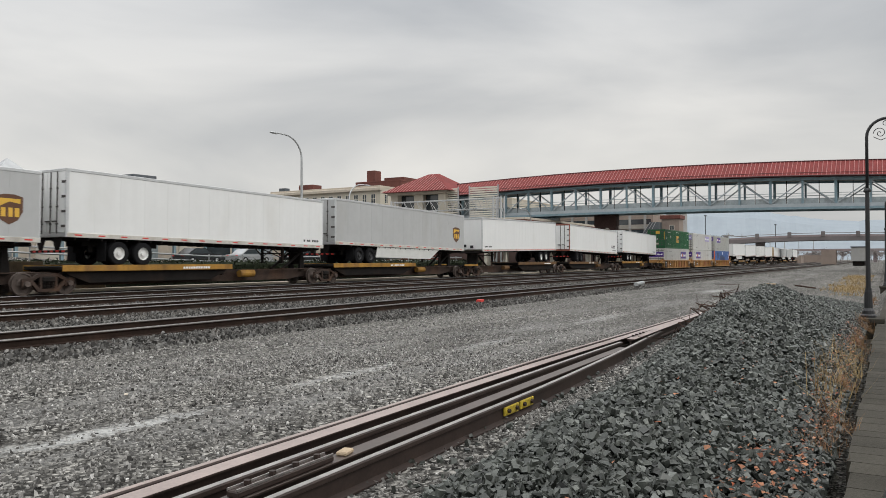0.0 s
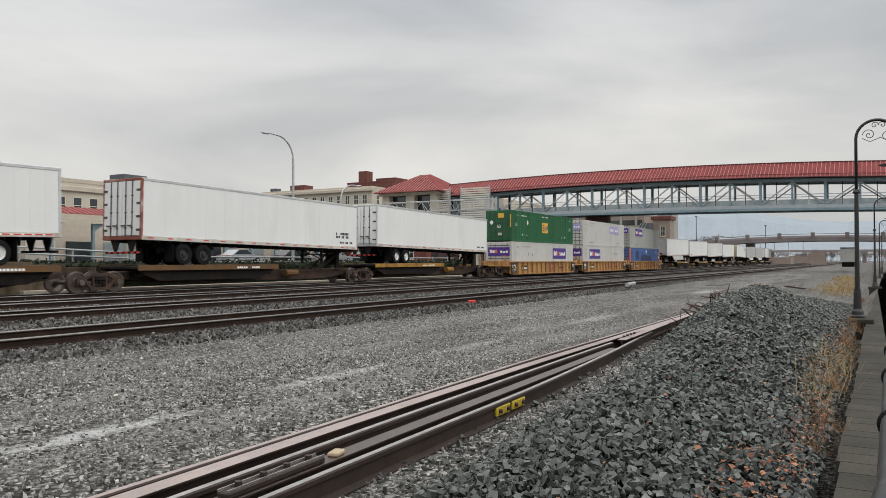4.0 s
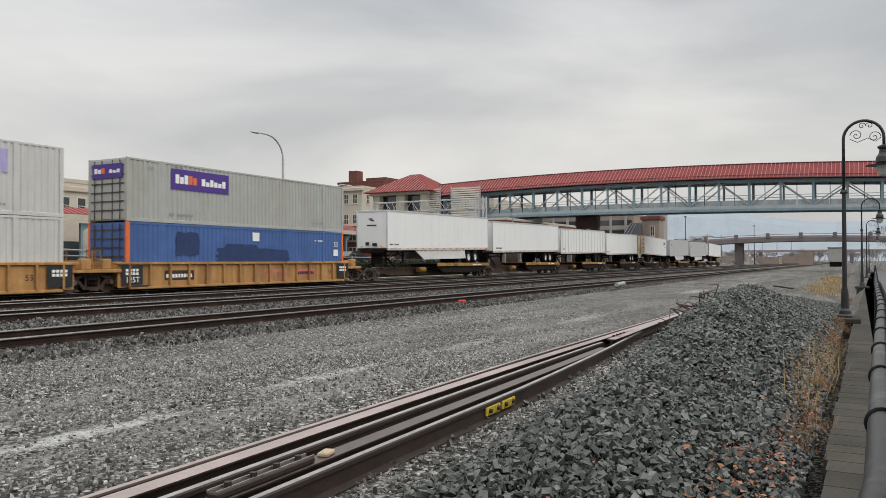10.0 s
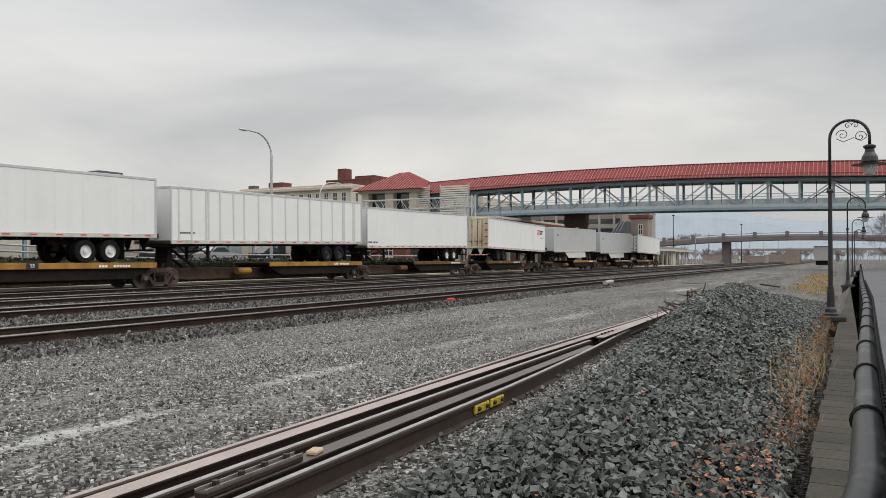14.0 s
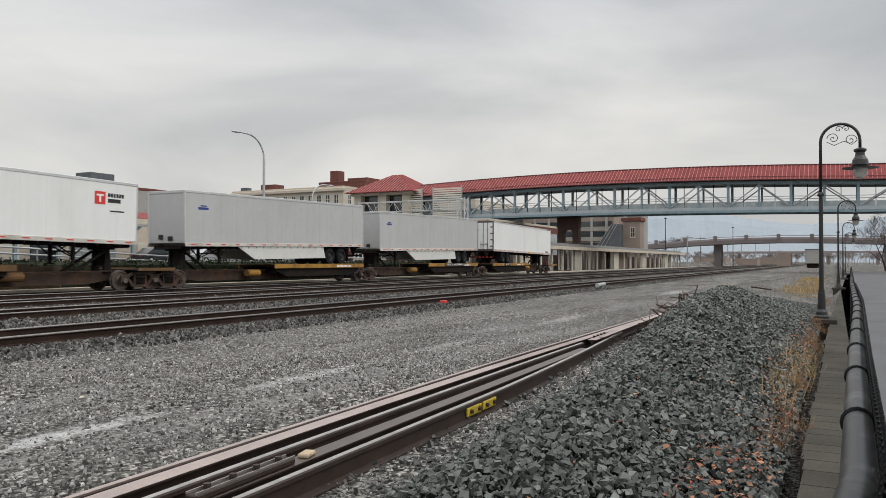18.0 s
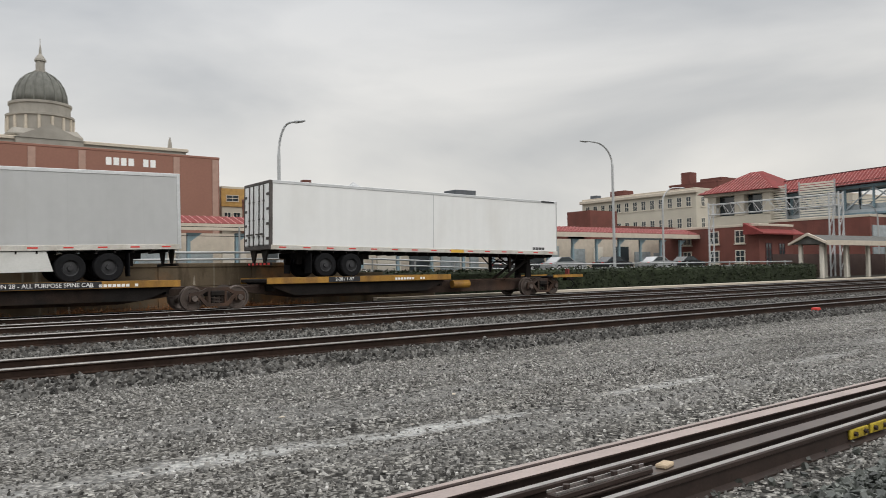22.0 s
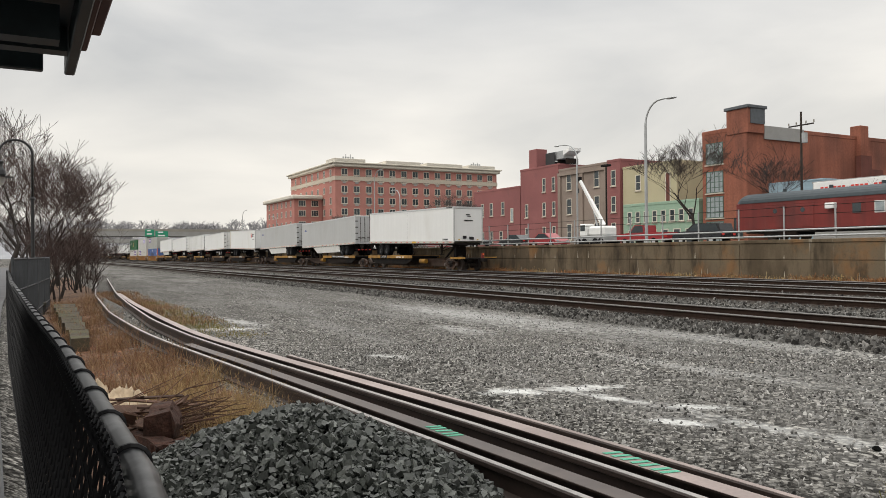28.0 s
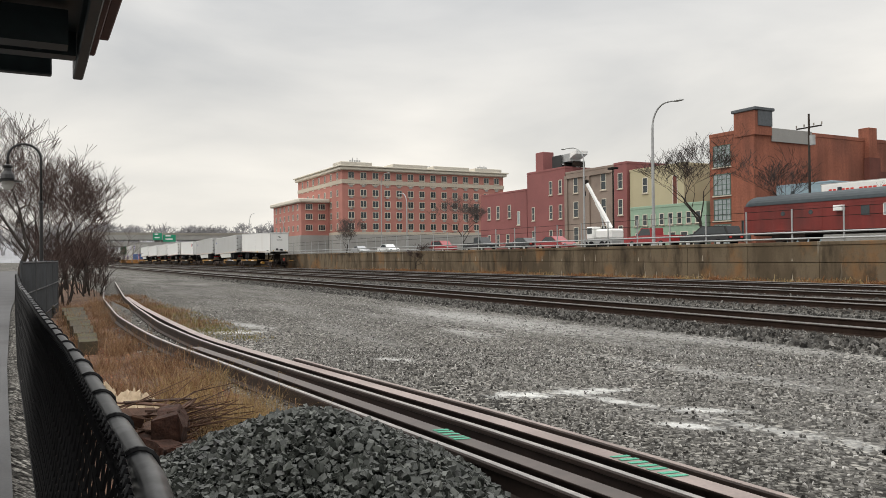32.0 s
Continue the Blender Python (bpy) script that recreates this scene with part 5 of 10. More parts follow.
def building(name, label, x0, x1, y0, y1, z0, z1, wall_mat, cornice=None, parapet=0.35, roof_mat=None, category="building"):
    b = thing(name, label, category, ((x0 + x1) / 2, (y0 + y1) / 2, z0))
    b.matrix_basis = Matrix.Identity(4)
    part("outer_wall", box(x0, x1, y0, y1, z0 - 1.0, z1), wall_mat, b)
    g = Geo()
    for a in ((x0 - 0.05, x1 + 0.05, y0 - 0.05, y0 + 0.28), (x0 - 0.05, x1 + 0.05, y1 - 0.28, y1 + 0.05), (x0 - 0.05, x0 + 0.28, y0 + 0.28, y1 - 0.28), (x1 - 0.28, x1 + 0.05, y0 + 0.28, y1 - 0.28)):
        g.box(*a, z1, z1 + parapet, c=0.03)
    part("parapet", g, cornice or wall_mat, b)
    part("roof", box(x0 + 0.1, x1 - 0.1, y0 + 0.1, y1 - 0.1, z1 - 0.05, z1 + 0.06), roof_mat or SLATE, b)
    return b


# hotel: a long east side, a short south side, a lower wing
hotel = building("hotel", "seven-storey salmon brick hotel with pale bands and cornice", -228, -190, 71.8, 122.2, 7.6, 24.6, HOTEL_BRICK, WINDOW_TRIM, 0.3)
part("plinth", box(-229, -189.6, 71.4, 122.6, 0.5, 7.6), GREY_WALL, hotel, "grey concrete parking plinth")
part("base_band", box(-228.2, -189.7, 71.6, 122.4, 7.4, 8.3), STONE_BAND, hotel)
part("upper_band", box(-228.1, -189.82, 71.65, 122.35, 21.1, 22.2), STONE_BAND, hotel, "pale stone band")
part("cornice", box(-228.9, -189.1, 71.0, 123.0, 24.7, 25.5, c=0.15), WINDOW_TRIM, hotel, "white projecting cornice")
part("cornice_top", box(-229.3, -188.7, 70.6, 123.4, 25.5, 25.9, c=0.1), WINDOW_TRIM, hotel)
for a, b2 in ((71.0, 80.0), (86.0, 96.5), (98.5, 110.0), (112.0, 121.0)):
    part("parapet_block", box(-195, -188.9, a, b2, 25.9, 26.8, c=0.1), WINDOW_TRIM, hotel)
rows7 = [8.9 + 3.0 * i for i in range(5)] + [22.6]
windows(hotel, "E", -190.0, spaced(72.6, 121.6, 14), rows7[:5] + [22.5], 1.75, 1.75, bv=1, bh=0)
windows(hotel, "S", 71.8, spaced(-226, -191, 7), rows7[:5] + [22.5], 1.3, 1.75, bv=1, bh=0)
g = Geo()
for c in spaced(72.6, 121.6, 14):
    for z in rows7:
        g.box(-190.02, -189.86, c - 0.5, c + 0.5, z - 0.62, z - 0.18)
part("air_grille", g, GREY_WALL, hotel, "small grey air unit below each window")
tagged(hotel.children[-1], kind="stuff")
for (hx, hy, hh) in ((-200, 78, 3.4), (-198, 99, 1.6), (-198, 104, 1.6), (-199, 119, 3.0)):
    g = Geo()
    for i in range(5):
        g.cyl((hx, hy + i * 0.7, 26), (hx, hy + i * 0.7, 26 + hh * (0.7 + 0.3 * (i % 2))), 0.12, n=6)
        g.box(hx - 0.1, hx + 0.12, hy + i * 0.7 - 0.22, hy + i * 0.7 + 0.22, 26 + hh * 0.45, 26 + hh * 0.45 + 1.2)
    g.box(hx - 0.1, hx + 0.1, hy - 0.3, hy + 3.1, 26.6, 26.8)
    part("antenna_group", g, GALV, hotel)
wing = building("hotel_wing", "lower salmon brick wing with a white cornice", -227, -200, 63.8, 71.6, 7.6, 16.6, HOTEL_BRICK, WINDOW_TRIM, 0.3)
part("plinth", box(-228, -199.6, 63.4, 71.3, 0.5, 7.6), GREY_WALL, wing)
part("cornice", box(-228, -199, 62.9, 71.7, 16.5, 17.6, c=0.25), WINDOW_TRIM, wing, "white projecting cornice")
windows(wing, "E", -200.0, spaced(64.2, 71.4, 2), [8.9, 11.9, 14.6], 2.0, 1.6, bv=2, bh=0)
windows(wing, "S", 63.8, spaced(-226, -201, 6), [8.9, 11.9, 14.6], 1.2, 1.6, bv=1, bh=0)

low_red = building("brick_annex", "low dark red brick building beside the maroon one", -124.5, -109.2, 75.0, 95, 2.0, 12.7, MAROON)
windows(low_red, "S", 75.0, [-121.5, -118.4, -114.6], [8.2], 1.0, 2.4, glass=GLASS, bv=0, bh=1)
windows(low_red, "S", 75.0, [-121.5, -118.4, -115.2], [3.4], 1.0, 2.0, glass=GLASS, bv=0, bh=1)
windows(low_red, "S", 75.0, [-111.7], [6.9], 0.9, 2.4, glass=PALE_GLASS, bv=0, bh=0)
maroon = building("maroon_building", "maroon painted three-storey building with roof chimney", -109.0, -98.4, 75.0, 96, 2.0, 15.4, MAROON)
part("chimney", box(-107.0, -104.8, 75.4, 77.6, 15.4, 18.9, c=0.05), MAROON, maroon)
windows(maroon, "S", 75.0, [-107.2, -102.2, -99.6], [3.4, 7.4, 11.4], 0.85, 2.3, bv=0, bh=1, skip={(0, 2)})
rooftop = thing("rooftop_unit", "large white rooftop air handling unit on steel legs", "air unit", (-100.5, 77.5, 15.75))
part("casing", box(-1.6, 1.6, -1.0, 1.2, 0.9, 2.3, c=0.08), GALV, rooftop)
part("hood", Geo().prism([(1.6, 2.2), (3.2, 2.5), (3.2, 2.0), (1.6, 1.4)], "y", -1.1, 1.3), PLAIN_WHITE, rooftop)
part("fan_section", box(-2.9, -0.4, -1.3, -1.2, 0.2, 2.2, c=0.05), BLACK_METAL, rooftop)
for sx in (-2.2, 0.2, 2.4):
    part("leg", box(sx - 0.08, sx + 0.08, -1.1, 1.3, 0.0, 0.9), DARK_STEEL, rooftop)
grey_house = building("grey_brick_building", "weathered tan-grey three-storey building with narrow windows", -98.2, -86.4, 75.0, 96, 2.0, 14.4, TAN_GREY)
windows(grey_house, "S", 75.0, [-95.6, -89.0], [3.4, 7.4, 11.2], 1.2, 2.5, bv=0, bh=1)
part("cornice", box(-98.3, -86.3, 74.7, 75.3, 13.6, 14.1), TAN_GREY, grey_house)
for px in (-97.9, -92.4, -86.7):
    part("pilaster", box(px - 0.35, px + 0.35, 74.75, 75.05, 2, 13.6), TAN_GREY, grey_house)
strip = building("red_townhouse", "narrow red painted townhouse", -86.2, -83.5, 74.6, 96, 2.0, 14.5, MAROON)
windows(strip, "S", 74.6, [-84.85], [3.4, 7.2, 11.0], 1.0, 2.3, bv=0, bh=1)
yellow = building("yellow_building", "pale yellow sided building with few windows", -83.3, -73.0, 75.0, 98, 2.0, 13.2, YELLOW_WALL)
windows(yellow, "S", 75.0, [-80.2], [10.0], 1.0, 2.2, bv=0, bh=1)
windows(yellow, "S", 75.0, [-74.6], [7.4], 0.9, 4.6, glass=BRICK, bv=0, bh=0, sill=False)
mint = building("mint_storefront", "mint green two-storey storefront with many windows", -77.7, -64.7, 70.0, 74.8, 2.0, 7.4, MINT)
windows(mint, "S", 70.0, spaced(-77.2, -65.2, 8), [5.2], 0.85, 1.5, bv=0, bh=1)
windows(mint, "S", 70.0, spaced(-77.2, -65.2, 6), [2.4], 1.2, 1.9, bv=0, bh=0)

# brick warehouse with a corner tower
SASH_GREEN = material("weathered_green_sash", (0.09, 0.14, 0.115), 0.8, vary=0.25)
ware = building("brick_warehouse", "old orange brick warehouse with corner tower", -64.1, -57.78, 70.0, 100.0, 2.0, 15.0, BRICK_ORANGE, parapet=0.45)
part("tower", box(-60.44, -57.55, 69.88, 72.6, 14.6, 17.3), BRICK_ORANGE, ware)
part("tower_cap", box(-60.7, -57.35, 69.7, 72.9, 17.3, 17.65, c=0.05), SLATE, ware, "dark flat tower roof")
part("tower_side", box(-57.54, -57.46, 70.3, 72.6, 15.6, 17.3), SLATE, ware, "dark grey panel on the tower's side")
part("parapet_cladding", box(-57.72, -57.6, 72.7, 79.5, 14.0, 15.5), GREY_WALL, ware, "grey cladding below the parapet")
part("chimney", box(-58.6, -57.2, 89.6, 91.2, 13.0, 16.7, c=0.05), BRICK_ORANGE, ware)
part("chimney_stack", box(-57.7, -57.0, 89.3, 91.5, 2, 13.0), BRICK, ware)
windows(ware, "S", 70.0, [-62.3], [2.4, 5.3, 8.2, 11.5], 2.5, 2.5, bv=3, bh=3, trim=SASH_GREEN, glass=PALE_GLASS)
windows(ware, "S", 70.0, [-59.0], [3.0], 1.2, 2.2, bv=1, bh=1, trim=SHELTER_DARK)
part("shed_roof", Geo().prism([(-57.7, 9.2), (-55.4, 8.6), (-55.4, 8.3), (-57.7, 8.3)], "y", 80.5, 88.0), SLATE, ware)
part("shed", box(-57.7, -55.6, 80.6, 87.8, 2, 8.3), BRICK, ware)
part("wall_patch", box(-57.77, -57.74, 92.4, 95.0, 7.0, 11.5), BRICK, ware, "patched darker brickwork")
blue_shop = building("blue_shop", "low pale blue painted shop", -56.6, -50.0, 72, 80, 2.0, 8.7, material("pale_blue_render", (0.28, 0.38, 0.44), 0.85, vary=0.12), parapet=0.2)
sign_shop = building("signed_shop", "low building with a long white sign", -49.8, -41.0, 70.0, 80, 2.0, 8.2, GREY_WALL, parapet=0.2)
part("sign_board", box(-49.6, -41.4, 69.8, 69.95, 7.0, 8.3, c=0.02), PLAIN_WHITE, sign_shop, "long white sign board")
bars(sign_shop, "sign_letters", RED, -48.8, -42.4, 7.35, 7.95, 14, -1, 69.79, "red sign letters as bars", seed=5)
roofed = building("tan_roofed_building", "low brown building with rooftop units", -47.5, -36.8, 82.0, 92, 2.0, 11.0, BANK_BRICK)
windows(roofed, "S", 82.0, spaced(-47, -37.2, 5), [8.0], 1.0, 1.6)
part("roof_units", Geo().box(-44.5, -40.6, 84, 87, 11.2, 12.6, c=0.1).box(-40.3, -39.2, 84, 86, 11.2, 12.0, c=0.1), GALV, roofed)
far_brick = building("dark_brick_block", "dark red brick block behind the street trees", -43.8, -22.0, 94.0, 106, 2.0, 13.0, BRICK)
windows(far_brick, "S", 94.0, spaced(-34, -22.6, 5), [4.0, 8.4], 1.1, 1.9)
for i in range(9):
    part("merlon", box(-43.4 + i * 2.4, -42.9 + i * 2.4, 93.9, 94.3, 13.3, 13.9), BRICK, far_brick)
mural = building("mural_shop", "shop with a pale blue painted side wall", -36.6, -31.0, 80.0, 90, 2.0, 9.6, material("mural_blue", (0.42, 0.55, 0.62), 0.8, vary=0.25, scale=0.4))

# houses and church behind the bare trees
for hx, hw, hz, hm, text in ((-27.0, 9.0, 8.4, TAN_GREY, "brown-grey three-storey frame house"), (-17.0, 9.5, 9.0, TAN_GREY, "weathered brown frame house with porch")):
    h = building("house", text, hx - hw / 2, hx + hw / 2, 78, 88, 2.0, hz, hm, parapet=0.1)
    part("gable_roof", Geo().prism([(hx - hw / 2 - 0.4, hz), (hx, hz + 2.6), (hx + hw / 2 + 0.4, hz)], "y", 77.6, 88.4), SLATE, h)
    windows(h, "S", 78.0, spaced(hx - hw / 2, hx + hw / 2, 4), [3.2, 6.0], 0.9, 1.6)
    part("porch", box(hx - hw / 2, hx + hw / 2, 76.2, 78, 4.9, 5.15), WINDOW_TRIM, h)
    for px in spaced(hx - hw / 2, hx + hw / 2, 5):
        part("porch_post", box(px - 0.1, px + 0.1, 76.3, 76.5, 2, 4.9), WINDOW_TRIM, h)
CHURCH_STONE = material("tan_church_stone", (0.33, 0.275, 0.21), 0.9, vary=0.16, scale=0.4)
church = thing("church", "pale stone church with a steep slate roof and a spire", "church")
part("nave", box(-27.0, -12.0, 122, 150, 2, 11.5), CHURCH_STONE, church)
part("gable_wall", Geo().prism([(-23.5, 6.0), (-23.5, 13.5), (-19.15, 18.6), (-14.8, 13.5), (-14.8, 6.0)], "y", 119.6, 121.0), CHURCH_STONE, church)
part("nave_roof", Geo().prism([(-27.5, 11.4), (-26.0, 17.0), (-13.0, 17.0), (-11.4, 11.4)], "y", 121.2, 150.5), SLATE, church)
part("lower_roof", Geo().prism([(-23.5, 9.2), (-22.5, 11.6), (-16.5, 11.6), (-14.0, 9.0)], "y", 116.6, 119.5), SLATE, church)
part("transept", box(-23.4, -14.2, 116.8, 119.5, 2, 9.2), CHURCH_STONE, church)
part("chimney", box(-25.6, -24.3, 120, 121.4, 10, 18.4, c=0.05), STONE, church)
part("tower", box(-13.6, -11.6, 119.5, 121.5, 2, 14.5), STONE, church)
part("spire", Geo().lathe([(1.5, 0), (0.8, 3.0), (0.05, 6.6)], (-12.6, 120.5, 14.5), 8), COPPER_GREEN, church, "dark green pointed spire")
windows(church, "S", 119.6, [-19.15], [13.2], 1.0, 1.9)
kiosk = thing("park_kiosk", "small red brick kiosk with a blue-grey hip roof", "kiosk", (-8.2, 48.5, 2.0))
part("outer_wall", box(-2.7, 2.7, -2.0, 2.0, 0, 2.15, c=0.03), BRICK, kiosk)
part("hip_roof", Geo().add([(-3.2, -2.5, 2.15), (3.2, -2.5, 2.15), (3.2, 2.5, 2.15), (-3.2, 2.5, 2.15), (-0.8, 0, 3.5), (0.8, 0, 3.5)], [(0, 1, 5, 4), (1, 2, 5), (2, 3, 4, 5), (3, 0, 4), (3, 2, 1, 0)]), material("blue_grey_shingle", (0.16, 0.19, 0.24), 0.8, vary=0.2), kiosk, "blue-grey shingle hip roof")
part("eave", box(-3.22, 3.22, -2.52, 2.52, 2.05, 2.17), PLAIN_WHITE, kiosk)
flagpole = thing("flagpole", "tall white flagpole with a drooping flag", "flagpole", (-14.0, 70.0, 2.0))
part("pole", Geo().cyl((0, 0, 0), (0, 0, 13.6), 0.09, 0.05, 8), PLAIN_WHITE, flagpole)
for i in range(7):
    g = Geo()
    a, b2 = i / 7, (i + 1) / 7
    p = lambda u, w: (0.1 + 1.9 * u, -0.05 + 0.12 * math.sin(u * 7), 13.3 - 1.9 * u * 0.95 - 1.25 * w * (1 - 0.25 * u))
    n = 6
    vs = [p(j / n, a) for j in range(n + 1)] + [p(j / n, b2) for j in range(n + 1)]
    vs += [(x, y + 0.02, z) for x, y, z in vs]
    fs = [(j, j + 1, n + 2 + j, n + 1 + j) for j in range(n)] + [(2 * n + 2 + j, 3 * n + 3 + j, 3 * n + 4 + j, 2 * n + 3 + j) for j in range(n)]
    part("flag_stripe", g.add(vs, fs), RED if i % 2 == 0 else PLAIN_WHITE, flagpole, "red stripe" if i % 2 == 0 else "white stripe")
g = Geo().add([(0.1, -0.09, 13.32), (0.85, -0.02, 12.62), (0.85, -0.02, 11.98), (0.1, -0.09, 12.6), (0.1, -0.11, 13.32), (0.85, -0.04, 12.62), (0.85, -0.04, 11.98), (0.1, -0.11, 12.6)], [(0, 1, 2, 3), (7, 6, 5, 4)])
part("flag_canton", g, material("flag_blue", (0.03, 0.04, 0.16), 0.7), flagpole, "dark blue canton")
clock = thing("street_clock", "ornate ring-framed street sculpture with a weather vane", "street clock", (-13.9, 42.0, 2.9))
part("post", Geo().cyl((0, 0, -0.9), (0, 0, 5.75), 0.16, 0.10, 10), TAN_GREY, clock)
for rr, rt in ((0.68, 0.09), (0.42, 0.04)):
    part("ring", Geo().tube([(rr * math.cos(a), 0, 6.5 + rr * math.sin(a)) for a in (2 * math.pi * i / 28 for i in range(29))], rt, 6), TAN_GREY, clock)
g = Geo()
for i in range(12):
    a = 2 * math.pi * i / 12
    g.cyl((0.42 * math.cos(a), 0, 6.5 + 0.42 * math.sin(a)), (0.68 * math.cos(a), 0, 6.5 + 0.68 * math.sin(a)), 0.03, n=5)
part("spokes", g, TAN_GREY, clock)
g = Geo().cyl((0, 0, 7.2), (0, 0, 8.3), 0.035, n=6).cyl((-0.7, 0, 7.85), (0.7, 0, 7.85), 0.025, n=6).box(0.55, 1.0, -0.02, 0.02, 7.72, 8.02)
part("weather_vane", g, DARK_STEEL, clock)

# bank with plain brick bays, the courthouse dome behind it
bank = building("bank_building", "windowless pink-brown brick bank with pale vertical bands", -2.05, 33.8, 90, 120, 2.0, 15.5, BANK_BRICK, parapet=0.25)
PINK_STONE = material("pale_pink_stone", (0.38, 0.25, 0.20), 0.9, vary=0.1)
for az in (-1.3, -5.12, -8.56, -11.59, -17.67, -20.3):
    bx = on_line(az, 90.0)
    part("pale_band", box(bx - 0.36, bx + 0.36, 89.9, 90.1, 2, 15.4), PINK_STONE, bank, "pale pink stone pilaster strip")
bars(bank, "sign_letters", PLAIN_WHITE, 20.9, 26.5, 14.0, 15.2, 7, -1, 89.98, "white sign letters as bars", seed=8)
tagged(bank.children[-1], kind="stuff")
court = thing("courthouse", "grey limestone courthouse with a dark ribbed dome and lantern", "courthouse")
cx, cy = on_line(-9.09, 210.0), 210.0
part("block", box(cx - 22, cx + 32, cy - 12, cy + 14, 4, 33.5), STONE, court)
part("attic", box(cx - 22.5, cx + 32.5, cy - 12.5, cy + 14.5, 33.5, 34.3, c=0.1), STONE_BAND, court)
part("pediment", Geo().prism([(cx - 7.5, 34.0), (cx, 37.6), (cx + 7.5, 34.0)], "y", cy - 13.2, cy - 9), STONE, court)
part("portico", box(cx - 7.2, cx + 7.2, cy - 13, cy - 9, 28, 34.0), STONE, court)
part("drum_base", box(cx - 8.4, cx + 8.4, cy - 8.4, cy + 8.4, 34, 37.2, c=1.6), STONE, court)
part("drum", Geo().lathe([(7.3, 0), (7.3, 3.6), (7.7, 3.8), (7.7, 4.3), (6.8, 4.5), (6.8, 6.6), (7.1, 6.8), (7.1, 7.4), (6.1, 7.6)], (cx, cy, 37.0), 28), STONE, court)
for i in range(16):
    a = 2 * math.pi * (i + 0.5) / 16
    part("column", Geo().cyl((cx + 7.35 * math.cos(a), cy + 7.35 * math.sin(a), 37.2), (cx + 7.35 * math.cos(a), cy + 7.35 * math.sin(a), 40.6), 0.35, n=8), STONE_BAND, court)
dome = Geo().lathe([(6.15 * math.cos(t), 8.0 * math.sin(t)) for t in (radians(d) for d in (0, 12, 24, 36, 48, 58, 68, 76))], (cx, cy, 44.6), 32)
dome.smooth = True
part("dome", dome, COPPER, court, "dark weathered copper dome")
for i in range(16):
    a = 2 * math.pi * i / 16
    part("dome_rib", Geo().tube([(cx + 6.22 * math.cos(t) * math.cos(a), cy + 6.22 * math.cos(t) * math.sin(a), 44.6 + 8.08 * math.sin(t)) for t in (radians(d) for d in (0, 15, 30, 45, 60, 75))], 0.16, 5), COPPER, court)
part("lantern", Geo().lathe([(1.6, 0), (1.6, 0.5), (1.05, 0.6), (1.05, 3.0), (1.35, 3.1), (1.35, 3.5), (0.9, 4.2), (0.35, 5.0), (0.25, 6.2), (0.08, 7.6), (0.05, 8.8)], (cx, cy, 52.2), 14), STONE, court)
part("side_finial", Geo().lathe([(0.6, 0), (0.5, 1.6), (0.1, 3.2)], (cx + 28.5, cy - 10, 34.3), 8), STONE, court)
shop = building("yellow_shopfront", "three-storey tan shopfront with yellow ornamental frieze", 36.0, 41.2, 95, 104, 2.0, 12.6, CREAM_WALL, parapet=0.3)
part("frieze", box(35.9, 41.3, 94.85, 95.05, 10.3, 12.6), material("ochre_frieze", (0.42, 0.25, 0.08), 0.8, vary=0.2), shop, "ochre ornamental frieze")
windows(shop, "S", 95, spaced(36.1, 41.1, 4), [4.0, 7.4], 1.0, 2.2)
windows(shop, "S", 94.85, spaced(36.1, 41.1, 2), [10.9], 1.7, 0.9, trim=STONE_BAND, sill=False)
brown = building("brown_brick_block", "low brown brick block with chimneys", 37.5, 48.5, 80, 92, 2.0, 10.6, BANK_BRICK)
for bx, bh in ((42.6, 2.3), (44.6, 1.7)):
    part("chimney", box(bx - 0.5, bx + 0.5, 84, 85, 10.6, 10.6 + bh, c=0.04), BRICK, brown)
glasshouse = thing("skylight", "pyramid glass skylight on a flat roof", "skylight", (49.0, 84, 10.7))
part("frame", Geo().add([(-2.6, -2, 0), (2.6, -2, 0), (2.6, 2, 0), (-2.6, 2, 0), (0, 0, 2.3)], [(0, 1, 4), (1, 2, 4), (2, 3, 4), (3, 0, 4)]), GALV, glasshouse)
tan = building("tan_stone_building", "tan stone two-storey building with shaped parapet", 48.3, 59.7, 80, 94, 2.0, 10.6, CREAM_WALL, STONE_BAND, 0.5)
windows(tan, "S", 80.0, spaced(48.8, 59.2, 5), [3.2, 7.0], 1.2, 2.0, bv=0, bh=1)
part("cornice", box(48.1, 59.9, 79.7, 80.2, 9.6, 10.2, c=0.06), STONE_BAND, tan)
block = building("grey_side_wall_block", "long brick building with a grey rendered side wall", 59.9, 87.0, 86, 104, 2.0, 11.4, BRICK)
part("rendered_wall", box(66.0, 83.0, 85.85, 86.05, 2, 11.3), GREY_WALL, block, "grey rendered wall")
windows(block, "S", 85.85, [80.5], [7.2], 1.1, 1.8)
part("roof_hut", box(68.6, 72.4, 88, 91, 11.5, 13.4, c=0.05), SLATE, block)
white_b = building("white_office_block", "pale grey four-storey office block with many windows", 130.0, 149.0, 90, 120, 2.0, 16.6, CREAM_WALL, STONE_BAND, 0.5)
windows(white_b, "W", 130.0, spaced(90.6, 119.4, 13), [5.5, 9.2, 13.4], 1.2, 2.0, bv=1, bh=1)
part("cornice", box(129.4, 130.3, 89.6, 120.4, 16.0, 16.7, c=0.1), STONE_BAND, white_b)
windows(white_b, "S", 90.0, spaced(131, 148, 7), [5.5, 9.2, 13.4], 1.2, 2.0, bv=1, bh=1)
part("stair_head", box(131, 134, 108.6, 112.6, 16.6, 18.3), BRICK, white_b, "small red brick stair head")
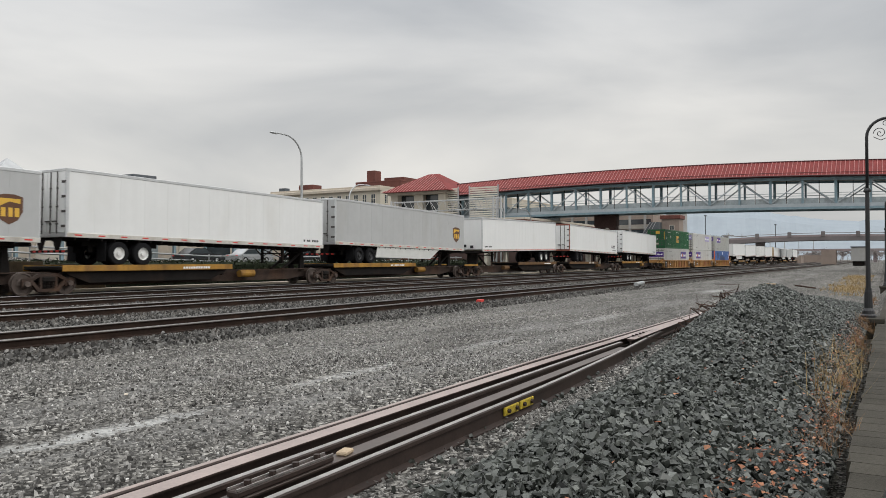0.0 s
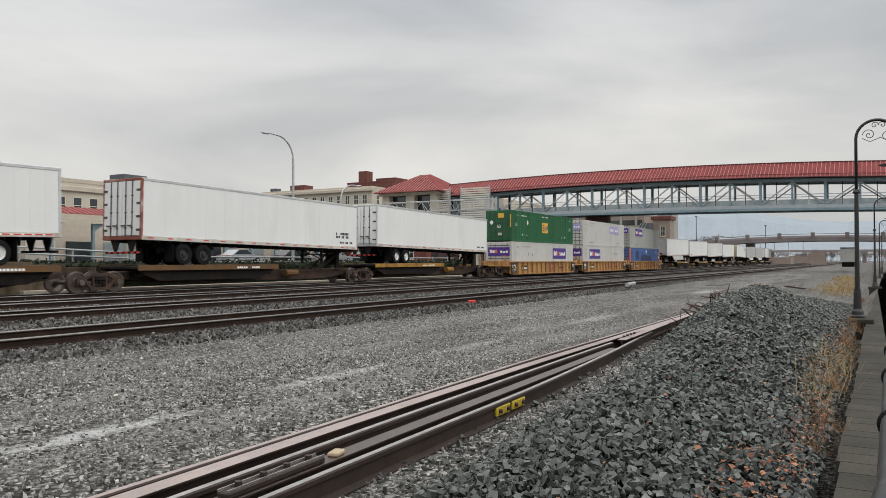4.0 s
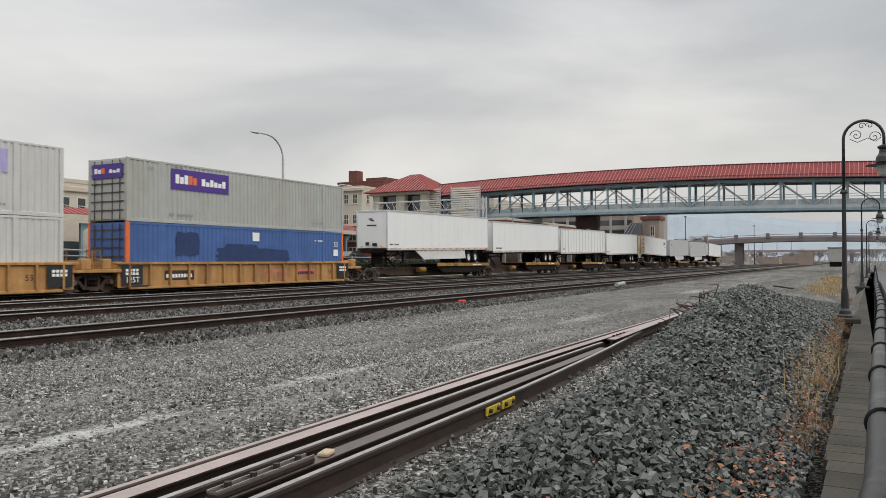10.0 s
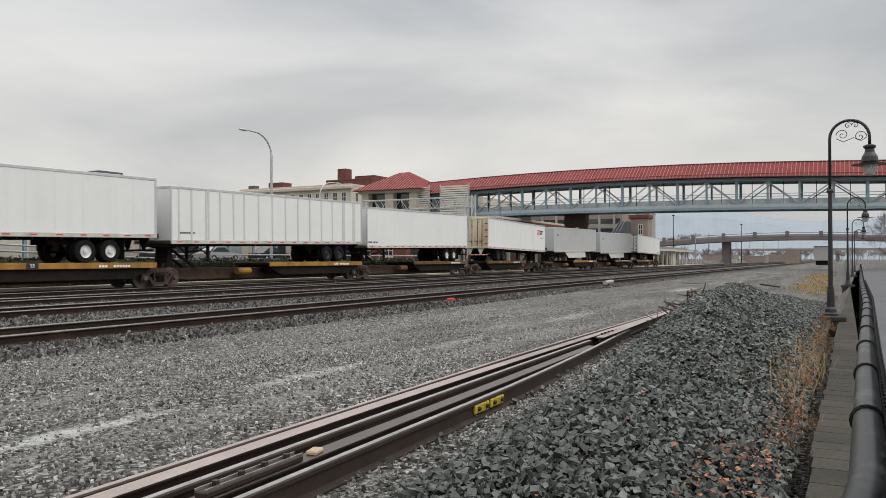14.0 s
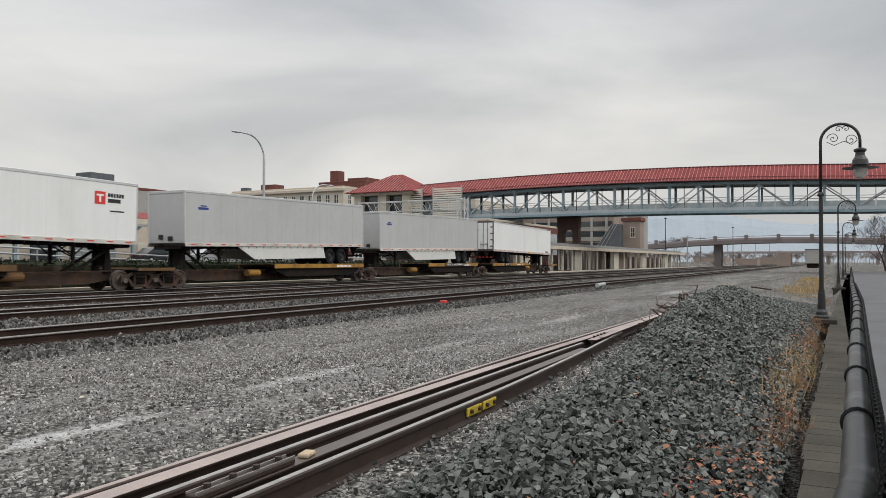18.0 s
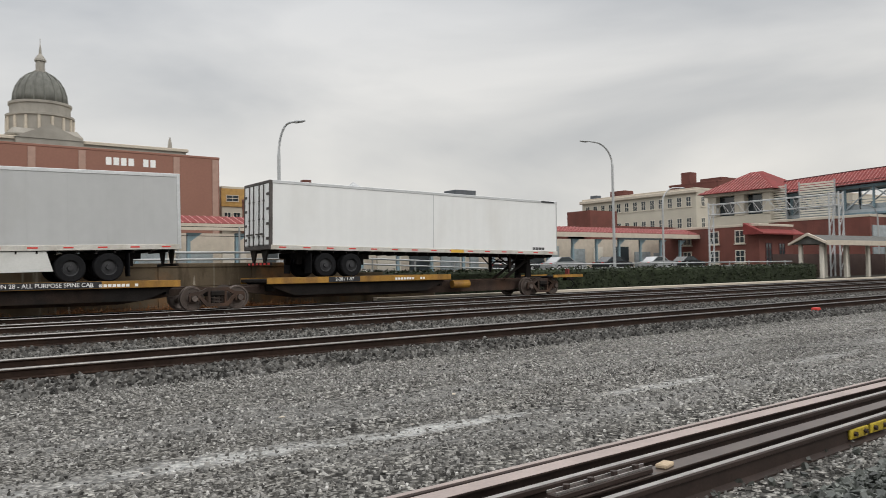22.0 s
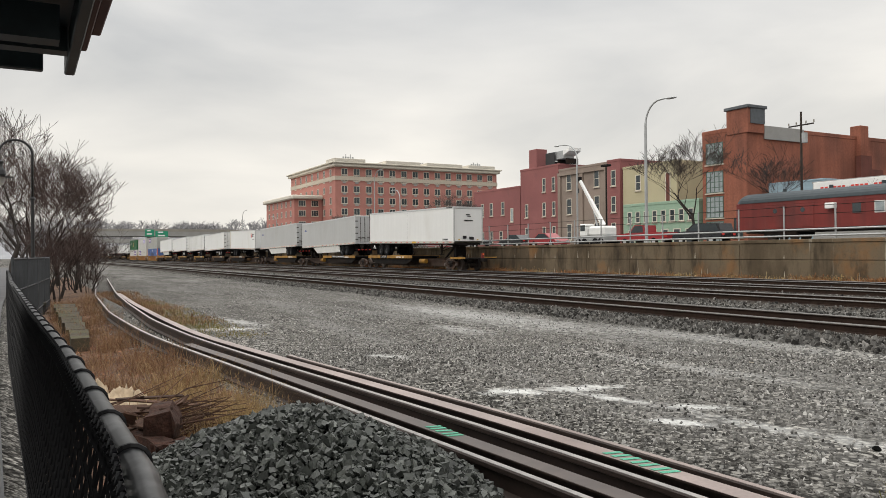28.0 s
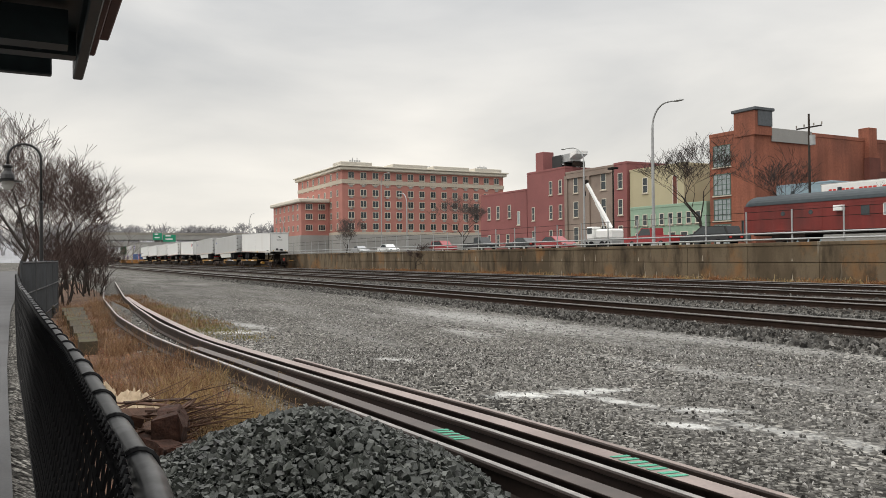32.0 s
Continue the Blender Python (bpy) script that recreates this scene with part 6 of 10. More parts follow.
part("roof_unit", box(131, 132.5, 116.6, 118.4, 16.6, 17.9), SLATE, white_b)
back_b = building("brick_tower_block", "red brick block with a tall stack behind the office", 150.0, 165.0, 98.0, 111.0, 2.0, 20.2, BRICK)
part("chimney", box(150.4, 153.0, 105.6, 108.0, 20.2, 23.2, c=0.05), BRICK, back_b)
part("penthouse", box(152, 160, 98.4, 104, 20.2, 21.4), BRICK, back_b)
garage = building("brick_parking_deck", "red brick parking deck with open levels", 100.0, 128.0, 92, 106, 1.4, 8.8, BRICK)
# flat dark strips stand for the shade inside the open levels
for z in (3.2, 6.0):
    part("open_level", box(101, 127, 91.85, 92.02, z, z + 1.3), GLASS, garage, "dark strip painted as an open level's shade")
part("stair_tower", box(100, 107, 90.5, 96, 1.4, 11.6), BRICK, garage)

# long red-roofed street canopy
canopy = thing("street_canopy", "long street canopy with a red ribbed metal roof on grey posts", "canopy")
part("roof_slab", Geo().prism([(58.2, 5.55), (60.4, 6.25), (62.6, 5.55), (62.6, 5.40), (58.2, 5.40)], "x", -1.0, 90.0), RED_ROOF, canopy)
rib = Geo().prism([(58.15, 5.58), (60.4, 6.30), (60.4, 6.25), (58.15, 5.53)], "x", -0.04, 0.04).mesh("roof_rib")
for i in range(150):
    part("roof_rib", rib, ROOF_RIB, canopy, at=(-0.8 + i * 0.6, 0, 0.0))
part("fascia", box(-1.0, 90.0, 58.05, 58.2, 4.98, 5.5), STONE_BAND, canopy, "pale fascia beam")
for i in range(24):
    part("post", box(0.2 + i * 3.85, 0.45 + i * 3.85, 58.6, 58.85, 1.0, 4.8), TEAL, canopy)
    part("post_bracket", Geo().prism([(0.3 + i * 3.85, 4.0), (1.4 + i * 3.85, 4.8), (0.3 + i * 3.85, 4.8)], "y", 58.65, 58.8), TEAL, canopy)
dome_light = Geo().lathe([(1.15 * math.cos(a), 0.95 * math.sin(a)) for a in (radians(d) for d in (0, 20, 40, 60, 78))], (15.6, 60.4, 6.15), 16)
dome_light.smooth = True
part("skylight", dome_light, material("teal_skylight_glass", (0.22, 0.33, 0.33), 0.3, vary=0.15), canopy, "round teal skylight")
part("back_wall", box(-1.0, 90.0, 66.4, 66.7, 1.0, 5.2), STONE_BAND, canopy, "pale storefront wall behind the canopy")
r5 = random.Random(5)
for i in range(22):
    x = 0.8 + i * 4.05
    part("storefront", box(x, x + r5.uniform(1.2, 3.4), 66.2, 66.42, 1.6, r5.uniform(3.3, 4.3)), (PALE_GLASS, PALE_GLASS, WINDOW_TRIM, GLASS)[i % 4], canopy)
phone = thing("information_kiosk", "dark kiosk with a round top and a yellow poster", "kiosk", (25.6, 50.0, 1.55))
part("cabinet", box(-0.35, 0.35, -0.3, 0.3, 0, 2.5, c=0.1), BLACK_METAL, phone)
part("poster", box(-0.25, 0.25, -0.32, -0.3, 0.6, 1.6), AMBER, phone)

# ---- covered pedestrian bridge, its pavilion and pier ----
BX = 97.0
PALE_STEEL = material("pale_blue_grey_steel", (0.36, 0.40, 0.42), 0.6, vary=0.1)
FARTHER = Matrix.Translation(EYE) @ Matrix.Scale(1.2, 4) @ Matrix.Translation(-EYE)      # the drawn bridge, enlarged away from the viewpoint
bridge = thing("pedestrian_bridge", "covered footbridge of teal steel trusses under a red roof", "footbridge", FARTHER)
YS = [53.6] + [51.56 - 6.72 * i for i in range(15)]


def sag(y):
    """Underside of the bottom chord: a slight camber."""
    return 7.38 - 0.0004 * (max(y, -6.0) - 30.0) ** 2


def eave(y):
    return 11.30 - 0.0009 * (max(y, -6.0) - 27.0) ** 2


def beam(x0, x1, a, b2, low, high):
    """A bar between y a and b2 whose foot and top follow the two curves."""
    return Geo().add([(x, y, z(y)) for y in (a, b2) for x, z in ((x0, low), (x1, low), (x1, high), (x0, high))],
                     [(0, 1, 2, 3), (7, 6, 5, 4), (0, 4, 5, 1), (1, 5, 6, 2), (2, 6, 7, 3), (3, 7, 4, 0)])


up_by = lambda f, d: (lambda y: f(y) + d)
BAYS = list(zip(YS, YS[1:]))
for side, bx in (("near", BX - 2.0), ("far", BX + 2.0)):
    for a, b2 in BAYS:
        part("bottom_chord", beam(bx - 0.18, bx + 0.18, a, b2, sag, up_by(sag, 0.28)), TEAL, bridge)
        part("sill_beam", beam(bx - 0.10, bx + 0.14, a, b2, up_by(sag, 0.28), up_by(sag, 0.66)), PALE_STEEL, bridge, "paler blue sill beam")
        part("top_chord", beam(bx - 0.16, bx + 0.16, a, b2, up_by(eave, -0.50), up_by(eave, -0.14)), TEAL, bridge)
        mid = (a + b2) / 2
        for y, w in ((a, 0.14), (mid, 0.11)):
            part("vertical", box(bx - w, bx + w, y - w, y + w, sag(y) + 0.66, eave(y) - 0.5), TEAL, bridge)
        for bot in (a, b2):
            part("diagonal", Geo().tube([(bx, bot, sag(bot) + 0.66), (bx, mid, eave(mid) - 0.55)], 0.095, 4), PALE_STEEL, bridge, "pale grey diagonal")
        if side == "near":
            n = 4
            for j in range(n):
                c, d = a + (b2 - a) * j / n, a + (b2 - a) * (j + 1) / n
                part("glass_panel", beam(bx + 0.22, bx + 0.25, c - 0.06, d + 0.06, up_by(sag, 0.66), up_by(sag, 1.28)), PALE_GLASS, bridge, "pale translucent side panel")
                part("mullion", box(bx + 0.2, bx + 0.28, c - 0.035, c + 0.035, sag(c) + 0.66, eave(c) - 0.5), DARK_STEEL if j % 2 else TEAL, bridge)
        part("railing_rail", Geo().tube([(bx + 0.25, a, sag(a) + 1.85), (bx + 0.25, b2, sag(b2) + 1.85)], 0.035, 5), PALE_STEEL, bridge)
for a, b2 in BAYS:
    part("deck", beam(BX - 1.8, BX + 1.8, a, b2, up_by(sag, 0.3), up_by(sag, 0.6)), GREY_WALL, bridge)
    part("ceiling_panel", beam(BX - 1.8, BX + 1.8, a, b2, up_by(eave, -0.3), up_by(eave, -0.22)), GREY_WALL, bridge)
    # red roof slopes of each bay with standing ribs
    for sx in (-1, 1):
        e, r = BX + sx * 2.8, BX
        za, zb = eave(a), eave(b2)
        g = Geo().add([(e, a, za), (r, a, za + 1.85), (r, b2, zb + 1.85), (e, b2, zb), (e, a, za - 0.14), (r, a, za + 1.7), (r, b2, zb + 1.7), (e, b2, zb - 0.14)],
                      [(0, 1, 2, 3), (7, 6, 5, 4), (0, 3, 7, 4)])
        part("roof_panel", g, RED_ROOF, bridge)
        if sx < 0:
            n = max(4, int((a - b2) / 0.42))
            for j in range(n):
                y = a + (b2 - a) * j / n
                z = eave(y)
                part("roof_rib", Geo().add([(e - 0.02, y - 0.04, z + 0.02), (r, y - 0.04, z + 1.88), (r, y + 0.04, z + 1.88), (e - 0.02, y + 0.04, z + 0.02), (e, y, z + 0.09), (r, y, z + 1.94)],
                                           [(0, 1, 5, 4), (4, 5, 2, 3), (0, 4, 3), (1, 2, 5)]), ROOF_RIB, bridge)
            part("snow_guard", Geo().tube([(e + 0.35, a, za + 0.33), (e + 0.35, b2, zb + 0.33)], 0.035, 4), SHELTER_RED, bridge)
    part("ridge_cap", Geo().tube([(BX, a, eave(a) + 1.9), (BX, b2, eave(b2) + 1.9)], 0.08, 5), SHELTER_RED, bridge)
    part("gutter", Geo().tube([(BX - 2.85, a, eave(a) - 0.06), (BX - 2.85, b2, eave(b2) - 0.06)], 0.08, 6), SHELTER_RED, bridge)
pav = thing("bridge_pavilion", "stair and lift pavilion with a red hipped roof and cream walls", "pavilion", FARTHER @ Matrix.Translation((0, -1.0, 0)))
part("outer_wall", box(92.4, 101.6, 54.0, 63.0, 1.2, 8.2), CREAM_WALL, pav)
for a, b2 in ((54.0, 55.0), (57.6, 59.0), (61.8, 63.0)):
    part("corner_pier", box(92.3, 93.3, a, b2, 8.2, 11.0), CREAM_WALL, pav)
part("upper_wall", box(93.4, 101.6, 54.3, 62.7, 8.2, 11.0), GLASS, pav, "dark glazed upper storey")
part("eave_beam", box(92.0, 102.0, 53.6, 63.4, 10.9, 11.35), CREAM_WALL, pav)
part("hip_roof", Geo().add([(91.3, 52.9, 11.3), (102.7, 52.9, 11.3), (102.7, 64.1, 11.3), (91.3, 64.1, 11.3), (97, 57.6, 14.3), (97, 59.4, 14.3)], [(0, 1, 4), (1, 2, 5, 4), (2, 3, 5), (3, 0, 4, 5), (3, 2, 1, 0)]), RED_ROOF, pav, "red hipped metal roof")
for i in range(22):
    y = 53.2 + i * 0.5
    t = 1 - abs(y - 58.5) / 5.6
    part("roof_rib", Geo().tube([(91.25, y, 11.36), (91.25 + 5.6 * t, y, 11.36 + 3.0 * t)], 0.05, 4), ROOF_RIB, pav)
for y0, hw in ((47.35, 2.2), (52.75, 1.45)):
    lv = thing("louvre_panel", "white slatted louvre screen on the bridge", "louvre screen", FARTHER @ Matrix.Translation((93.2, y0, 7.2)), group="louvre screens")
    for i in range(15):
        part("slat", box(-0.06, 0.06, -hw, hw, i * 0.30, i * 0.30 + 0.2), WINDOW_TRIM, lv)
    for dy in (-hw, hw):
        part("frame_post", box(-0.1, 0.1, dy - 0.06, dy + 0.06, -6.0, 4.6), GALV, lv)
gate = thing("sign_gantry", "pale lattice sign gantry across the street", "gantry", (79.4, 0, 0))
GANTRY = material("dull_galvanised_lattice", (0.46, 0.47, 0.47), 0.6, vary=0.12)
for z in (7.5, 8.7):
    for x in (-0.45, 0.45):
        part("boom_chord", Geo().cyl((x, 38.0, z), (x, 53.0, z), 0.05, n=6), GANTRY, gate)
for i in range(16):
    y = 38.0 + i * 0.94
    part("boom_diagonal", Geo().cyl((-0.45, y, 7.5 if i % 2 else 8.7), (-0.45, y + 0.94, 8.7 if i % 2 else 7.5), 0.032, n=5), GANTRY, gate)
    part("boom_strut", Geo().cyl((-0.45, y, 8.7), (0.45, y, 7.5), 0.028, n=5), GANTRY, gate)
for y in (37.9, 38.9, 53.0):
    for x in (-0.45, 0.45):
        part("leg", Geo().cyl((x, y, 0.0), (x, y, 8.9), 0.09, n=8), GANTRY, gate)
    for i in range(5):
        part("leg_brace", Geo().cyl((-0.45, y, 0.6 + i * 1.5), (0.45, y, 2.1 + i * 1.5), 0.035, n=5), GANTRY, gate)
stn = building("station_building", "low red brick station building with arched doorway", 84.5, 92.2, 50.0, 64.0, 1.2, 6.2, BRICK, STONE_BAND, 0.3)
windows(stn, "S", 50.0, [86.5, 89.5], [1.6], 1.4, 2.6, bv=1, bh=2, trim=SHELTER_RED)
part("red_eave", Geo().prism([(48.9, 5.3), (51.5, 6.6), (51.5, 5.2), (48.9, 5.15)], "x", 83.6, 93.0), RED_ROOF, stn, "red metal eave roof")
windows(stn, "W", 84.5, [52.5, 56, 60], [1.8, 4.2], 1.3, 1.6, bv=1, bh=1)
pier = thing("bridge_pier", "red brick bridge pier with an arched opening", "bridge pier", FARTHER @ Matrix.Translation((98.0, 31.6, 0.05)))
for dy in (-1.05, 1.05):
    part("leg", box(-0.6, 0.6, dy - 0.4, dy + 0.4, 0, 5.2), DARK_BRICK, pier)
part("head", box(-0.65, 0.65, -1.5, 1.5, 5.9, 7.36, c=0.03), DARK_BRICK, pier)
o = [(-1.4, 5.2), (-1.4, 5.9), (1.4, 5.9), (1.4, 5.2), (0.65, 5.2)] + [(0.65 * math.cos(a), 5.2 + math.sin(a) * 0.55) for a in (math.pi * i / 8 for i in range(1, 8))] + [(-0.65, 5.2)]
part("arch", Geo().prism(o, "x", -0.58, 0.58), DARK_BRICK, pier)

# station platform with its long canopy
plat = tagged(part("platform", box(20.0, 205, 32.7, 40.5, -0.2, 0.22, c=0.02), KERB), "low concrete station platform edged in pale stone", "platform", kind="structure")
edge = tagged(part("platform_edge", box(20.0, 205, 32.15, 32.69, -0.2, 0.24, c=0.02), STONE_BAND), "pale concrete platform edge strip", "platform edge", kind="structure")
CX0 = 67.2
shed = thing("platform_canopy", "long weathered platform canopy on cream posts", "platform canopy", (0, 0, 0.22))
part("roof", Geo().prism([(33.4, 3.25), (35.0, 3.95), (36.6, 3.25), (36.6, 3.1), (33.4, 3.1)], "x", CX0, 196.0), material("grey_tar_roof", (0.10, 0.10, 0.092), 0.85, vary=0.25), shed)
part("fascia", box(CX0 - 0.2, 196.2, 33.28, 33.4, 2.95, 3.4), STONE_BAND, shed, "pale fascia board")
part("gable_trim", Geo().prism([(33.2, 3.2), (35.0, 4.1), (36.8, 3.2), (36.8, 3.0), (35.0, 3.85), (33.2, 3.0)], "x", CX0 - 0.3, CX0), STONE_BAND, shed)
for i in range(int((196 - CX0) / 4.38)):
    for y in (34.0, 35.9):
        part("post", box(CX0 + 0.4 + i * 4.38, CX0 + 0.7 + i * 4.38, y, y + 0.3, 0, 3.15, c=0.03), WINDOW_TRIM, shed)
for i in range(3, 27):
    if i % 5 == 4:
        part("infill_wall", box(69.2 + i * 4.38, 72.4 + i * 4.38, 34.1, 34.4, 0, 3.1), CREAM_WALL, shed)
# fence raised and dark so its colour gives the shade under the canopy
part("rear_fence", box(CX0 + 1, 195, 39.0, 39.15, 0, 2.3), DARK_BRICK, shed, "dark brown rear fence, raised for shade")
part("waiting_room", box(128, 146, 35.5, 38.9, 0, 3.1), TAN_GREY, shed)
stair = thing("stair_tower", "grey concrete stair tower with a slanted glazed stair", "stair tower", (0, 0, 0.0))
part("shaft", box(166, 170, 37.7, 41.4, 0, 10.3), TAN_GREY, stair)
part("cap", box(165.7, 170.3, 37.4, 41.7, 10.3, 11.1, c=0.05), BRICK, stair)
part("slanted_stair", Geo().prism([(46.8, 4.3), (43.2, 9.6), (41.4, 9.6), (41.4, 4.3)], "x", 163.6, 166.0), SLATE, stair, "slanted dark glazed stair")
for k in range(3):
    part("stair_mullion", Geo().tube([(163.55, 46.6 - k * 0.9, 4.6), (163.55, 43.2 - k * 0.6, 9.6)], 0.08, 4), GALV, stair)
windows(stair, "W", 166.0, [39.2], [6.8], 1.0, 2.2)
back1 = building("long_office_block", "low tan office block behind the footbridge", 160.0, 205.0, 74, 96, 2.0, 15.6, CREAM_WALL, STONE_BAND)
for z in (4.5, 8.2, 11.9):
    part("window_band", box(159.9, 204, 73.88, 74.05, z, z + 1.7), GLASS, back1, "dark ribbon window")
    part("window_band", box(159.88, 160.05, 75, 95, z, z + 1.7), GLASS, back1)
back2 = building("brick_station_wing", "two-storey brick station wing behind the platform", 104.0, 138.0, 46, 60, 1.0, 7.6, BRICK, STONE_BAND)
for z in (2.0, 4.9):
    part("glazed_gallery", box(104.5, 137.5, 45.85, 46.03, z, z + 1.6), PALE_GLASS, back2, "glazed gallery")
park = building("parking_structure", "long banded concrete parking structure behind the station", 190.0, 203.0, 49.5, 80.0, 0.0, 12.8, TAN_GREY, STONE, 0.5)
# each open level is a dark strip, its inner shade painted on
for z in (2.2, 5.0, 7.8, 10.4):
    part("open_level", box(189.85, 190.02, 50.0, 79.5, z, z + 1.3), GLASS, park, "dark strip painted as an open level's shade")
    part("spandrel", box(189.7, 190.0, 49.5, 80.0, z - 1.1, z - 0.05, c=0.03), STONE, park, "grey concrete spandrel")
for y in spaced(49.5, 80.0, 8):
    part("column", box(189.6, 189.9, y - 0.3, y + 0.3, 0, 12.8), GREY_WALL, park)
tower2 = building("tall_pale_block", "tall pale apartment block far behind the station", 205.0, 212.0, 46.0, 50, 2.0, 13.6, GREY_WALL)
windows(tower2, "W", 205.0, spaced(46.3, 49.7, 2), [4 + 3.0 * i for i in range(3)], 1.2, 1.5, sill=False)

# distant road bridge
# haze over distance is painted into both overpass colours
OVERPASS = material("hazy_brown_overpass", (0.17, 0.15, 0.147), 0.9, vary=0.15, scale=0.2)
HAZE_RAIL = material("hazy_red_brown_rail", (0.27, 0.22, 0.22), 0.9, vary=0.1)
road_b = thing("road_overpass", "long grey-brown concrete road overpass on slim piers", "overpass")


def crown(y):
    return 7.45 - 0.0010 * (y - 15.0) ** 2


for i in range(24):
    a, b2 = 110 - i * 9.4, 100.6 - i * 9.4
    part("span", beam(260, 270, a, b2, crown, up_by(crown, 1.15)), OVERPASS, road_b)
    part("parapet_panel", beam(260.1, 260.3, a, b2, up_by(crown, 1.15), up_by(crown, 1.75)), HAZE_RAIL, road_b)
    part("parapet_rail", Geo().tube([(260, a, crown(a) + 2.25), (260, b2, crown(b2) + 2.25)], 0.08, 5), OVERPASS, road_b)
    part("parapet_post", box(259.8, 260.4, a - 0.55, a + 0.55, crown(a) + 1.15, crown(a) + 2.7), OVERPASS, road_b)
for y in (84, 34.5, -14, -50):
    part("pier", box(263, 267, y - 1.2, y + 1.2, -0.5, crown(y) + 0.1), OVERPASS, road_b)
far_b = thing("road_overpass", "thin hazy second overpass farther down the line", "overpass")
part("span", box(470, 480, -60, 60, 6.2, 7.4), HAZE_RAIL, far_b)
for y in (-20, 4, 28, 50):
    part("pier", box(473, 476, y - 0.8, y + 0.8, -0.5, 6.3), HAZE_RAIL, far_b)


# ---- street level: fence on the wall, lamps, vehicles, coach, trees ----
rail_fence = thing("street_fence", "galvanised guard rail and posts on top of the retaining wall", "fence", (0, 32.75, 2.03))
post_mesh = Geo().cyl((0, 0, 0), (0, 0, 1.62), 0.042, n=8).mesh("post")
low_post = Geo().cyl((0, 0, -0.9), (0, 0, 0.62), 0.042, n=8).mesh("post")
for i in range(62):
    part("post", post_mesh, GALV, rail_fence, at=(-150.0 + i * 2.72, 0, 0))
for i in range(17):
    part("post", low_post, GALV, rail_fence, at=(18.4 + i * 2.72, 1.6, -0.25 - 0.5 * smooth_step(16, 32, 18.4 + i * 2.72)))
for z in (0.16, 0.46):
    part("guard_rail", Geo().cyl((-150, -0.06, z), (17, -0.06, z), 0.045, n=8), GALV, rail_fence)
    part("guard_rail", Geo().tube([(17, -0.06, z), (19, 1.6, z - 0.2), (32, 1.6, z - 0.7), (63, 1.6, z - 0.7)], 0.045, 8), GALV, rail_fence)
for z in (1.58, 1.18):
    part("top_wire", Geo().cyl((-150, 0, z), (16, 0, z), 0.014, n=5), DARK_STEEL, rail_fence)
part("fence_wire", Geo().cyl((-150, -0.1, -0.85), (16, -0.1, -0.85), 0.012, n=5), DARK_STEEL, rail_fence)


def street_lamp(x, y, z0, top, dx, dy, label="galvanised street lamp with a curved arm"):
    root = thing("street_lamp", label, "street lamp", (x, y, z0), group="street lamps")
    h = top - z0
    L = math.hypot(dx, dy)
    r = min(1.6, h * 0.22)
    pts = [(0, 0, 0), (0, 0, h - r)]
    for i in range(1, 8):
        a = math.pi / 2 * i / 7
        k = (1 - math.cos(a)) * 0.72
        pts.append((dx * k, dy * k, h - r + r * math.sin(a)))
    pts.append((dx, dy, h + 0.02))
    part("pole", Geo().tube(pts, [0.11, 0.085] + [0.06] * 7 + [0.045], 8), GALV, root)
    part("base_flange", Geo().cyl((0, 0, -0.05), (0, 0, 0.3), 0.2, 0.16, 10), GALV, root)
    ux, uy = dx / L, dy / L
    head_g = Geo()
    n = 8
    prof = [(-0.05, 0.06, 0.05), (0.15, 0.13, 0.09), (0.45, 0.15, 0.08), (0.65, 0.08, 0.03)]
    vs = []
    for u, w, hh in prof:
        for j in range(n):
            a = 2 * math.pi * j / n
            vs.append((dx + ux * u - uy * w * math.cos(a), dy + uy * u + ux * w * math.cos(a), h + hh * math.sin(a)))
    fs = [(i * n + j, i * n + (j + 1) % n, (i + 1) * n + (j + 1) % n, (i + 1) * n + j) for i in range(3) for j in range(n)] + [tuple(range(n)), tuple(3 * n + j for j in range(n))]
    part("lamp_head", head_g.add(vs, fs), GALV, root, "grey cobra lamp head")
    return root


street_lamp(42.19, 36, 1.3, 10.35, -2.2, 0.3)
street_lamp(16.65, 36, 1.9, 9.15, 0.45, -0.9)
street_lamp(1.0, 36, 2.0, 10.9, -0.15, -1.6)
street_lamp(-37.77, 36, 2.0, 11.4, 1.45, 0.5)
street_lamp(-12.2, 36, 2.0, 9.6, 0.4, -1.4)
street_lamp(on_line(51.3, 52), 52, 2.0, 13.2, -2.6, -0.4)
street_lamp(on_line(64.5, 46), 46, 2.0, 10.5, -2.2, 0)
street_lamp(on_line(66.4, 52), 52, 2.0, 15.5, 2.8, 0)
street_lamp(on_line(-53.0, 46), 46, 1.25, 9.2, 2.4, -0.3)
street_lamp(on_line(-66.6, 42), 42, 0.2, 8.4, -2.6, 0.2)
street_lamp(on_line(76.0, 50), 50, 2.0, 13.0, 4.0, 0)
street_lamp(on_line(73.6, 60), 60, 2.0, 12.0, -4.0, 0)
for az, y, top in ((49.2, 58, 9.2), (-83.55, 30.5, 12.8), (-79.0, 44, 14.0)):
    root = thing("light_pole", "slim dark pole with a small square head", "light pole", (on_line(az, y), y, 2.0 if az > 0 else 0.0))
    part("pole", Geo().cyl((0, 0, 0), (0, 0, top), 0.12, 0.08, 8), DARK_STEEL, root)
    part("head", box(-0.6, 0.6, -0.3, 0.3, top, top + 0.22, c=0.04), DARK_STEEL, root)
up = thing("utility_pole", "wooden utility pole with a cross arm and insulators", "utility pole", (on_line(36.1, 63), 63, 2.0))
part("pole", Geo().cyl((0, 0, 0), (0, 0, 12.3), 0.13, 0.09, 8), TIE_WOOD, up)
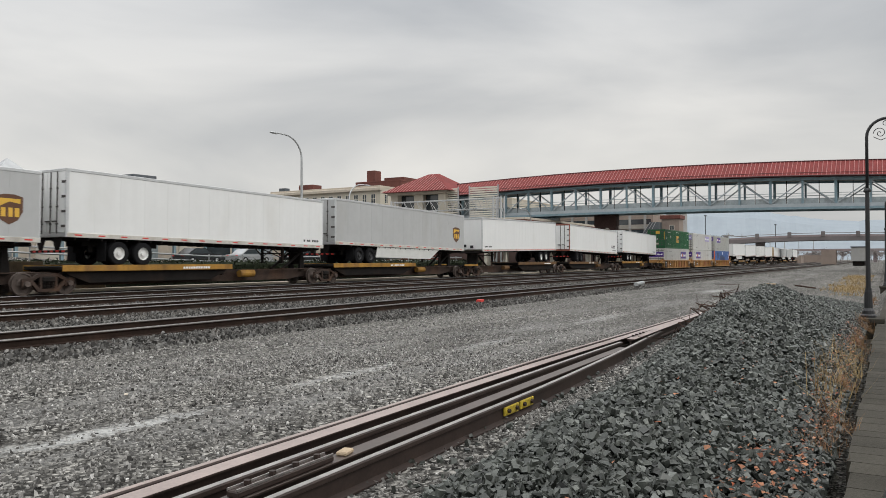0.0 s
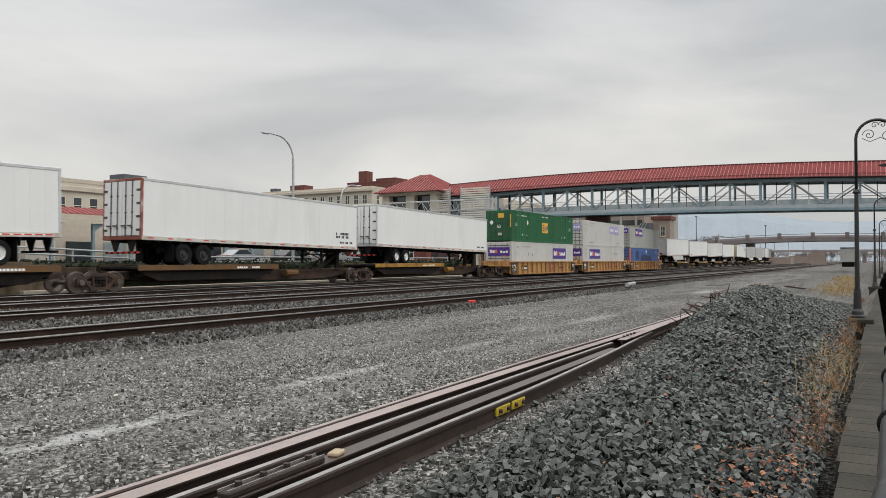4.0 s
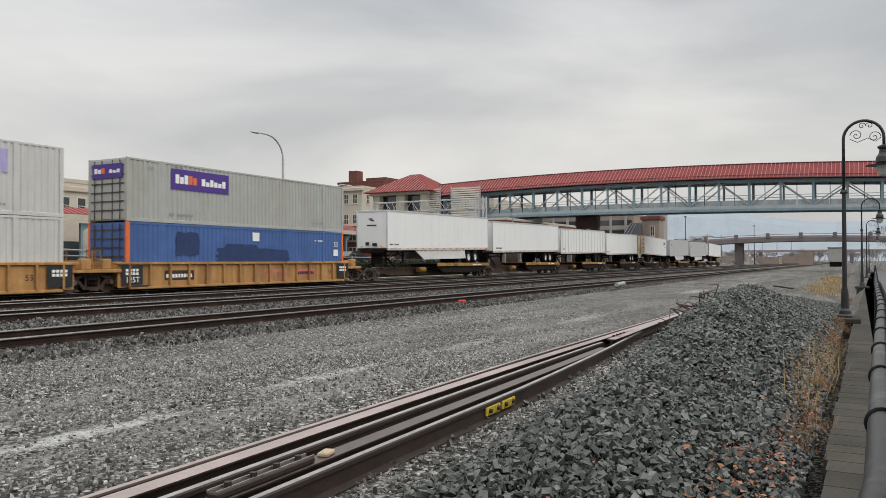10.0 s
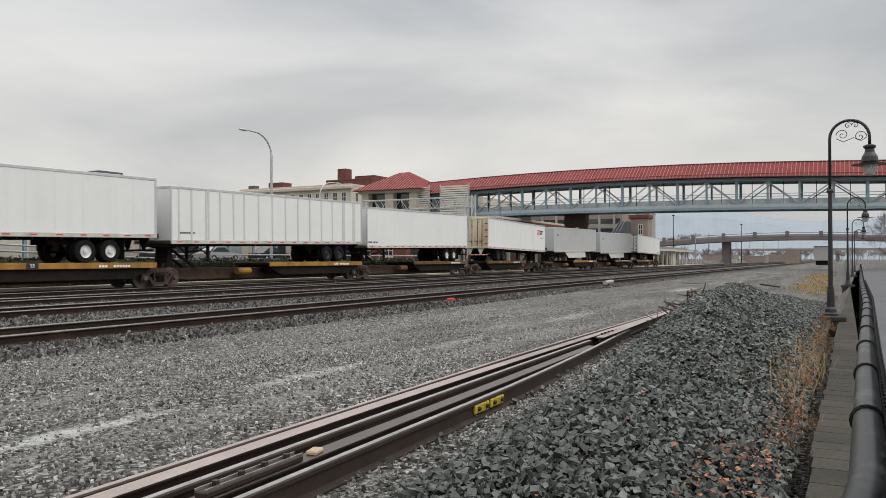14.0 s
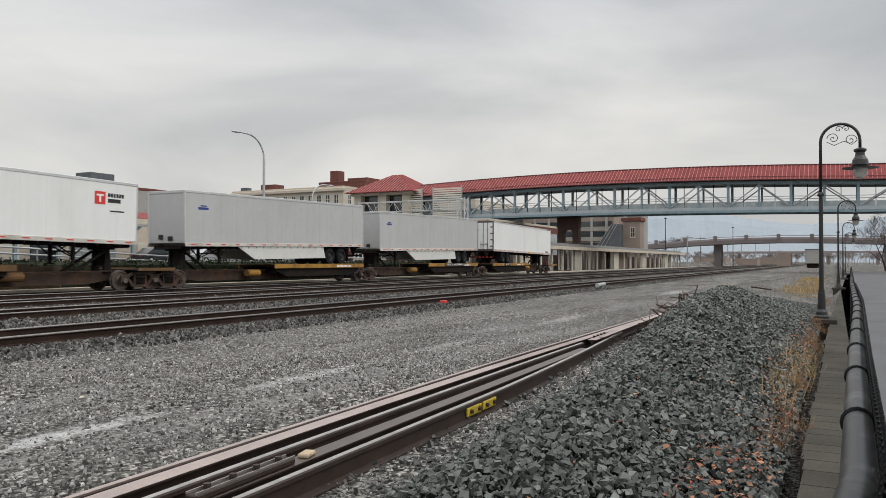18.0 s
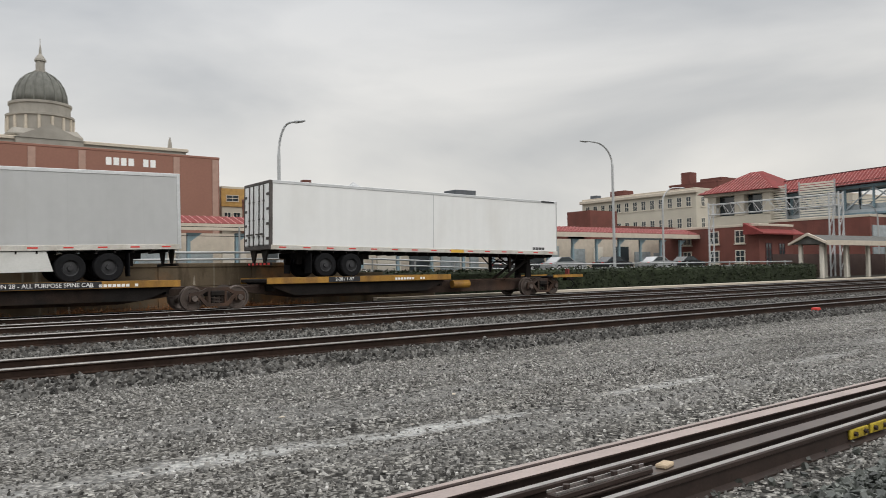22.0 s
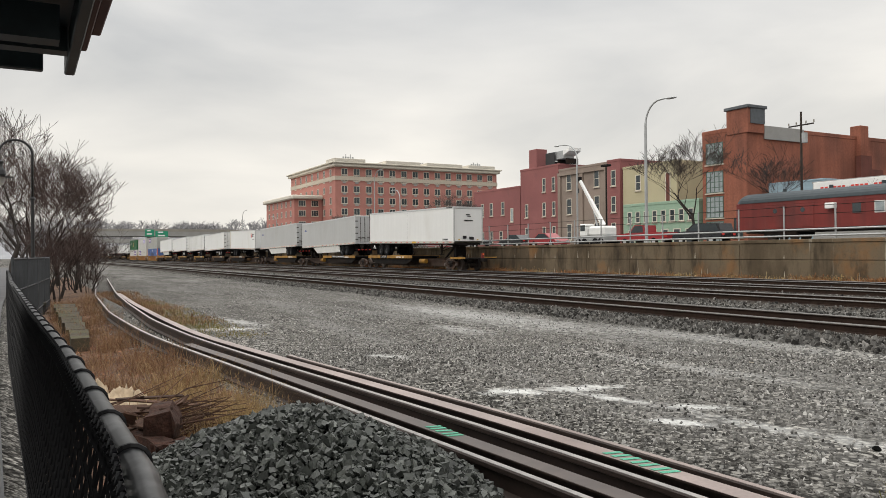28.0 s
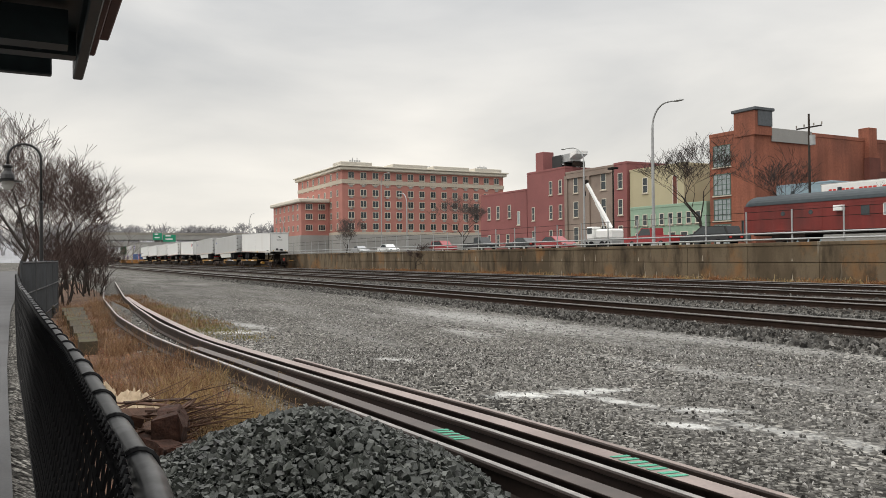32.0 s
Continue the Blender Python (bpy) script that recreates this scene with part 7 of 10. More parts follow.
part("cross_arm", box(-1.3, 1.3, -0.05, 0.05, 11.0, 11.12), TIE_WOOD, up)
for dx in (-1.3, -0.5, 0.5, 1.3):
    part("insulator", Geo().cyl((dx, 0, 11.16), (dx, 0, 11.4), 0.06, n=6), STONE, up)
part("transformer", Geo().cyl((0.35, 0, 9.4), (0.35, 0, 10.3), 0.25, n=10), GALV, up)


def car(label, x, y, z, turn, paint, kind="sedan"):
    root = thing("parked_car" if kind != "pickup" else "parked_pickup", label, "car", Matrix.Translation((x, y, z)) @ pose(0, 0, 0, 0, 0, turn), group="parked cars")
    L = {"sedan": 2.3, "suv": 2.45, "pickup": 2.8}[kind]
    hb, hr = (0.92, 1.45) if kind == "sedan" else (1.05, 1.78)
    if kind == "pickup":
        o = [(-L, 0.45), (-L, 1.1), (-0.35, 1.12), (1.35, 1.12), (2.6, 1.02), (L, 0.85), (L, 0.42)]
        roof_o = [(-0.45, 1.1), (-0.35, 1.75), (0.75, 1.78), (1.4, 1.1)]
    elif kind == "suv":
        o = [(-L, 0.42), (-L, 1.02), (1.2, 1.08), (2.2, 0.98), (L, 0.75), (L, 0.40)]
        roof_o = [(-2.35, 1.0), (-2.1, 1.62), (0.35, 1.68), (1.25, 1.06)]
    else:
        o = [(-L, 0.38), (-L, 0.86), (-1.5, 0.95), (1.05, 0.96), (2.0, 0.84), (L, 0.62), (L, 0.36)]
        roof_o = [(-1.75, 0.92), (-0.95, 1.42), (0.25, 1.45), (1.15, 0.94)]
    part("body", Geo().prism(o, "y", -0.88, 0.88), paint, root)
    part("cabin", Geo().prism(roof_o, "y", -0.72, 0.72), paint, root)
    cx = sum(p[0] for p in roof_o) / 4
    inner = [(cx + (px - cx) * 0.86, 0.03 + hb + (pz - hb) * 0.86) for px, pz in roof_o]
    for s in (-1, 1):
        part("side_window", Geo().prism(inner, "y", s * 0.725 - 0.004, s * 0.725 + 0.004), GLASS, root)
    for dx in (-L * 0.62, L * 0.63):
        for s in (-1, 1):
            w = part("wheel", Geo().cyl((dx, s * 0.70, 0.33), (dx, s * 0.90, 0.33), 0.33, n=16), RUBBER, root)
            part("rim", Geo().cyl((dx, s * 0.90, 0.33), (dx, s * 0.915, 0.33), 0.2, n=10), ALU, w)
    for s in (-0.6, 0.6):
        part("headlight", box(L - 0.03, L + 0.01, s - 0.16, s + 0.16, 0.58, 0.7), PALE_GLASS, root)
        part("tail_light", box(-L - 0.01, -L + 0.02, s - 0.14, s + 0.14, 0.7, 0.85), RED, root)
    return root


CAR_DARK = material("black_car_paint", (0.015, 0.016, 0.018), 0.25, spec=0.6, vary=0.05, coat=0.15)
CAR_RED = material("red_car_paint", (0.30, 0.02, 0.025), 0.28, spec=0.6, vary=0.05, coat=0.15)
CAR_WHITE = material("white_car_paint", (0.75, 0.76, 0.76), 0.3, spec=0.6, vary=0.03, coat=0.15)
CAR_SILVER = material("silver_car_paint", (0.38, 0.39, 0.40), 0.3, 0.4, spec=0.6, vary=0.03, coat=0.15)
car("black parked sport utility car by the fence", -43.0, 47, 2.0, 180, CAR_DARK, "suv")
car("red parked pickup truck behind the fence", -49.3, 47, 2.0, 180, CAR_RED, "pickup")
car("red parked car by the fence", on_line(53.4, 47), 47, 2.0, 0, CAR_RED)
car("dark parked sedan by the fence", on_line(55.8, 47), 47, 2.0, 180, CAR_DARK)
car("white parked car near the hotel", on_line(65.9, 48), 48, 2.0, 0, CAR_WHITE)
car("maroon parked van near the hotel", on_line(61.8, 50), 50, 2.0, 0, CAR_RED, "suv")
car("dark parked pickup near the hotel", on_line(59.0, 48), 48, 2.0, 0, CAR_DARK, "pickup")
car("silver parked car near the hotel", on_line(68.0, 50), 50, 2.0, 0, CAR_SILVER)
for i, (cx0, cp, ct) in enumerate(((49.0, CAR_DARK, "black"), (55.5, CAR_SILVER, "silver"), (63.0, CAR_DARK, "black"), (70.5, CAR_SILVER, "silver"), (76.0, CAR_DARK, "black"))):
    car(ct + " car parked under the street canopy", cx0, 54, 1.25, 0, cp)

crane = thing("crane_truck", "white truck crane with its boom raised over the street", "crane", (-65.4, 55, 2.0))
part("carrier", box(-2.3, 2.6, -1.1, 1.1, 0.7, 1.2, c=0.06), GALV, crane)
part("cab", box(-1.6, -0.4, -1.1, 0.1, 1.2, 2.6, c=0.12), PLAIN_WHITE, crane)
part("cab_window", box(-1.4, -0.6, -1.115, -1.1, 1.8, 2.45), GLASS, crane)
part("turret", box(-0.2, 2.3, -1.0, 1.0, 1.2, 2.3, c=0.2), PLAIN_WHITE, crane)
boom_line = [(1.2, 2.4), (-1.0, 5.3), (-2.9, 7.8)]
for k, w in ((0, 0.27), (1, 0.20)):
    (xa, za), (xb, zb) = boom_line[k], boom_line[k + 1]
    part("boom_section", Geo().tube([(xa, 0, za), (xb, 0, zb)], [w, w * 0.92], 4), PLAIN_WHITE, crane, "white telescopic boom section")
part("boom_head", box(-3.2, -2.6, -0.2, 0.2, 7.5, 8.0, c=0.06), DARK_STEEL, crane)
part("lift_cylinder", Geo().tube([(0.3, 0, 1.9), (-0.5, 0, 4.4)], 0.09, 8), GALV, crane)
part("hook_line", Geo().cyl((-3.1, 0, 6.6), (-3.1, 0, 7.6), 0.02, n=5), BLACK, crane)
part("hook_block", Geo().cyl((-3.1, 0, 6.2), (-3.1, 0, 6.7), 0.14, n=8), BLACK, crane)
for dx in (-1.7, -0.7, 1.1, 2.0):
    for s in (-1, 1):
        part("wheel", Geo().cyl((dx, s * 0.85, 0.5), (dx, s * 1.15, 0.5), 0.5, n=14), RUBBER, crane)

# the old red coach on the street-level siding
coach = thing("railway_coach", "old faded red railway coach with a dark rounded roof", "railway coach", (-34.2, 57.0, 2.3))
siding = thing("coach_siding", "short raised siding track under the old coach", "railway track", (-34.9, 57.0, 2.0), kind="structure")
part("bed", box(-16, 16, -1.8, 1.8, -0.2, 0.13, c=0.05), DARK_STEEL, siding)
for y_rail in (-0.75, 0.75):
    part("rail", box(-16, 16, y_rail - 0.035, y_rail + 0.035, 0.13, 0.255), RAIL_RUST, siding)
HL = 12.6
part("body", box(-HL, HL, -1.5, 1.5, 1.0, 3.35, c=0.05), COACH_RED, coach)
ro = [(-1.55, 3.3)] + [(-1.55 * math.cos(a), 3.35 + 0.85 * math.sin(a)) for a in (math.pi * i / 12 for i in range(13))] + [(1.55, 3.3)]
part("roof", Geo().prism(ro, "x", -HL + 0.25, HL - 0.25), COACH_ROOF, coach, "dark rounded coach roof")
for e in (-1, 1):
    cap = Geo()
    cap.smooth = True
    vs, n = [], 12
    for k in range(5):
        t = k / 4
        for a in (math.pi * i / n for i in range(n + 1)):
            vs.append((e * (HL - 0.25 + 0.7 * math.sin(t * math.pi / 2) * 0.6), -1.55 * math.cos(a) * (1 - 0.12 * t), 3.32 + 0.85 * math.sin(a) * (1 - 0.55 * t * t)))
    cap.add(vs, [(k * (n + 1) + i, k * (n + 1) + i + 1, (k + 1) * (n + 1) + i + 1, (k + 1) * (n + 1) + i) for k in range(4) for i in range(n)])
    part("roof_end", cap, COACH_ROOF, coach)
    part("vestibule", box(min(e * (HL - 0.02), e * (HL + 0.55)), max(e * (HL - 0.02), e * (HL + 0.55)), -1.2, 1.2, 0.9, 3.4, c=0.1), COACH_RED, coach)
part("sill_stripe", box(-HL - 0.01, HL + 0.01, -1.515, 1.515, 1.0, 1.12), COACH_RED, coach)
part("letter_board", box(-HL - 0.01, HL + 0.01, -1.515, 1.515, 3.02, 3.2), COACH_RED, coach)
wx = [-1.6, 0.2, 1.5, 4.9, 8.6]
for i, x in enumerate(wx):
    w = part("window", box(x - 0.42, x + 0.42, -1.53, -1.48, 1.95, 2.85, c=0.02), RIM_WHITE if i in (1, 2) else COACH_RED, coach)
    part("pane", box(x - 0.34, x + 0.34, -1.54, -1.525, 2.02, 2.78), PALE_GLASS if i in (1, 2) else GLASS, w)
for x in (-3.6, 3.2):
    part("window_air_unit", box(x - 0.38, x + 0.38, -1.95, -1.5, 2.45, 2.9, c=0.03), PLAIN_WHITE, coach, "white window air conditioner")
for x in (-8.8, -6.2, 10.6):
    d = part("baggage_door", box(x - 1.0, x + 1.0, -1.535, -1.5, 1.1, 2.95, c=0.02), COACH_RED, coach)
    part("door_window", Geo().cyl((x, -1.55, 2.5), (x, -1.53, 2.5), 0.2, n=12), GLASS, d)
for x in (-8.6, 8.6):
    part("coach_truck", box(x - 1.6, x + 1.6, -1.2, 1.2, 0.35, 0.85, c=0.05), DARK_STEEL, coach)
    for dx in (-1.1, 1.1):
        for s in (-1, 1):
            part("wheel", Geo().cyl((x + dx, s * 0.7, 0.45), (x + dx, s * 0.85, 0.45), 0.45, n=16), WHEEL_STEEL, coach)
for i in range(5):
    part("roof_vent", Geo().cyl((-9 + i * 4.3, 0, 4.1), (-9 + i * 4.3, 0, 4.45), 0.16, n=8), COACH_ROOF, coach)
part("underframe", box(-HL + 0.5, HL - 0.5, -1.1, 1.1, 0.7, 1.0), DARK_STEEL, coach)

# hedge behind the platform edge
rng = np.random.default_rng(4)
tagged(part("edge_kerb", box(19.0, 66.5, 32.9, 33.5, 0.0, 0.16, c=0.02), STONE), "pale concrete kerb below the hedge", "kerb", kind="structure")
hedge = thing("hedge", "long low clipped dark evergreen hedge", "hedge", (0, 0, 0.03))
part("foliage_core", box(20.4, 66.0, 33.75, 34.75, 0.0, 1.42, c=0.15), HEDGE, hedge)
n = 9000
p = np.stack([rng.uniform(20.2, 66.2, n), np.where(rng.random(n) < 0.6, rng.normal(33.72, 0.05, n), rng.uniform(33.7, 34.8, n)), rng.uniform(0.02, 1.48, n)], 1)
p[p[:, 1] > 33.85, 2] = rng.normal(1.44, 0.05, (p[:, 1] > 33.85).sum())
d = rng.normal(0, 0.07, (n, 3, 3))
me = quick_mesh("leaf_clumps", (p[:, None] + d).reshape(-1, 3), np.arange(3 * n).reshape(-1, 3), HEDGE)
tagged(part("leaf_clumps", me, HEDGE, hedge), kind="stuff")


# ---- bare trees ----
def bare_tree(seed, height, spread=0.55, levels=5, twig_mat=None, lean=0.0, dense=1.0, fine=0.010, stems=1):
    """Vertices and faces of trunk-and-limbs, and of twigs."""
    r = random.Random(seed)
    limbs, twigs = Geo(), Geo()

    def grow(p, d, length, rad, level):
        steps = 3 if level < 3 else 2
        pts, radii = [p], [rad]
        q, dd = Vector(p), Vector(d)
        for s in range(steps):
            dd = (dd + Vector((r.gauss(0, 0.10), r.gauss(0, 0.10), r.gauss(0.05, 0.07)))).normalized()
            q = q + dd * (length / steps)
            pts.append(q.copy())
            radii.append(max(rad * (1 - 0.38 * (s + 1) / steps), fine))
        (limbs if level < 3 else twigs).tube(pts, radii, 6 if level < 2 else (4 if level < 3 else 3), caps=False)
        if level >= levels:
            return
        k = int((2 + (r.random() < 0.6) + (level > 2)) * dense + 0.5)
        for c in range(k):
            f = r.uniform(0.45, 1.0) if c else 1.0
            base = Vector(p).lerp(q, f) if f < 1 else q
            a = r.uniform(0, 2 * math.pi)
            out = Vector((math.cos(a), math.sin(a), r.uniform(0.05, 0.7)))
            nd = (dd * (1 - spread) + out.normalized() * spread * r.uniform(0.7, 1.3)).normalized()
            grow(tuple(base), tuple(nd), length * r.uniform(0.66, 0.92), radii[-1] * r.uniform(0.55, 0.8), level + 1)

    if stems == 1:
        grow((0, 0, -0.2), (lean, 0, 1), height * 0.27, height * 0.016, 0)
    for c in range(stems if stems > 1 else 0):
        a = 2 * math.pi * c / stems + r.uniform(-0.4, 0.4)
        k = r.uniform(0.15, 0.6)
        grow((0.25 * math.cos(a), 0.25 * math.sin(a), -0.2), (k * math.cos(a), k * math.sin(a), 1), height * r.uniform(0.2, 0.3), height * 0.008, 1)
    return limbs, twigs


def tree(name, label, seed, height, x, y, z, twig=None, group="bare street trees", **kw):
    limbs, twigs = bare_tree(seed, height, **kw)
    root = thing(name, label, "tree", (x, y, z), group=group)
    part("trunk", limbs, BARK, root)
    tagged(part("twig_crown", twigs, twig or TWIG, root), kind="stuff")
    return root


t1 = tree("street_tree", "leafless street tree with a wide fine crown", 2, 10.6, -46.4, 50, 2.0, levels=6, spread=0.56, fine=0.013, twig=DARK_TWIG)
t1.rotation_euler.z = radians(180)
t2 = tree("street_tree", "leafless street tree beside the brick warehouse", 5, 11.6, -44.9, 58, 2.0, levels=6, spread=0.55, fine=0.014, twig=DARK_TWIG)
t2.rotation_euler.z = radians(150)
t3 = tree("street_tree", "large leafless tree on the street corner", 7, 10.8, -14.9, 44.5, 2.0, levels=7, fine=0.008, dense=1.0)
t4 = tree("street_tree", "large leafless tree behind the street clock", 9, 10.0, -17.4, 47.0, 2.0, levels=7, fine=0.008)
for az, y, s in ((69.0, 56, 0.85), (60.3, 50, 0.8), (21.5, 52, 0.8), (3.2, 70, 1.1), (0.8, 74, 1.05), (-43.0, 68, 0.75), (-80.0, 62, 1.2), (-79.2, 70, 1.3), (27.0, 60, 0.7), (31.0, 66, 0.6)):
    src = (t1, t2, t3, t4)[int(abs(az) * 7) % 4]
    tagged(copy_thing(src, Matrix.Translation((on_line(az, y), y, 2.0 if az > -30 else 1.0)) @ pose(0, 0, 0, 0, 0, az * 31) @ Matrix.Scale(s, 4)), "leafless tree standing along the street")
shrub = tree("wall_shrub", "dark leafless shrub on the wall's foot", 31, 3.6, on_line(63.9, 32.0), 32.0, 0.3, levels=6, spread=0.75, twig=REDTWIG)

# the thicket and trees by the path, away to the west
w1 = tree("path_tree", "slender leafless reddish tree beside the path fence", 12, 8.2, -31.5, -0.5, 0.0, levels=6, twig=REDTWIG, spread=0.5, group="path trees", fine=0.007)
w2 = tree("path_tree", "leafless reddish tree in the thicket by the fence", 14, 6.0, -38.5, 2.0, 0.0, levels=6, twig=REDTWIG, spread=0.6, group="path trees", fine=0.008)
for x, y, s, a in ((-41, 0.6, 1.0, 100), (-47, 1.6, 1.0, 160), (-52, 0.8, 1.1, 280), (-58, -3.0, 1.2, 20), (-46, -4.8, 1.1, 75), (-64, -5.5, 1.3, 190), (-38, -5.2, 0.9, 250)):
    copy_thing((w1, w2)[int(a / 10) % 2], Matrix.Translation((x, y, -0.1)) @ pose(0, 0, 0, 0, 0, a) @ Matrix.Scale(s, 4))
b1 = tree("thicket_shrub", "dense leafless reddish-brown shrub beside the fence", 41, 4.4, -33.5, 1.0, 0.0, levels=5, twig=REDTWIG, spread=0.5, group="thicket shrubs", fine=0.006, stems=6)
b2_ = tree("thicket_shrub", "dense leafless brown shrub of many thin stems", 43, 3.8, -36.0, 2.2, 0.0, levels=5, twig=REDTWIG, spread=0.55, group="thicket shrubs", fine=0.006, stems=6)
for x, y, s, a in ((-31.5, 0.9, 0.75, 20), (-35.0, 0.5, 1.1, 120), (-40.0, 2.0, 1.0, 215), (-46.0, 2.8, 1.2, 310), (-55.0, 3.6, 1.3, 90), (-34.2, 2.3, 0.4, 140), (-61.0, 3.0, 1.4, 230)):
    copy_thing((b1, b2_)[int(a / 10) % 2], Matrix.Translation((x, y, -0.1)) @ pose(0, 0, 0, 0, 0, a) @ Matrix.Scale(s, 4))
# trees where the path ends to the east
for x, y, s, a in ((118, -9, 1.3, 70), (140, -7.0, 1.3, 300)):
    copy_thing((w1, w2, t1)[int(a / 10) % 3], Matrix.Translation((x, y, -0.1)) @ pose(0, 0, 0, 0, 0, a) @ Matrix.Scale(s, 4))


# ---- distance ----
def ridge(name, label, az0, az1, dist, height, seed, mat, rough=1.0):
    n = 120
    vs, fs = [], []
    for i in range(n + 1):
        a = az0 + (az1 - az0) * i / n
        h = height * (0.72 + 0.28 * noise.noise((i * 0.035 + seed, 0.3, 0))) + rough * noise.noise((i * 0.6 + seed, 1.7, 0))
        x, y = polar(a, dist)
        x2, y2 = polar(a, dist * 1.35)
        vs += [(x, y, -2.0), (x * 1.12, y * 1.12, h * 0.7), (x2, y2, h), (x2 * 1.1, y2 * 1.1, -2.0)]
    for i in range(n):
        for j in range(3):
            fs.append((i * 4 + j, i * 4 + 4 + j, i * 4 + 5 + j, i * 4 + 1 + j))
    return tagged(part(name, Geo().add(vs, fs), mat), label, "hill", kind="structure")


# pale blue and grey: aerial haze painted into the three backdrop colours
FAR_BLUE = material("far_hills_haze_blue", (0.29, 0.325, 0.355), 1.0, vary=0.05, scale=0.01, fine=0.05, spec=0.0)
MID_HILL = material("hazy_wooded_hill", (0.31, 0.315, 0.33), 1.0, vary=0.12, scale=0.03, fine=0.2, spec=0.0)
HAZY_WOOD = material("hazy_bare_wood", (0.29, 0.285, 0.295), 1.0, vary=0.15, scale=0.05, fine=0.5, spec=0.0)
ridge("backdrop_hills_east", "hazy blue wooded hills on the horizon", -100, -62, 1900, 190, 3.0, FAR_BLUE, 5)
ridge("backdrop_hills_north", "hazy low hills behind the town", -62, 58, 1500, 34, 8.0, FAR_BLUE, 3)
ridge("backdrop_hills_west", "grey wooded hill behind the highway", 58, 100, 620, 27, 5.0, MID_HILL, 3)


# scrub brown paled by the same painted haze
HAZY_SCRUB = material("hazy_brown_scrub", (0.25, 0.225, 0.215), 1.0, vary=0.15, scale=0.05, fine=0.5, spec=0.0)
FAR_TREES = []
for sd in range(5):
    limbs, twigs = bare_tree(100 + sd, 10.0, spread=0.5, levels=4, dense=1.2, fine=0.04)
    limbs.add(twigs.v, twigs.f)
    quads = np.array([q for q in limbs.f if len(q) == 4])
    FAR_TREES.append((np.array(limbs.v, dtype=float), quads))


def far_wood(az0, az1, r0, r1, h0, h1, n, seed, mat, label, base_z=0.4):
    """A far leafless wood: many branching crowns in one mesh."""
    rng2 = np.random.default_rng(seed)
    vs, fs, base = [], [], 0
    for i in range(n):
        tv, tf = FAR_TREES[i % 5]
        a, d = rng2.uniform(az0, az1), rng2.uniform(r0, r1)
        x, y = polar(a, d)
        k, spin = rng2.uniform(h0, h1) / 9.0, rng2.uniform(0, 6.28)
        c, s2 = math.cos(spin), math.sin(spin)
        w = np.stack([(tv[:, 0] * c - tv[:, 1] * s2) * k * 1.1 + x, (tv[:, 0] * s2 + tv[:, 1] * c) * k * 1.1 + y, tv[:, 2] * k + base_z], 1)
        vs.append(w)
        fs.append(tf + base)
        base += len(tv)
    return tagged(new("far_wood", quick_mesh("far_wood", np.concatenate(vs), np.concatenate(fs), mat)), label, "woodland", kind="stuff")


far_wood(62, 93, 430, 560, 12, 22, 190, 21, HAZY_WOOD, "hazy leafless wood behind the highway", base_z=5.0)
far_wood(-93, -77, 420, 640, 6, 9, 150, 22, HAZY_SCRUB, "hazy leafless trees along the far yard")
far_wood(-2, 20, 120, 170, 9, 14, 58, 23, TWIG, "dark leafless trees behind the church")

hwy = thing("highway_overpass", "grey highway overpass with sign boards", "overpass")
part("deck", Geo().prism([(-345, 9.5), (-330, 9.5), (-330, 11.4), (-345, 11.4)], "y", 14, 150), GREY_WALL, hwy)
part("parapet", box(-330.5, -329.9, 14, 150, 11.4, 12.4), STONE, hwy)
part("lower_deck", Geo().prism([(-300, 6.2), (-290, 6.2), (-290, 7.6), (-300, 7.6)], "y", 10, 78), GREY_WALL, hwy)
for y in (22, 46, 68, 92, 120):
    part("pier", box(-340, -334, y - 1.5, y + 1.5, -0.5, 9.5), GREY_WALL, hwy)
    if y < 70:
        part("pier", box(-297, -293, y - 1.0, y + 1.0, -0.5, 6.2), GREY_WALL, hwy)
for y0, y1, z0, z1 in ((41.2, 44.6, 9.0, 11.8), (45.0, 49.8, 8.4, 11.2)):
    sg = thing("highway_sign", "green highway sign board with white bars of lettering", "road sign", (-318, (y0 + y1) / 2, 0), group="highway signs")
    hw = (y1 - y0) / 2
    part("board", box(-0.1, 0.1, -hw, hw, z0, z1, c=0.05), SIGN_GREEN, sg)
    g = Geo()
    for k in range(2):
        g.box(0.1, 0.14, -hw * 0.6, hw * (0.5 - 0.3 * k), z0 + 0.8 + k * 1.3, z0 + 1.3 + k * 1.3)
    tagged(part("legend", g, PLAIN_WHITE, sg), kind="stuff")
    for dy in (-hw * 0.7, hw * 0.7):
        part("support", box(-0.4, -0.1, dy - 0.1, dy + 0.1, 0, z1), GALV, sg)

# yard clutter to the east
for az, r, w, h, m, text in ((-84.3, 330, 14, 2.6, TAN_GREY, "low grey yard shed with flat roof"), (-85.9, 420, 20, 3.5, TAN_GREY, "grey warehouse across the yard"), (-86.8, 260, 6, 4.2, TAN_GREY, "small grey hut beside the yard"), (-82.0, 400, 22, 3.2, TAN_GREY, "grey flat-roofed warehouse beyond the yard")):
    x, y = polar(az, r)
    building("yard_building", text, x, x + w, y - w / 3, y + w / 3, 0.0, h, m, parapet=0.2)
loco = thing("parked_boxcar", "grey boxcar standing far down the yard", "rail car", (205, 5.0, 0))
part("body", box(-7, 7, -1.5, 1.5, 1.1, 4.3, c=0.08), GREY_WALL, loco)
part("roof", box(-7.1, 7.1, -1.6, 1.6, 4.3, 4.5), SLATE, loco)
for dx in (-5, 5):
    part("truck", box(dx - 1.3, dx + 1.3, -1.2, 1.2, 0.05, 1.1, c=0.05), DARK_STEEL, loco)
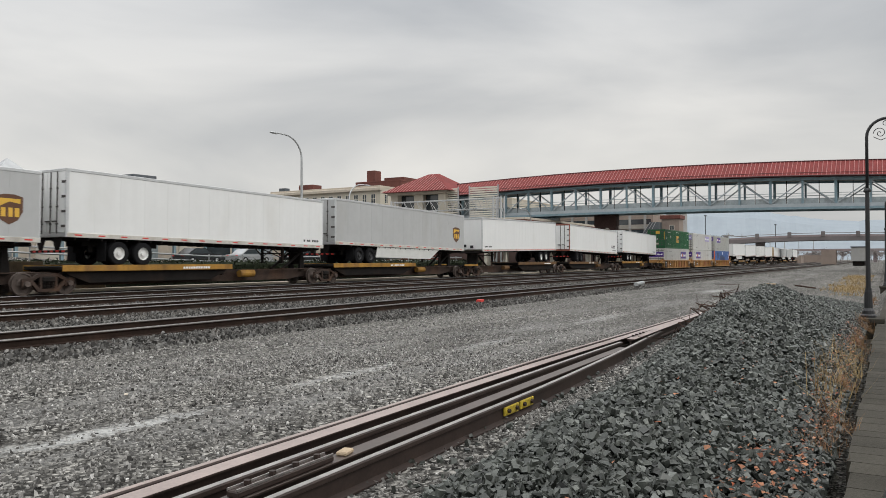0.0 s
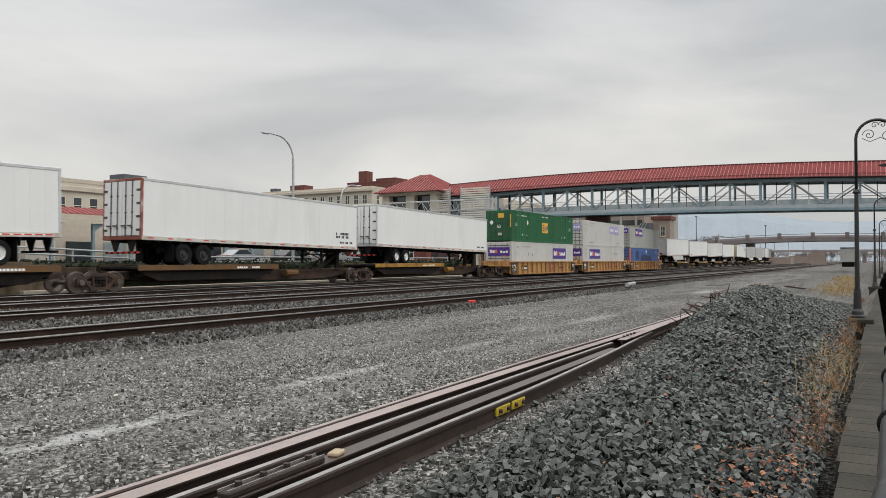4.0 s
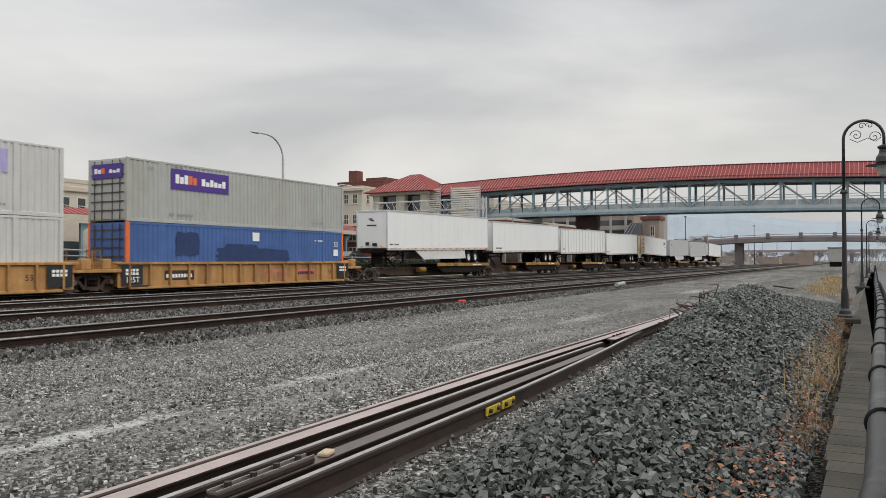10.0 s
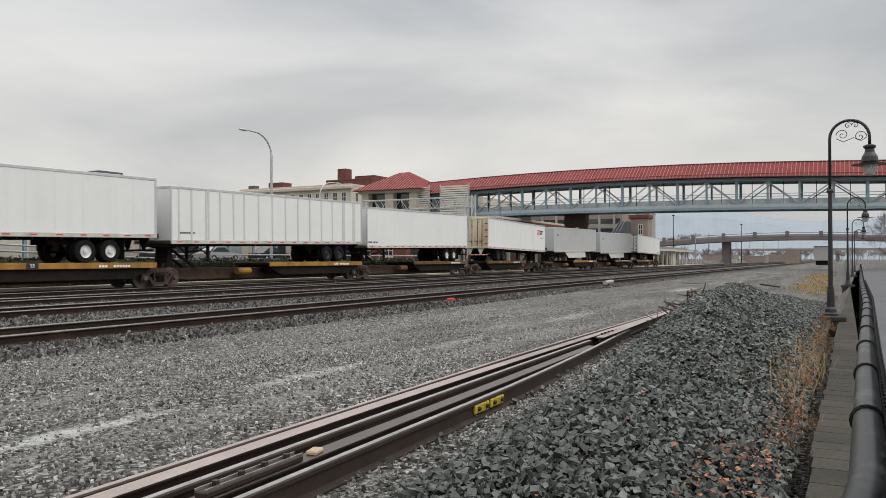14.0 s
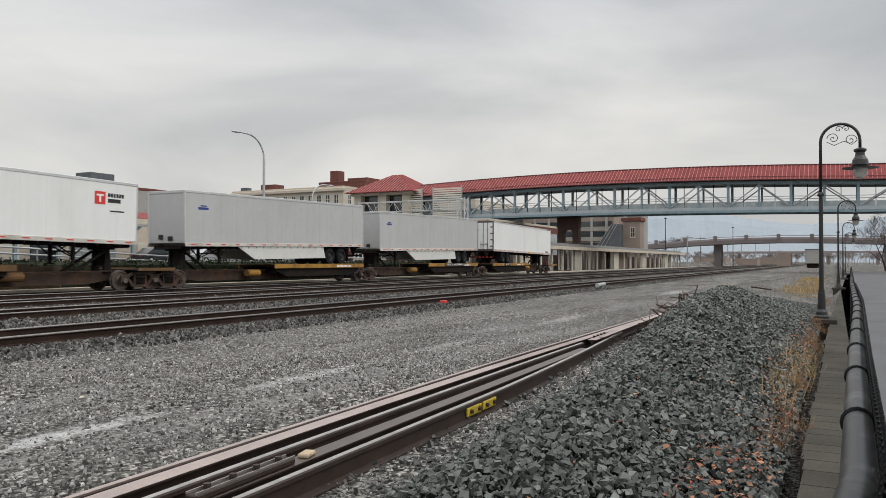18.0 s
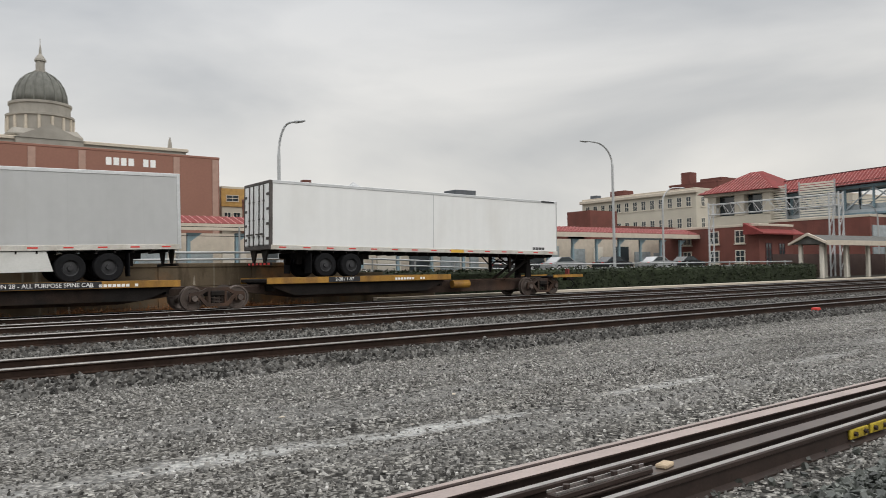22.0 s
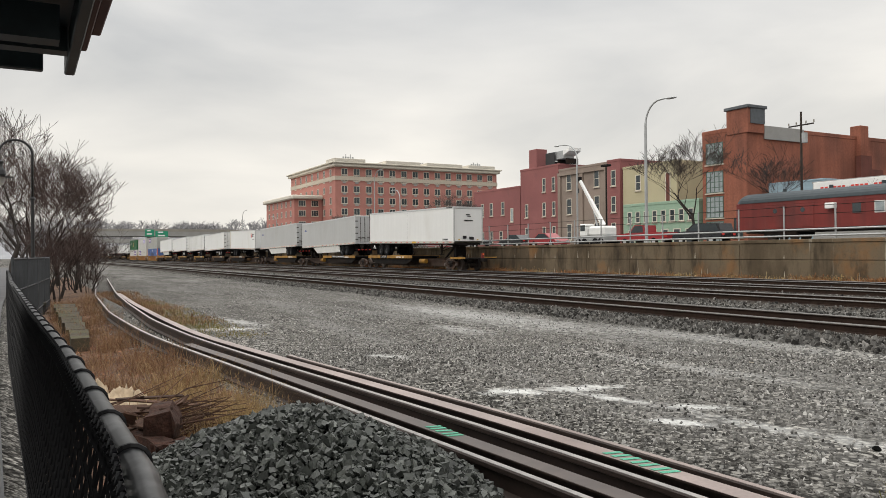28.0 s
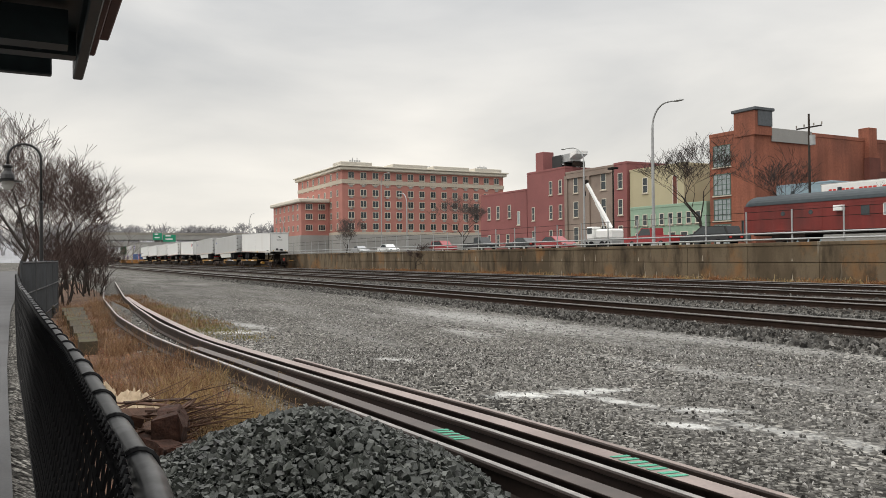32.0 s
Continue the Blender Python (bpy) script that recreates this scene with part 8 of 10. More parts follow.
for i in range(7):
    x, y = polar(-80.5 - i * 0.9, 230 + 45 * i)
    pl = thing("yard_pole", "slim grey pole in the far yard", "pole", (x, y, 0), group="yard poles")
    part("shaft", Geo().cyl((0, 0, 0), (0, 0, 9 + i), 0.2, 0.14, 6), GREY_WALL, pl)
    part("arm", box(-0.2, 0.2, -1.6, 1.6, 8.2 + i, 8.5 + i), GREY_WALL, pl)


# ---- foreground: path, coping, fence, lamps, stacked rails, stone heaps, weeds ----
def along(points, x):
    """Piecewise straight line y(x) through points sorted by x."""
    if x <= points[0][0]:
        return points[0][1]
    for (a, ya), (b, yb) in zip(points, points[1:]):
        if x <= b:
            return ya + (yb - ya) * (x - a) / (b - a)
    return points[-1][1]


FENCE = [(-26.0, -0.46), (-11.7, -0.16), (-5.0, 0.05), (-2.8, 0.13), (-1.27, 0.155), (-0.4, 0.11), (1.36, -0.03), (3.0, -0.06), (6.8, -0.145), (14.0, -0.22), (56.0, -0.85), (110.0, -1.7)]
fy = lambda x: along(FENCE, x)
pv, pf = [], []
px_lines = [-120 + i * 4.0 for i in range(61)]
for x in px_lines:
    pv += [(x, fy(x) - 0.16, 0.05), (x, fy(x) - 4.2, 0.05), (x, fy(x) - 4.2, -0.2), (x, fy(x) - 0.16, -0.2)]
for i in range(len(px_lines) - 1):
    for j in range(4):
        pf.append((i * 4 + j, i * 4 + (j + 1) % 4, i * 4 + 4 + (j + 1) % 4, i * 4 + 4 + j))
path = tagged(part("pavement", Geo().add(pv, pf), PATH), "damp grey concrete walking path beside the fence", "path", kind="structure")
coping = thing("coping_wall", "low rough concrete wall that carries the fence", "wall", kind="structure")
r7 = random.Random(77)
x = -3.5
while x < 108:
    w = r7.uniform(0.24, 0.42) if x < 12 else (0.7 if x < 24 else 1.6)
    ya, yb = fy(x), fy(x + w)
    o = r7.uniform(-0.012, 0.012)
    front = 0.30 + 0.12 * smooth_step(2, 8, x) + 0.08 * smooth_step(10, 21, x)
    g = Geo().add([(x, ya - 0.15, -0.6), (x + w - 0.012, yb - 0.15, -0.6), (x + w - 0.012, yb + front + o, -0.6), (x, ya + front + o, -0.6),
                   (x, ya - 0.15, 0.0), (x + w - 0.012, yb - 0.15, 0.0), (x + w - 0.012, yb + front - 0.02 + o, 0.0), (x, ya + front - 0.02 + o, 0.0)],
                  [(3, 2, 1, 0), (4, 5, 6, 7), (0, 1, 5, 4), (1, 2, 6, 5), (2, 3, 7, 6), (3, 0, 4, 7)])
    part("coping_block", g, KERB, coping)
    x += w

fence = thing("chain_link_fence", "black chain-link fence with a round top pipe", "fence")
PIPE_Z = 1.15
pts = [(x, fy(x), PIPE_Z) for x in [-22 + i * 2.0 for i in range(9)] + [-5.0, -4.0, -2.8, -2.0, -1.27, -0.4, 0.5, 1.36, 2.2, 3.0, 5.0, 6.8, 9.0, 11.5, 14.0] + [17 + i * 3 for i in range(30)]]
g = Geo().tube(pts, 0.029, 16)
g.smooth = True
part("top_pipe", g, PIPE_BLACK, fence, "black top pipe with pale patches")
x = -21.0
while x < 60:
    w = 0.33 if -8 < x < -0.5 else 0.76
    a, b2 = Vector((x - 0.007, fy(x - 0.007), PIPE_Z)), Vector((x + 0.007, fy(x + 0.007), PIPE_Z))
    part("tie_ring", Geo().tube([tuple(a), tuple(a.lerp(b2, 0.25)), tuple(a.lerp(b2, 0.75)), tuple(b2)], [0.031, 0.036, 0.036, 0.031], 16), VINYL, fence)
    x += w
for i in range(28):
    x = -21.6 + i * 3.05
    part("fence_post", Geo().cyl((x, fy(x), -0.02), (x, fy(x), PIPE_Z), 0.028, n=10), PIPE_BLACK, fence)
part("bottom_wire", Geo().tube([(p[0], p[1] - 0.04, 0.12) for p in pts], 0.006, 5), VINYL, fence)


def chain_mesh(x0, x1, z0, z1, pitch, r, offset):
    """Interlocked zigzag wires, one every pitch, along the fence line."""
    cols = int((x1 - x0) / pitch)
    rows = int((z1 - z0) / pitch * 1.0)
    vs, fs = [], []
    for c in range(cols):
        for k in range(rows + 1):
            xx = x0 + pitch * (c + (0.56 if (k + c) % 2 else -0.06))
            z = z0 + (z1 - z0) * k / rows
            yy = fy(xx) + offset + (0.004 if k % 2 else -0.004)
            b0 = len(vs)
            vs += [(xx, yy - r, z), (xx + r * 0.8, yy + r * 0.6, z), (xx - r * 0.8, yy + r * 0.6, z)]
            if k:
                for j in range(3):
                    fs.append((b0 - 3 + j, b0 - 3 + (j + 1) % 3, b0 + (j + 1) % 3, b0 + j))
    return np.array(vs), np.array(fs)


v, f = chain_mesh(-9.0, 2.4, 0.10, 1.19, 0.052, 0.0040, -0.038)
tagged(part("wire_mesh", quick_mesh("wire_mesh", v, f, VINYL), VINYL, fence), "black vinyl chain-link mesh", kind="stuff")
v, f = chain_mesh(2.4, 50.0, 0.88, 1.18, 0.075, 0.0042, -0.038)
tagged(part("far_wire_mesh", quick_mesh("far_wire_mesh", v, f, VINYL), VINYL, fence), kind="stuff")
v, f = chain_mesh(-22.0, -9.0, 0.10, 1.17, 0.07, 0.0042, -0.038)
tagged(part("west_wire_mesh", quick_mesh("west_wire_mesh", v, f, VINYL), VINYL, fence), kind="stuff")
g = Geo()
x = -8.9
while x < 12:
    y = fy(x) - 0.038
    for s in (-1, 1):
        g.tube([(x - s * 0.024, y - 0.004, 1.150), (x + s * 0.004, y + s * 0.007, 1.180), (x + s * 0.012, y - s * 0.006, 1.192), (x - s * 0.004, y + s * 0.004, 1.200), (x + s * 0.013, y, 1.209)], 0.0040, 4)
    x += 0.052
tagged(part("knuckle_trim", g, VINYL, fence), "twisted wire ends along the top", kind="stuff")

DARK_MESH = material("dark_grey_mesh_paint", (0.045, 0.048, 0.052), 0.6, vary=0.2)
tall = thing("mesh_fence", "dark grey mesh fence that bulges out beside the path", "fence")
tp = [(-17.5, -0.22), (-23.0, 0.28), (-28.0, 0.68), (-31.0, 0.5), (-36.0, -0.1)]
for (xa, ya), (xb, yb) in zip(tp, tp[1:]):
    for k in range(2):
        t = k / 2
        x, y = xa + (xb - xa) * t, ya + (yb - ya) * t
        part("post", Geo().cyl((x, y, -0.3), (x, y, 1.5), 0.03, n=8), DARK_MESH, tall)
    for z in (0.1, 0.8, 1.46):
        part("rail", Geo().cyl((xa, ya, z), (xb, yb, z), 0.018, n=6), DARK_MESH, tall)
    g = Geo()
    n = int(math.hypot(xb - xa, yb - ya) / 0.075)
    for k in range(n):
        t = k / n
        g.cyl((xa + (xb - xa) * t, ya + (yb - ya) * t, -0.2), (xa + (xb - xa) * t, ya + (yb - ya) * t, 1.46), 0.008, n=3, caps=False)
    tagged(part("picket_infill", g, DARK_MESH, tall), kind="stuff")


def path_lamp(x, y, label="black gooseneck path lamp with scrolls and a bell shade"):
    root = thing("path_lamp", label, "path lamp", (x, y, 0.0), group="path lamps")
    part("pedestal_cap", box(-0.5, 0.5, -0.34, 0.34, -0.09, 0.02, c=0.015), KERB, root, "concrete pedestal cap")
    part("pedestal", box(-0.42, 0.42, -0.28, 0.28, -0.95, -0.09), KERB, root)
    part("foot", Geo().lathe([(0.17, 0.02), (0.17, 0.07), (0.14, 0.10), (0.13, 0.18), (0.095, 0.24), (0.085, 0.62), (0.075, 0.68), (0.075, 0.72)], (0, 0, 0), 14), BLACK_METAL, root)
    part("shaft", Geo().cyl((0, 0, 0.7), (0, 0, 3.05), 0.056, 0.046, 14), BLACK_METAL, root)
    part("collar", Geo().lathe([(0.075, 0), (0.085, 0.04), (0.06, 0.10)], (0, 0, 3.03), 12), BLACK_METAL, root)
    R = 0.43
    arch_pts = [(0, 0, 3.05), (0, 0, 4.36)] + [(0, -R + R * math.cos(a), 4.36 + R * math.sin(a)) for a in (math.pi * i / 14 for i in range(1, 15))] + [(0, -2 * R, 4.16)]
    g = Geo().tube(arch_pts, 0.036, 10)
    g.smooth = True
    part("gooseneck", g, BLACK_METAL, root)
    for cy, cz, r0, turns, flip in ((-0.28, 4.44, 0.14, 1.6, 1), (-0.66, 4.38, 0.14, 1.6, -1), (-0.40, 4.66, 0.085, 1.4, -1), (-0.56, 4.66, 0.085, 1.4, 1)):
        pts2 = [(0, cy + flip * r0 * (1 - t) * math.cos(2 * math.pi * turns * t), cz + r0 * (1 - t) * math.sin(2 * math.pi * turns * t)) for t in (i / 24 for i in range(24))]
        part("scroll", Geo().tube(pts2, 0.009, 5), BLACK_METAL, root)
    part("scroll_stem", Geo().tube([(0, -0.14, 4.36), (0, -0.3, 4.27), (0, -0.52, 4.36), (0, -0.68, 4.27), (0, -0.8, 4.36)], 0.009, 5), BLACK_METAL, root)
    hy = -2 * R
    part("bell", Geo().lathe([(0.16, 0.0), (0.19, 0.06), (0.17, 0.18), (0.11, 0.28), (0.10, 0.36), (0.14, 0.40), (0.14, 0.44), (0.05, 0.48)], (0, hy, 3.70), 16), BLACK_METAL, root, "black bell-shaped lamp housing")
    part("disc", Geo().lathe([(0.40, 0.0), (0.40, 0.012), (0.17, 0.035), (0.17, 0.0)], (0, hy, 3.68), 24), BLACK_METAL, root, "flat black reflector disc")
    part("glass", Geo().lathe([(0.03, -0.26), (0.11, -0.22), (0.165, -0.10), (0.165, 0.0)], (0, hy, 3.68), 16), LAMP_GLASS, root, "frosted glass bowl")
    return root


lp = path_lamp(21.05, 0.33)
lp.location.z = 0.09
for x in (47.3, 73.5, 99.5):
    copy_thing(lp, Matrix.Translation((x, fy(x) + 0.62, 0.06)))
copy_thing(lp, Matrix.Translation((-25.6, 0.20, 0.14)))
copy_thing(lp, Matrix.Translation((-52.0, 0.1, 0)))


# stacked spare rails
def sweep(profile, pts):
    """A closed profile of (across, up) carried along points (x, y, z)."""
    n, vs = len(profile), []
    for i, p in enumerate(pts):
        a, b3 = Vector(pts[max(i - 1, 0)]), Vector(pts[min(i + 1, len(pts) - 1)])
        d = (b3 - a).normalized()
        s = Vector((-d.y, d.x, 0)).normalized()
        vs += [(p[0] + s.x * u, p[1] + s.y * u, p[2] + w) for u, w in profile]
    fs = [(i * n + j, i * n + (j + 1) % n, (i + 1) * n + (j + 1) % n, (i + 1) * n + j) for i in range(len(pts) - 1) for j in range(n)]
    fs += [tuple(range(n)), tuple((len(pts) - 1) * n + j for j in range(n))]
    return Geo().add(vs, fs)


LINE_A = [(-9.8, 2.98), (-5.25, 3.455), (0.0, 3.70), (5.5, 3.87), (8.0, 3.95), (10.0, 4.0), (20.0, 4.04)]
LINE_B = [(-29.0, 2.87), (-22.3, 2.61), (-16.9, 2.51), (-13.2, 2.50), (-11.2, 2.66), (-5.0, 3.255), (0.0, 3.53), (5.5, 3.735), (9.0, 3.81), (20.0, 3.90)]
LINE_C = [(-50.0, 4.30), (-29.0, 2.80), (-22.9, 2.50), (-16.6, 2.28), (-12.9, 2.35), (-10.3, 2.53), (-4.65, 3.055), (0.0, 3.29), (5.0, 3.47), (8.7, 3.585), (12.0, 3.66)]
LINE_D = [(-12.2, 2.14), (-10.3, 2.35), (-4.3, 2.83), (0.0, 3.09), (4.7, 3.28), (8.0, 3.38), (11.6, 3.50)]
LINE_E = [(-52.0, 3.90), (-28.8, 2.11), (-19.7, 1.75), (-16.5, 1.77), (-14.0, 1.82), (-12.5, 1.92), (-11.2, 2.02), (-10.2, 2.12), (-4.0, 2.62), (0.0, 2.90), (4.4, 3.05), (7.5, 3.13), (11.0, 3.35), (15.0, 3.70)]
LINE_F = [(12.3, 3.60), (20.5, 3.93)]
NEAR_EDGE = [(x, y - 0.08) for x, y in LINE_E]
# pale tops: rust and wear, with sky sheen added to the colours
RUST_TOP = material("rust_bloom_sky_sheen_steel", (0.36, 0.285, 0.26), 0.34, 0.3, vary=0.18, scale=3.0, fine=40, dirt=(0.12, 0.072, 0.055), dirt_amount=0.38, spec=0.5)
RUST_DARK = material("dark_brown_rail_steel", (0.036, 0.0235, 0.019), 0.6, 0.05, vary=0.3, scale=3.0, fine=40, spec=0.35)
HEAD_WORN = material("worn_sky_sheen_rail_head", (0.46, 0.43, 0.41), 0.30, 0.75, vary=0.25, scale=5)
full = [(-0.07, 0.0), (0.07, 0.0), (0.07, 0.012), (0.014, 0.03), (0.010, 0.125), (0.036, 0.138), (0.036, 0.165), (0.028, 0.172), (-0.028, 0.172), (-0.036, 0.165), (-0.036, 0.138), (-0.010, 0.125), (-0.014, 0.03), (-0.07, 0.012)]
flipped = [(u, 0.172 - w) for u, w in reversed(full)]


def xs(a, b2):
    n = int((b2 - a) / 1.0)
    return [a + (b2 - a) * i / n for i in range(n + 1)]


def spare_rail(label, edge, x0, x1, profile, mat, top=None, z=0.02, roll_top=False):
    root = thing("spare_rail", label, "steel rail", group="stacked spare rails")
    pts3 = [(x, (along(edge, x - 0.9) + 2 * along(edge, x) + along(edge, x + 0.9)) / 4, z) for x in xs(x0, x1)]
    part("rail_steel", sweep(profile, pts3), mat, root)
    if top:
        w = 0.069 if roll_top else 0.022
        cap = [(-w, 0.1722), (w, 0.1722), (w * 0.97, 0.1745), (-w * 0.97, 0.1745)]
        part("top_face", sweep(cap, pts3), top, root, "pale rusted top face" if roll_top else "worn rail head with painted sheen")
    return root


BROWN_FOOT = material("brown_rail_foot", (0.085, 0.064, 0.055), 0.40, 0.2, vary=0.2, scale=4, spec=0.6)
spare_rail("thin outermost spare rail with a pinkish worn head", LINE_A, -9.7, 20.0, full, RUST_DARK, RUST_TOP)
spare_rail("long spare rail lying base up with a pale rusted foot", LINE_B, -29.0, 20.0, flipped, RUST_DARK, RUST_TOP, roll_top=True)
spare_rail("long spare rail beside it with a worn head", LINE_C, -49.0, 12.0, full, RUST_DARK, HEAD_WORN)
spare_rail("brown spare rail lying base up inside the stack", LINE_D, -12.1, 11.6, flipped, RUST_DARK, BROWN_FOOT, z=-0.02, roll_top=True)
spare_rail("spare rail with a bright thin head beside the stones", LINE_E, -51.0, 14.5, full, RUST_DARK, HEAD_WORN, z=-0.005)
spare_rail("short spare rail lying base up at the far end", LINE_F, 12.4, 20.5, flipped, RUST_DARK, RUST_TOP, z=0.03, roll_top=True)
YELLOW_MARK = material("yellow_chalk_paint", (0.50, 0.37, 0.03), 0.7, vary=0.35, scale=12, fine=60, dirt=(0.03, 0.024, 0.018), dirt_amount=0.7, dirt_scale=9)
GREEN_MARK = material("green_chalk_paint", (0.10, 0.42, 0.28), 0.7, vary=0.35, fine=60)
paint = thing("paint_marks", "hand-painted yellow and green marks on the spare rails", "paint mark")
r8 = random.Random(8)


def paint_strokes(xc, yc, z, n, mat, flat=True, name="paint_stroke", wide=0.05):
    for i in range(n):
        x = xc + (i - n / 2) * 0.085 + r8.uniform(-0.01, 0.01)
        if flat:
            g = Geo().add([(x - 0.018, yc - wide, z), (x + 0.02, yc - wide, z), (x + 0.05, yc + wide, z), (x + 0.012, yc + wide, z), (x - 0.018, yc - wide, z + 0.002), (x + 0.02, yc - wide, z + 0.002), (x + 0.05, yc + wide, z + 0.002), (x + 0.012, yc + wide, z + 0.002)],
                          [(4, 5, 6, 7), (0, 1, 5, 4), (1, 2, 6, 5), (2, 3, 7, 6), (3, 0, 4, 7)])
        else:
            g = Geo().box(x - 0.022, x + 0.022, yc - 0.004, yc, z, z + r8.uniform(0.06, 0.1))
        part(name, g, mat, paint)


paint_strokes(5.85, along(LINE_C, 5.8) + 0.13, 0.03, 3, YELLOW_MARK, wide=0.05)
paint_strokes(-5.05, along(LINE_D, -5.0), 0.1565, 5, GREEN_MARK, wide=0.06)
paint_strokes(-3.55, along(LINE_B, -3.5), 0.1965, 7, GREEN_MARK, wide=0.06)
for jx in (6.62, 7.0):
    jy = along(LINE_E, jx) - 0.014
    fish = thing("joint_bar", "yellow-painted joint bar bolted to the spare rail", "joint bar", (jx, jy, 0.045), group="joint bars")
    part("bar", box(-0.16, 0.16, -0.028, 0.0, 0.0, 0.085, c=0.008), YELLOW_MARK, fish)
    for k in (-0.09, 0.09):
        part("bolt", Geo().cyl((k, -0.052, 0.045), (k, -0.022, 0.045), 0.022, n=6), RUST_DARK, fish)
for x, e, dy in ((3.62, LINE_D, -0.01), (13.2, LINE_B, -0.14)):
    jb = thing("joint_bar", "rusty joint bar with a row of bolts on the rails", "joint bar", (x, along(e, x) + dy, 0.185), group="joint bars")
    jb.rotation_euler = (0, 0, math.atan2(along(e, x + 0.5) - along(e, x - 0.5), 1.0))
    part("bar", box(-0.46, 0.46, -0.045, 0.045, -0.028, 0.012, c=0.008), RUST_DARK, jb)
    for dy2 in (-0.038, 0.032):
        part("rib", box(-0.46, 0.46, dy2, dy2 + 0.008, 0.012, 0.026), HEAD_WORN, jb)
    for k in range(4):
        part("bolt", Geo().cyl((-0.33 + k * 0.22, 0, 0.01), (-0.33 + k * 0.22, 0, 0.045), 0.024, n=6), RUST_DARK, jb)
shim = tagged(part("wood_wedge", box(-0.07, 0.07, -0.04, 0.04, 0.0, 0.03, c=0.008), CLOTH), "pale wooden wedge lying on the rails", "wedge")
shim.matrix_basis = pose(4.28, along(LINE_D, 4.28), 0.155, 0, 0, 14)
pl = tagged(part("plank", box(-0.5, 0.5, -0.07, 0.07, 0.0, 0.04, c=0.008), TIE_WOOD), "dark weathered plank at the heap's foot", "plank")
pl.matrix_basis = pose(7.6, 2.55, 0.02, 0, 0, 12)


# stone heaps
def heap_z(x, y, east=True):
    if east:
        centre = 1.62 + 0.35 * smooth_step(4, 16, x)
        crest = (0.16 + 0.30 * smooth_step(2.6, 6, x) + 0.52 * smooth_step(7, 15.5, x)) * smooth_step(24.0, 16.5, x) * smooth_step(1.5, 3.4, x)
        crest += 0.36 * smooth_step(18, 22, x) * smooth_step(33, 26, x)
        half = 0.90 + 0.40 * smooth_step(7, 15, x)
        t = (y - centre) / (half if y > centre else centre - 0.22)
        z = crest * max(0.0, 1 - abs(t) ** 1.6)
    else:
        t = math.hypot((x + 4.65) / 1.85, (y - 1.52) / 1.12)
        z = 0.52 * max(0.0, 1 - t ** 1.4)
    return z + (0.05 * noise.noise((x * 1.3, y * 1.3, 4.0)) * min(1, z * 6))


def heap(name, label, x0, x1, y0, y1, east, n, size, seed):
    nx, ny = int((x1 - x0) / 0.12), int((y1 - y0) / 0.12)
    vs = [(x0 + (x1 - x0) * i / nx, y0 + (y1 - y0) * j / ny, 0.0) for j in range(ny + 1) for i in range(nx + 1)]
    hz = [heap_z(x, y, east) for x, y, _ in vs]
    vs = [(x, y, h + ground_z(x, y) * (0.3 if h > 0.05 else 1) - 0.05) for (x, y, _), h in zip(vs, hz)]
    fs = [(j * (nx + 1) + i, j * (nx + 1) + i + 1, (j + 1) * (nx + 1) + i + 1, (j + 1) * (nx + 1) + i) for j in range(ny) for i in range(nx)]
    fs = [q for q in fs if max(hz[k] for k in q) > 0.02]
    root = thing(name, label, "gravel heap")
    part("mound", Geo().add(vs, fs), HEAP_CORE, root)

    def places(rng, n):
        out = []
        while len(out) < n:
            x = x0 + (x1 - x0) * (rng.random() ** (2.1 if east else 1.0))
            y = rng.uniform(y0, y1)
            h = heap_z(x, y, east)
            if h > 0.02 + 0.03 * rng.random() or rng.random() < 0.03:
                out.append((x, y, h + ground_z(x, y) * (0.3 if h > 0.05 else 1) + rng.uniform(-0.03, 0.045)))
        return np.array(out)

    v, f = slabs(n, places, size, seed)
    tagged(part("crushed_stone", quick_mesh("crushed_stone", v, f, DARK_STONES), DARK_STONES, root), "dark blue-grey crushed stones", kind="stuff")
    return root


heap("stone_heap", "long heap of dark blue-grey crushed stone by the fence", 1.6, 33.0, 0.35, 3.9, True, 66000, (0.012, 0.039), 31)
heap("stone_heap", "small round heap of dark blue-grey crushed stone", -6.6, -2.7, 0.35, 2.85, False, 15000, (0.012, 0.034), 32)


# weeds, leaves, clutter
def blades(n, place, h0, h1, width, seed, bend=1.0):
    rng = np.random.default_rng(seed)
    p = place(rng, n)
    n = len(p)
    h = rng.uniform(h0, h1, n) * rng.uniform(0.5, 1, n)
    a = rng.uniform(0, 2 * np.pi, n)
    lean = h * bend * (0.2 + rng.random(n) ** 1.5)
    d = np.stack([np.cos(a), np.sin(a), np.zeros(n)], 1)
    a2 = rng.uniform(0, 2 * np.pi, n)
    s = np.stack([-np.sin(a2), np.cos(a2), np.zeros(n)], 1) * (width * rng.uniform(0.5, 1.3, n))[:, None]
    kink = rng.normal(0, 0.16, (n, 3)) * h[:, None]
    mid = p + d * (lean * 0.35)[:, None] + np.array([0, 0, 1.0]) * (h * rng.uniform(0.4, 0.7, n))[:, None] + kink
    top = p + d * lean[:, None] + np.array([0, 0, 1.0]) * (h * rng.uniform(0.55, 1.0, n))[:, None]
    v = np.stack([p - s, p + s, mid + s * 0.7, mid - s * 0.7, top], 1).reshape(-1, 3)
    f = np.array([(0, 1, 2), (0, 2, 3), (3, 2, 4)])
    return v, (f[None] + 5 * np.arange(n)[:, None, None]).reshape(-1, 3)


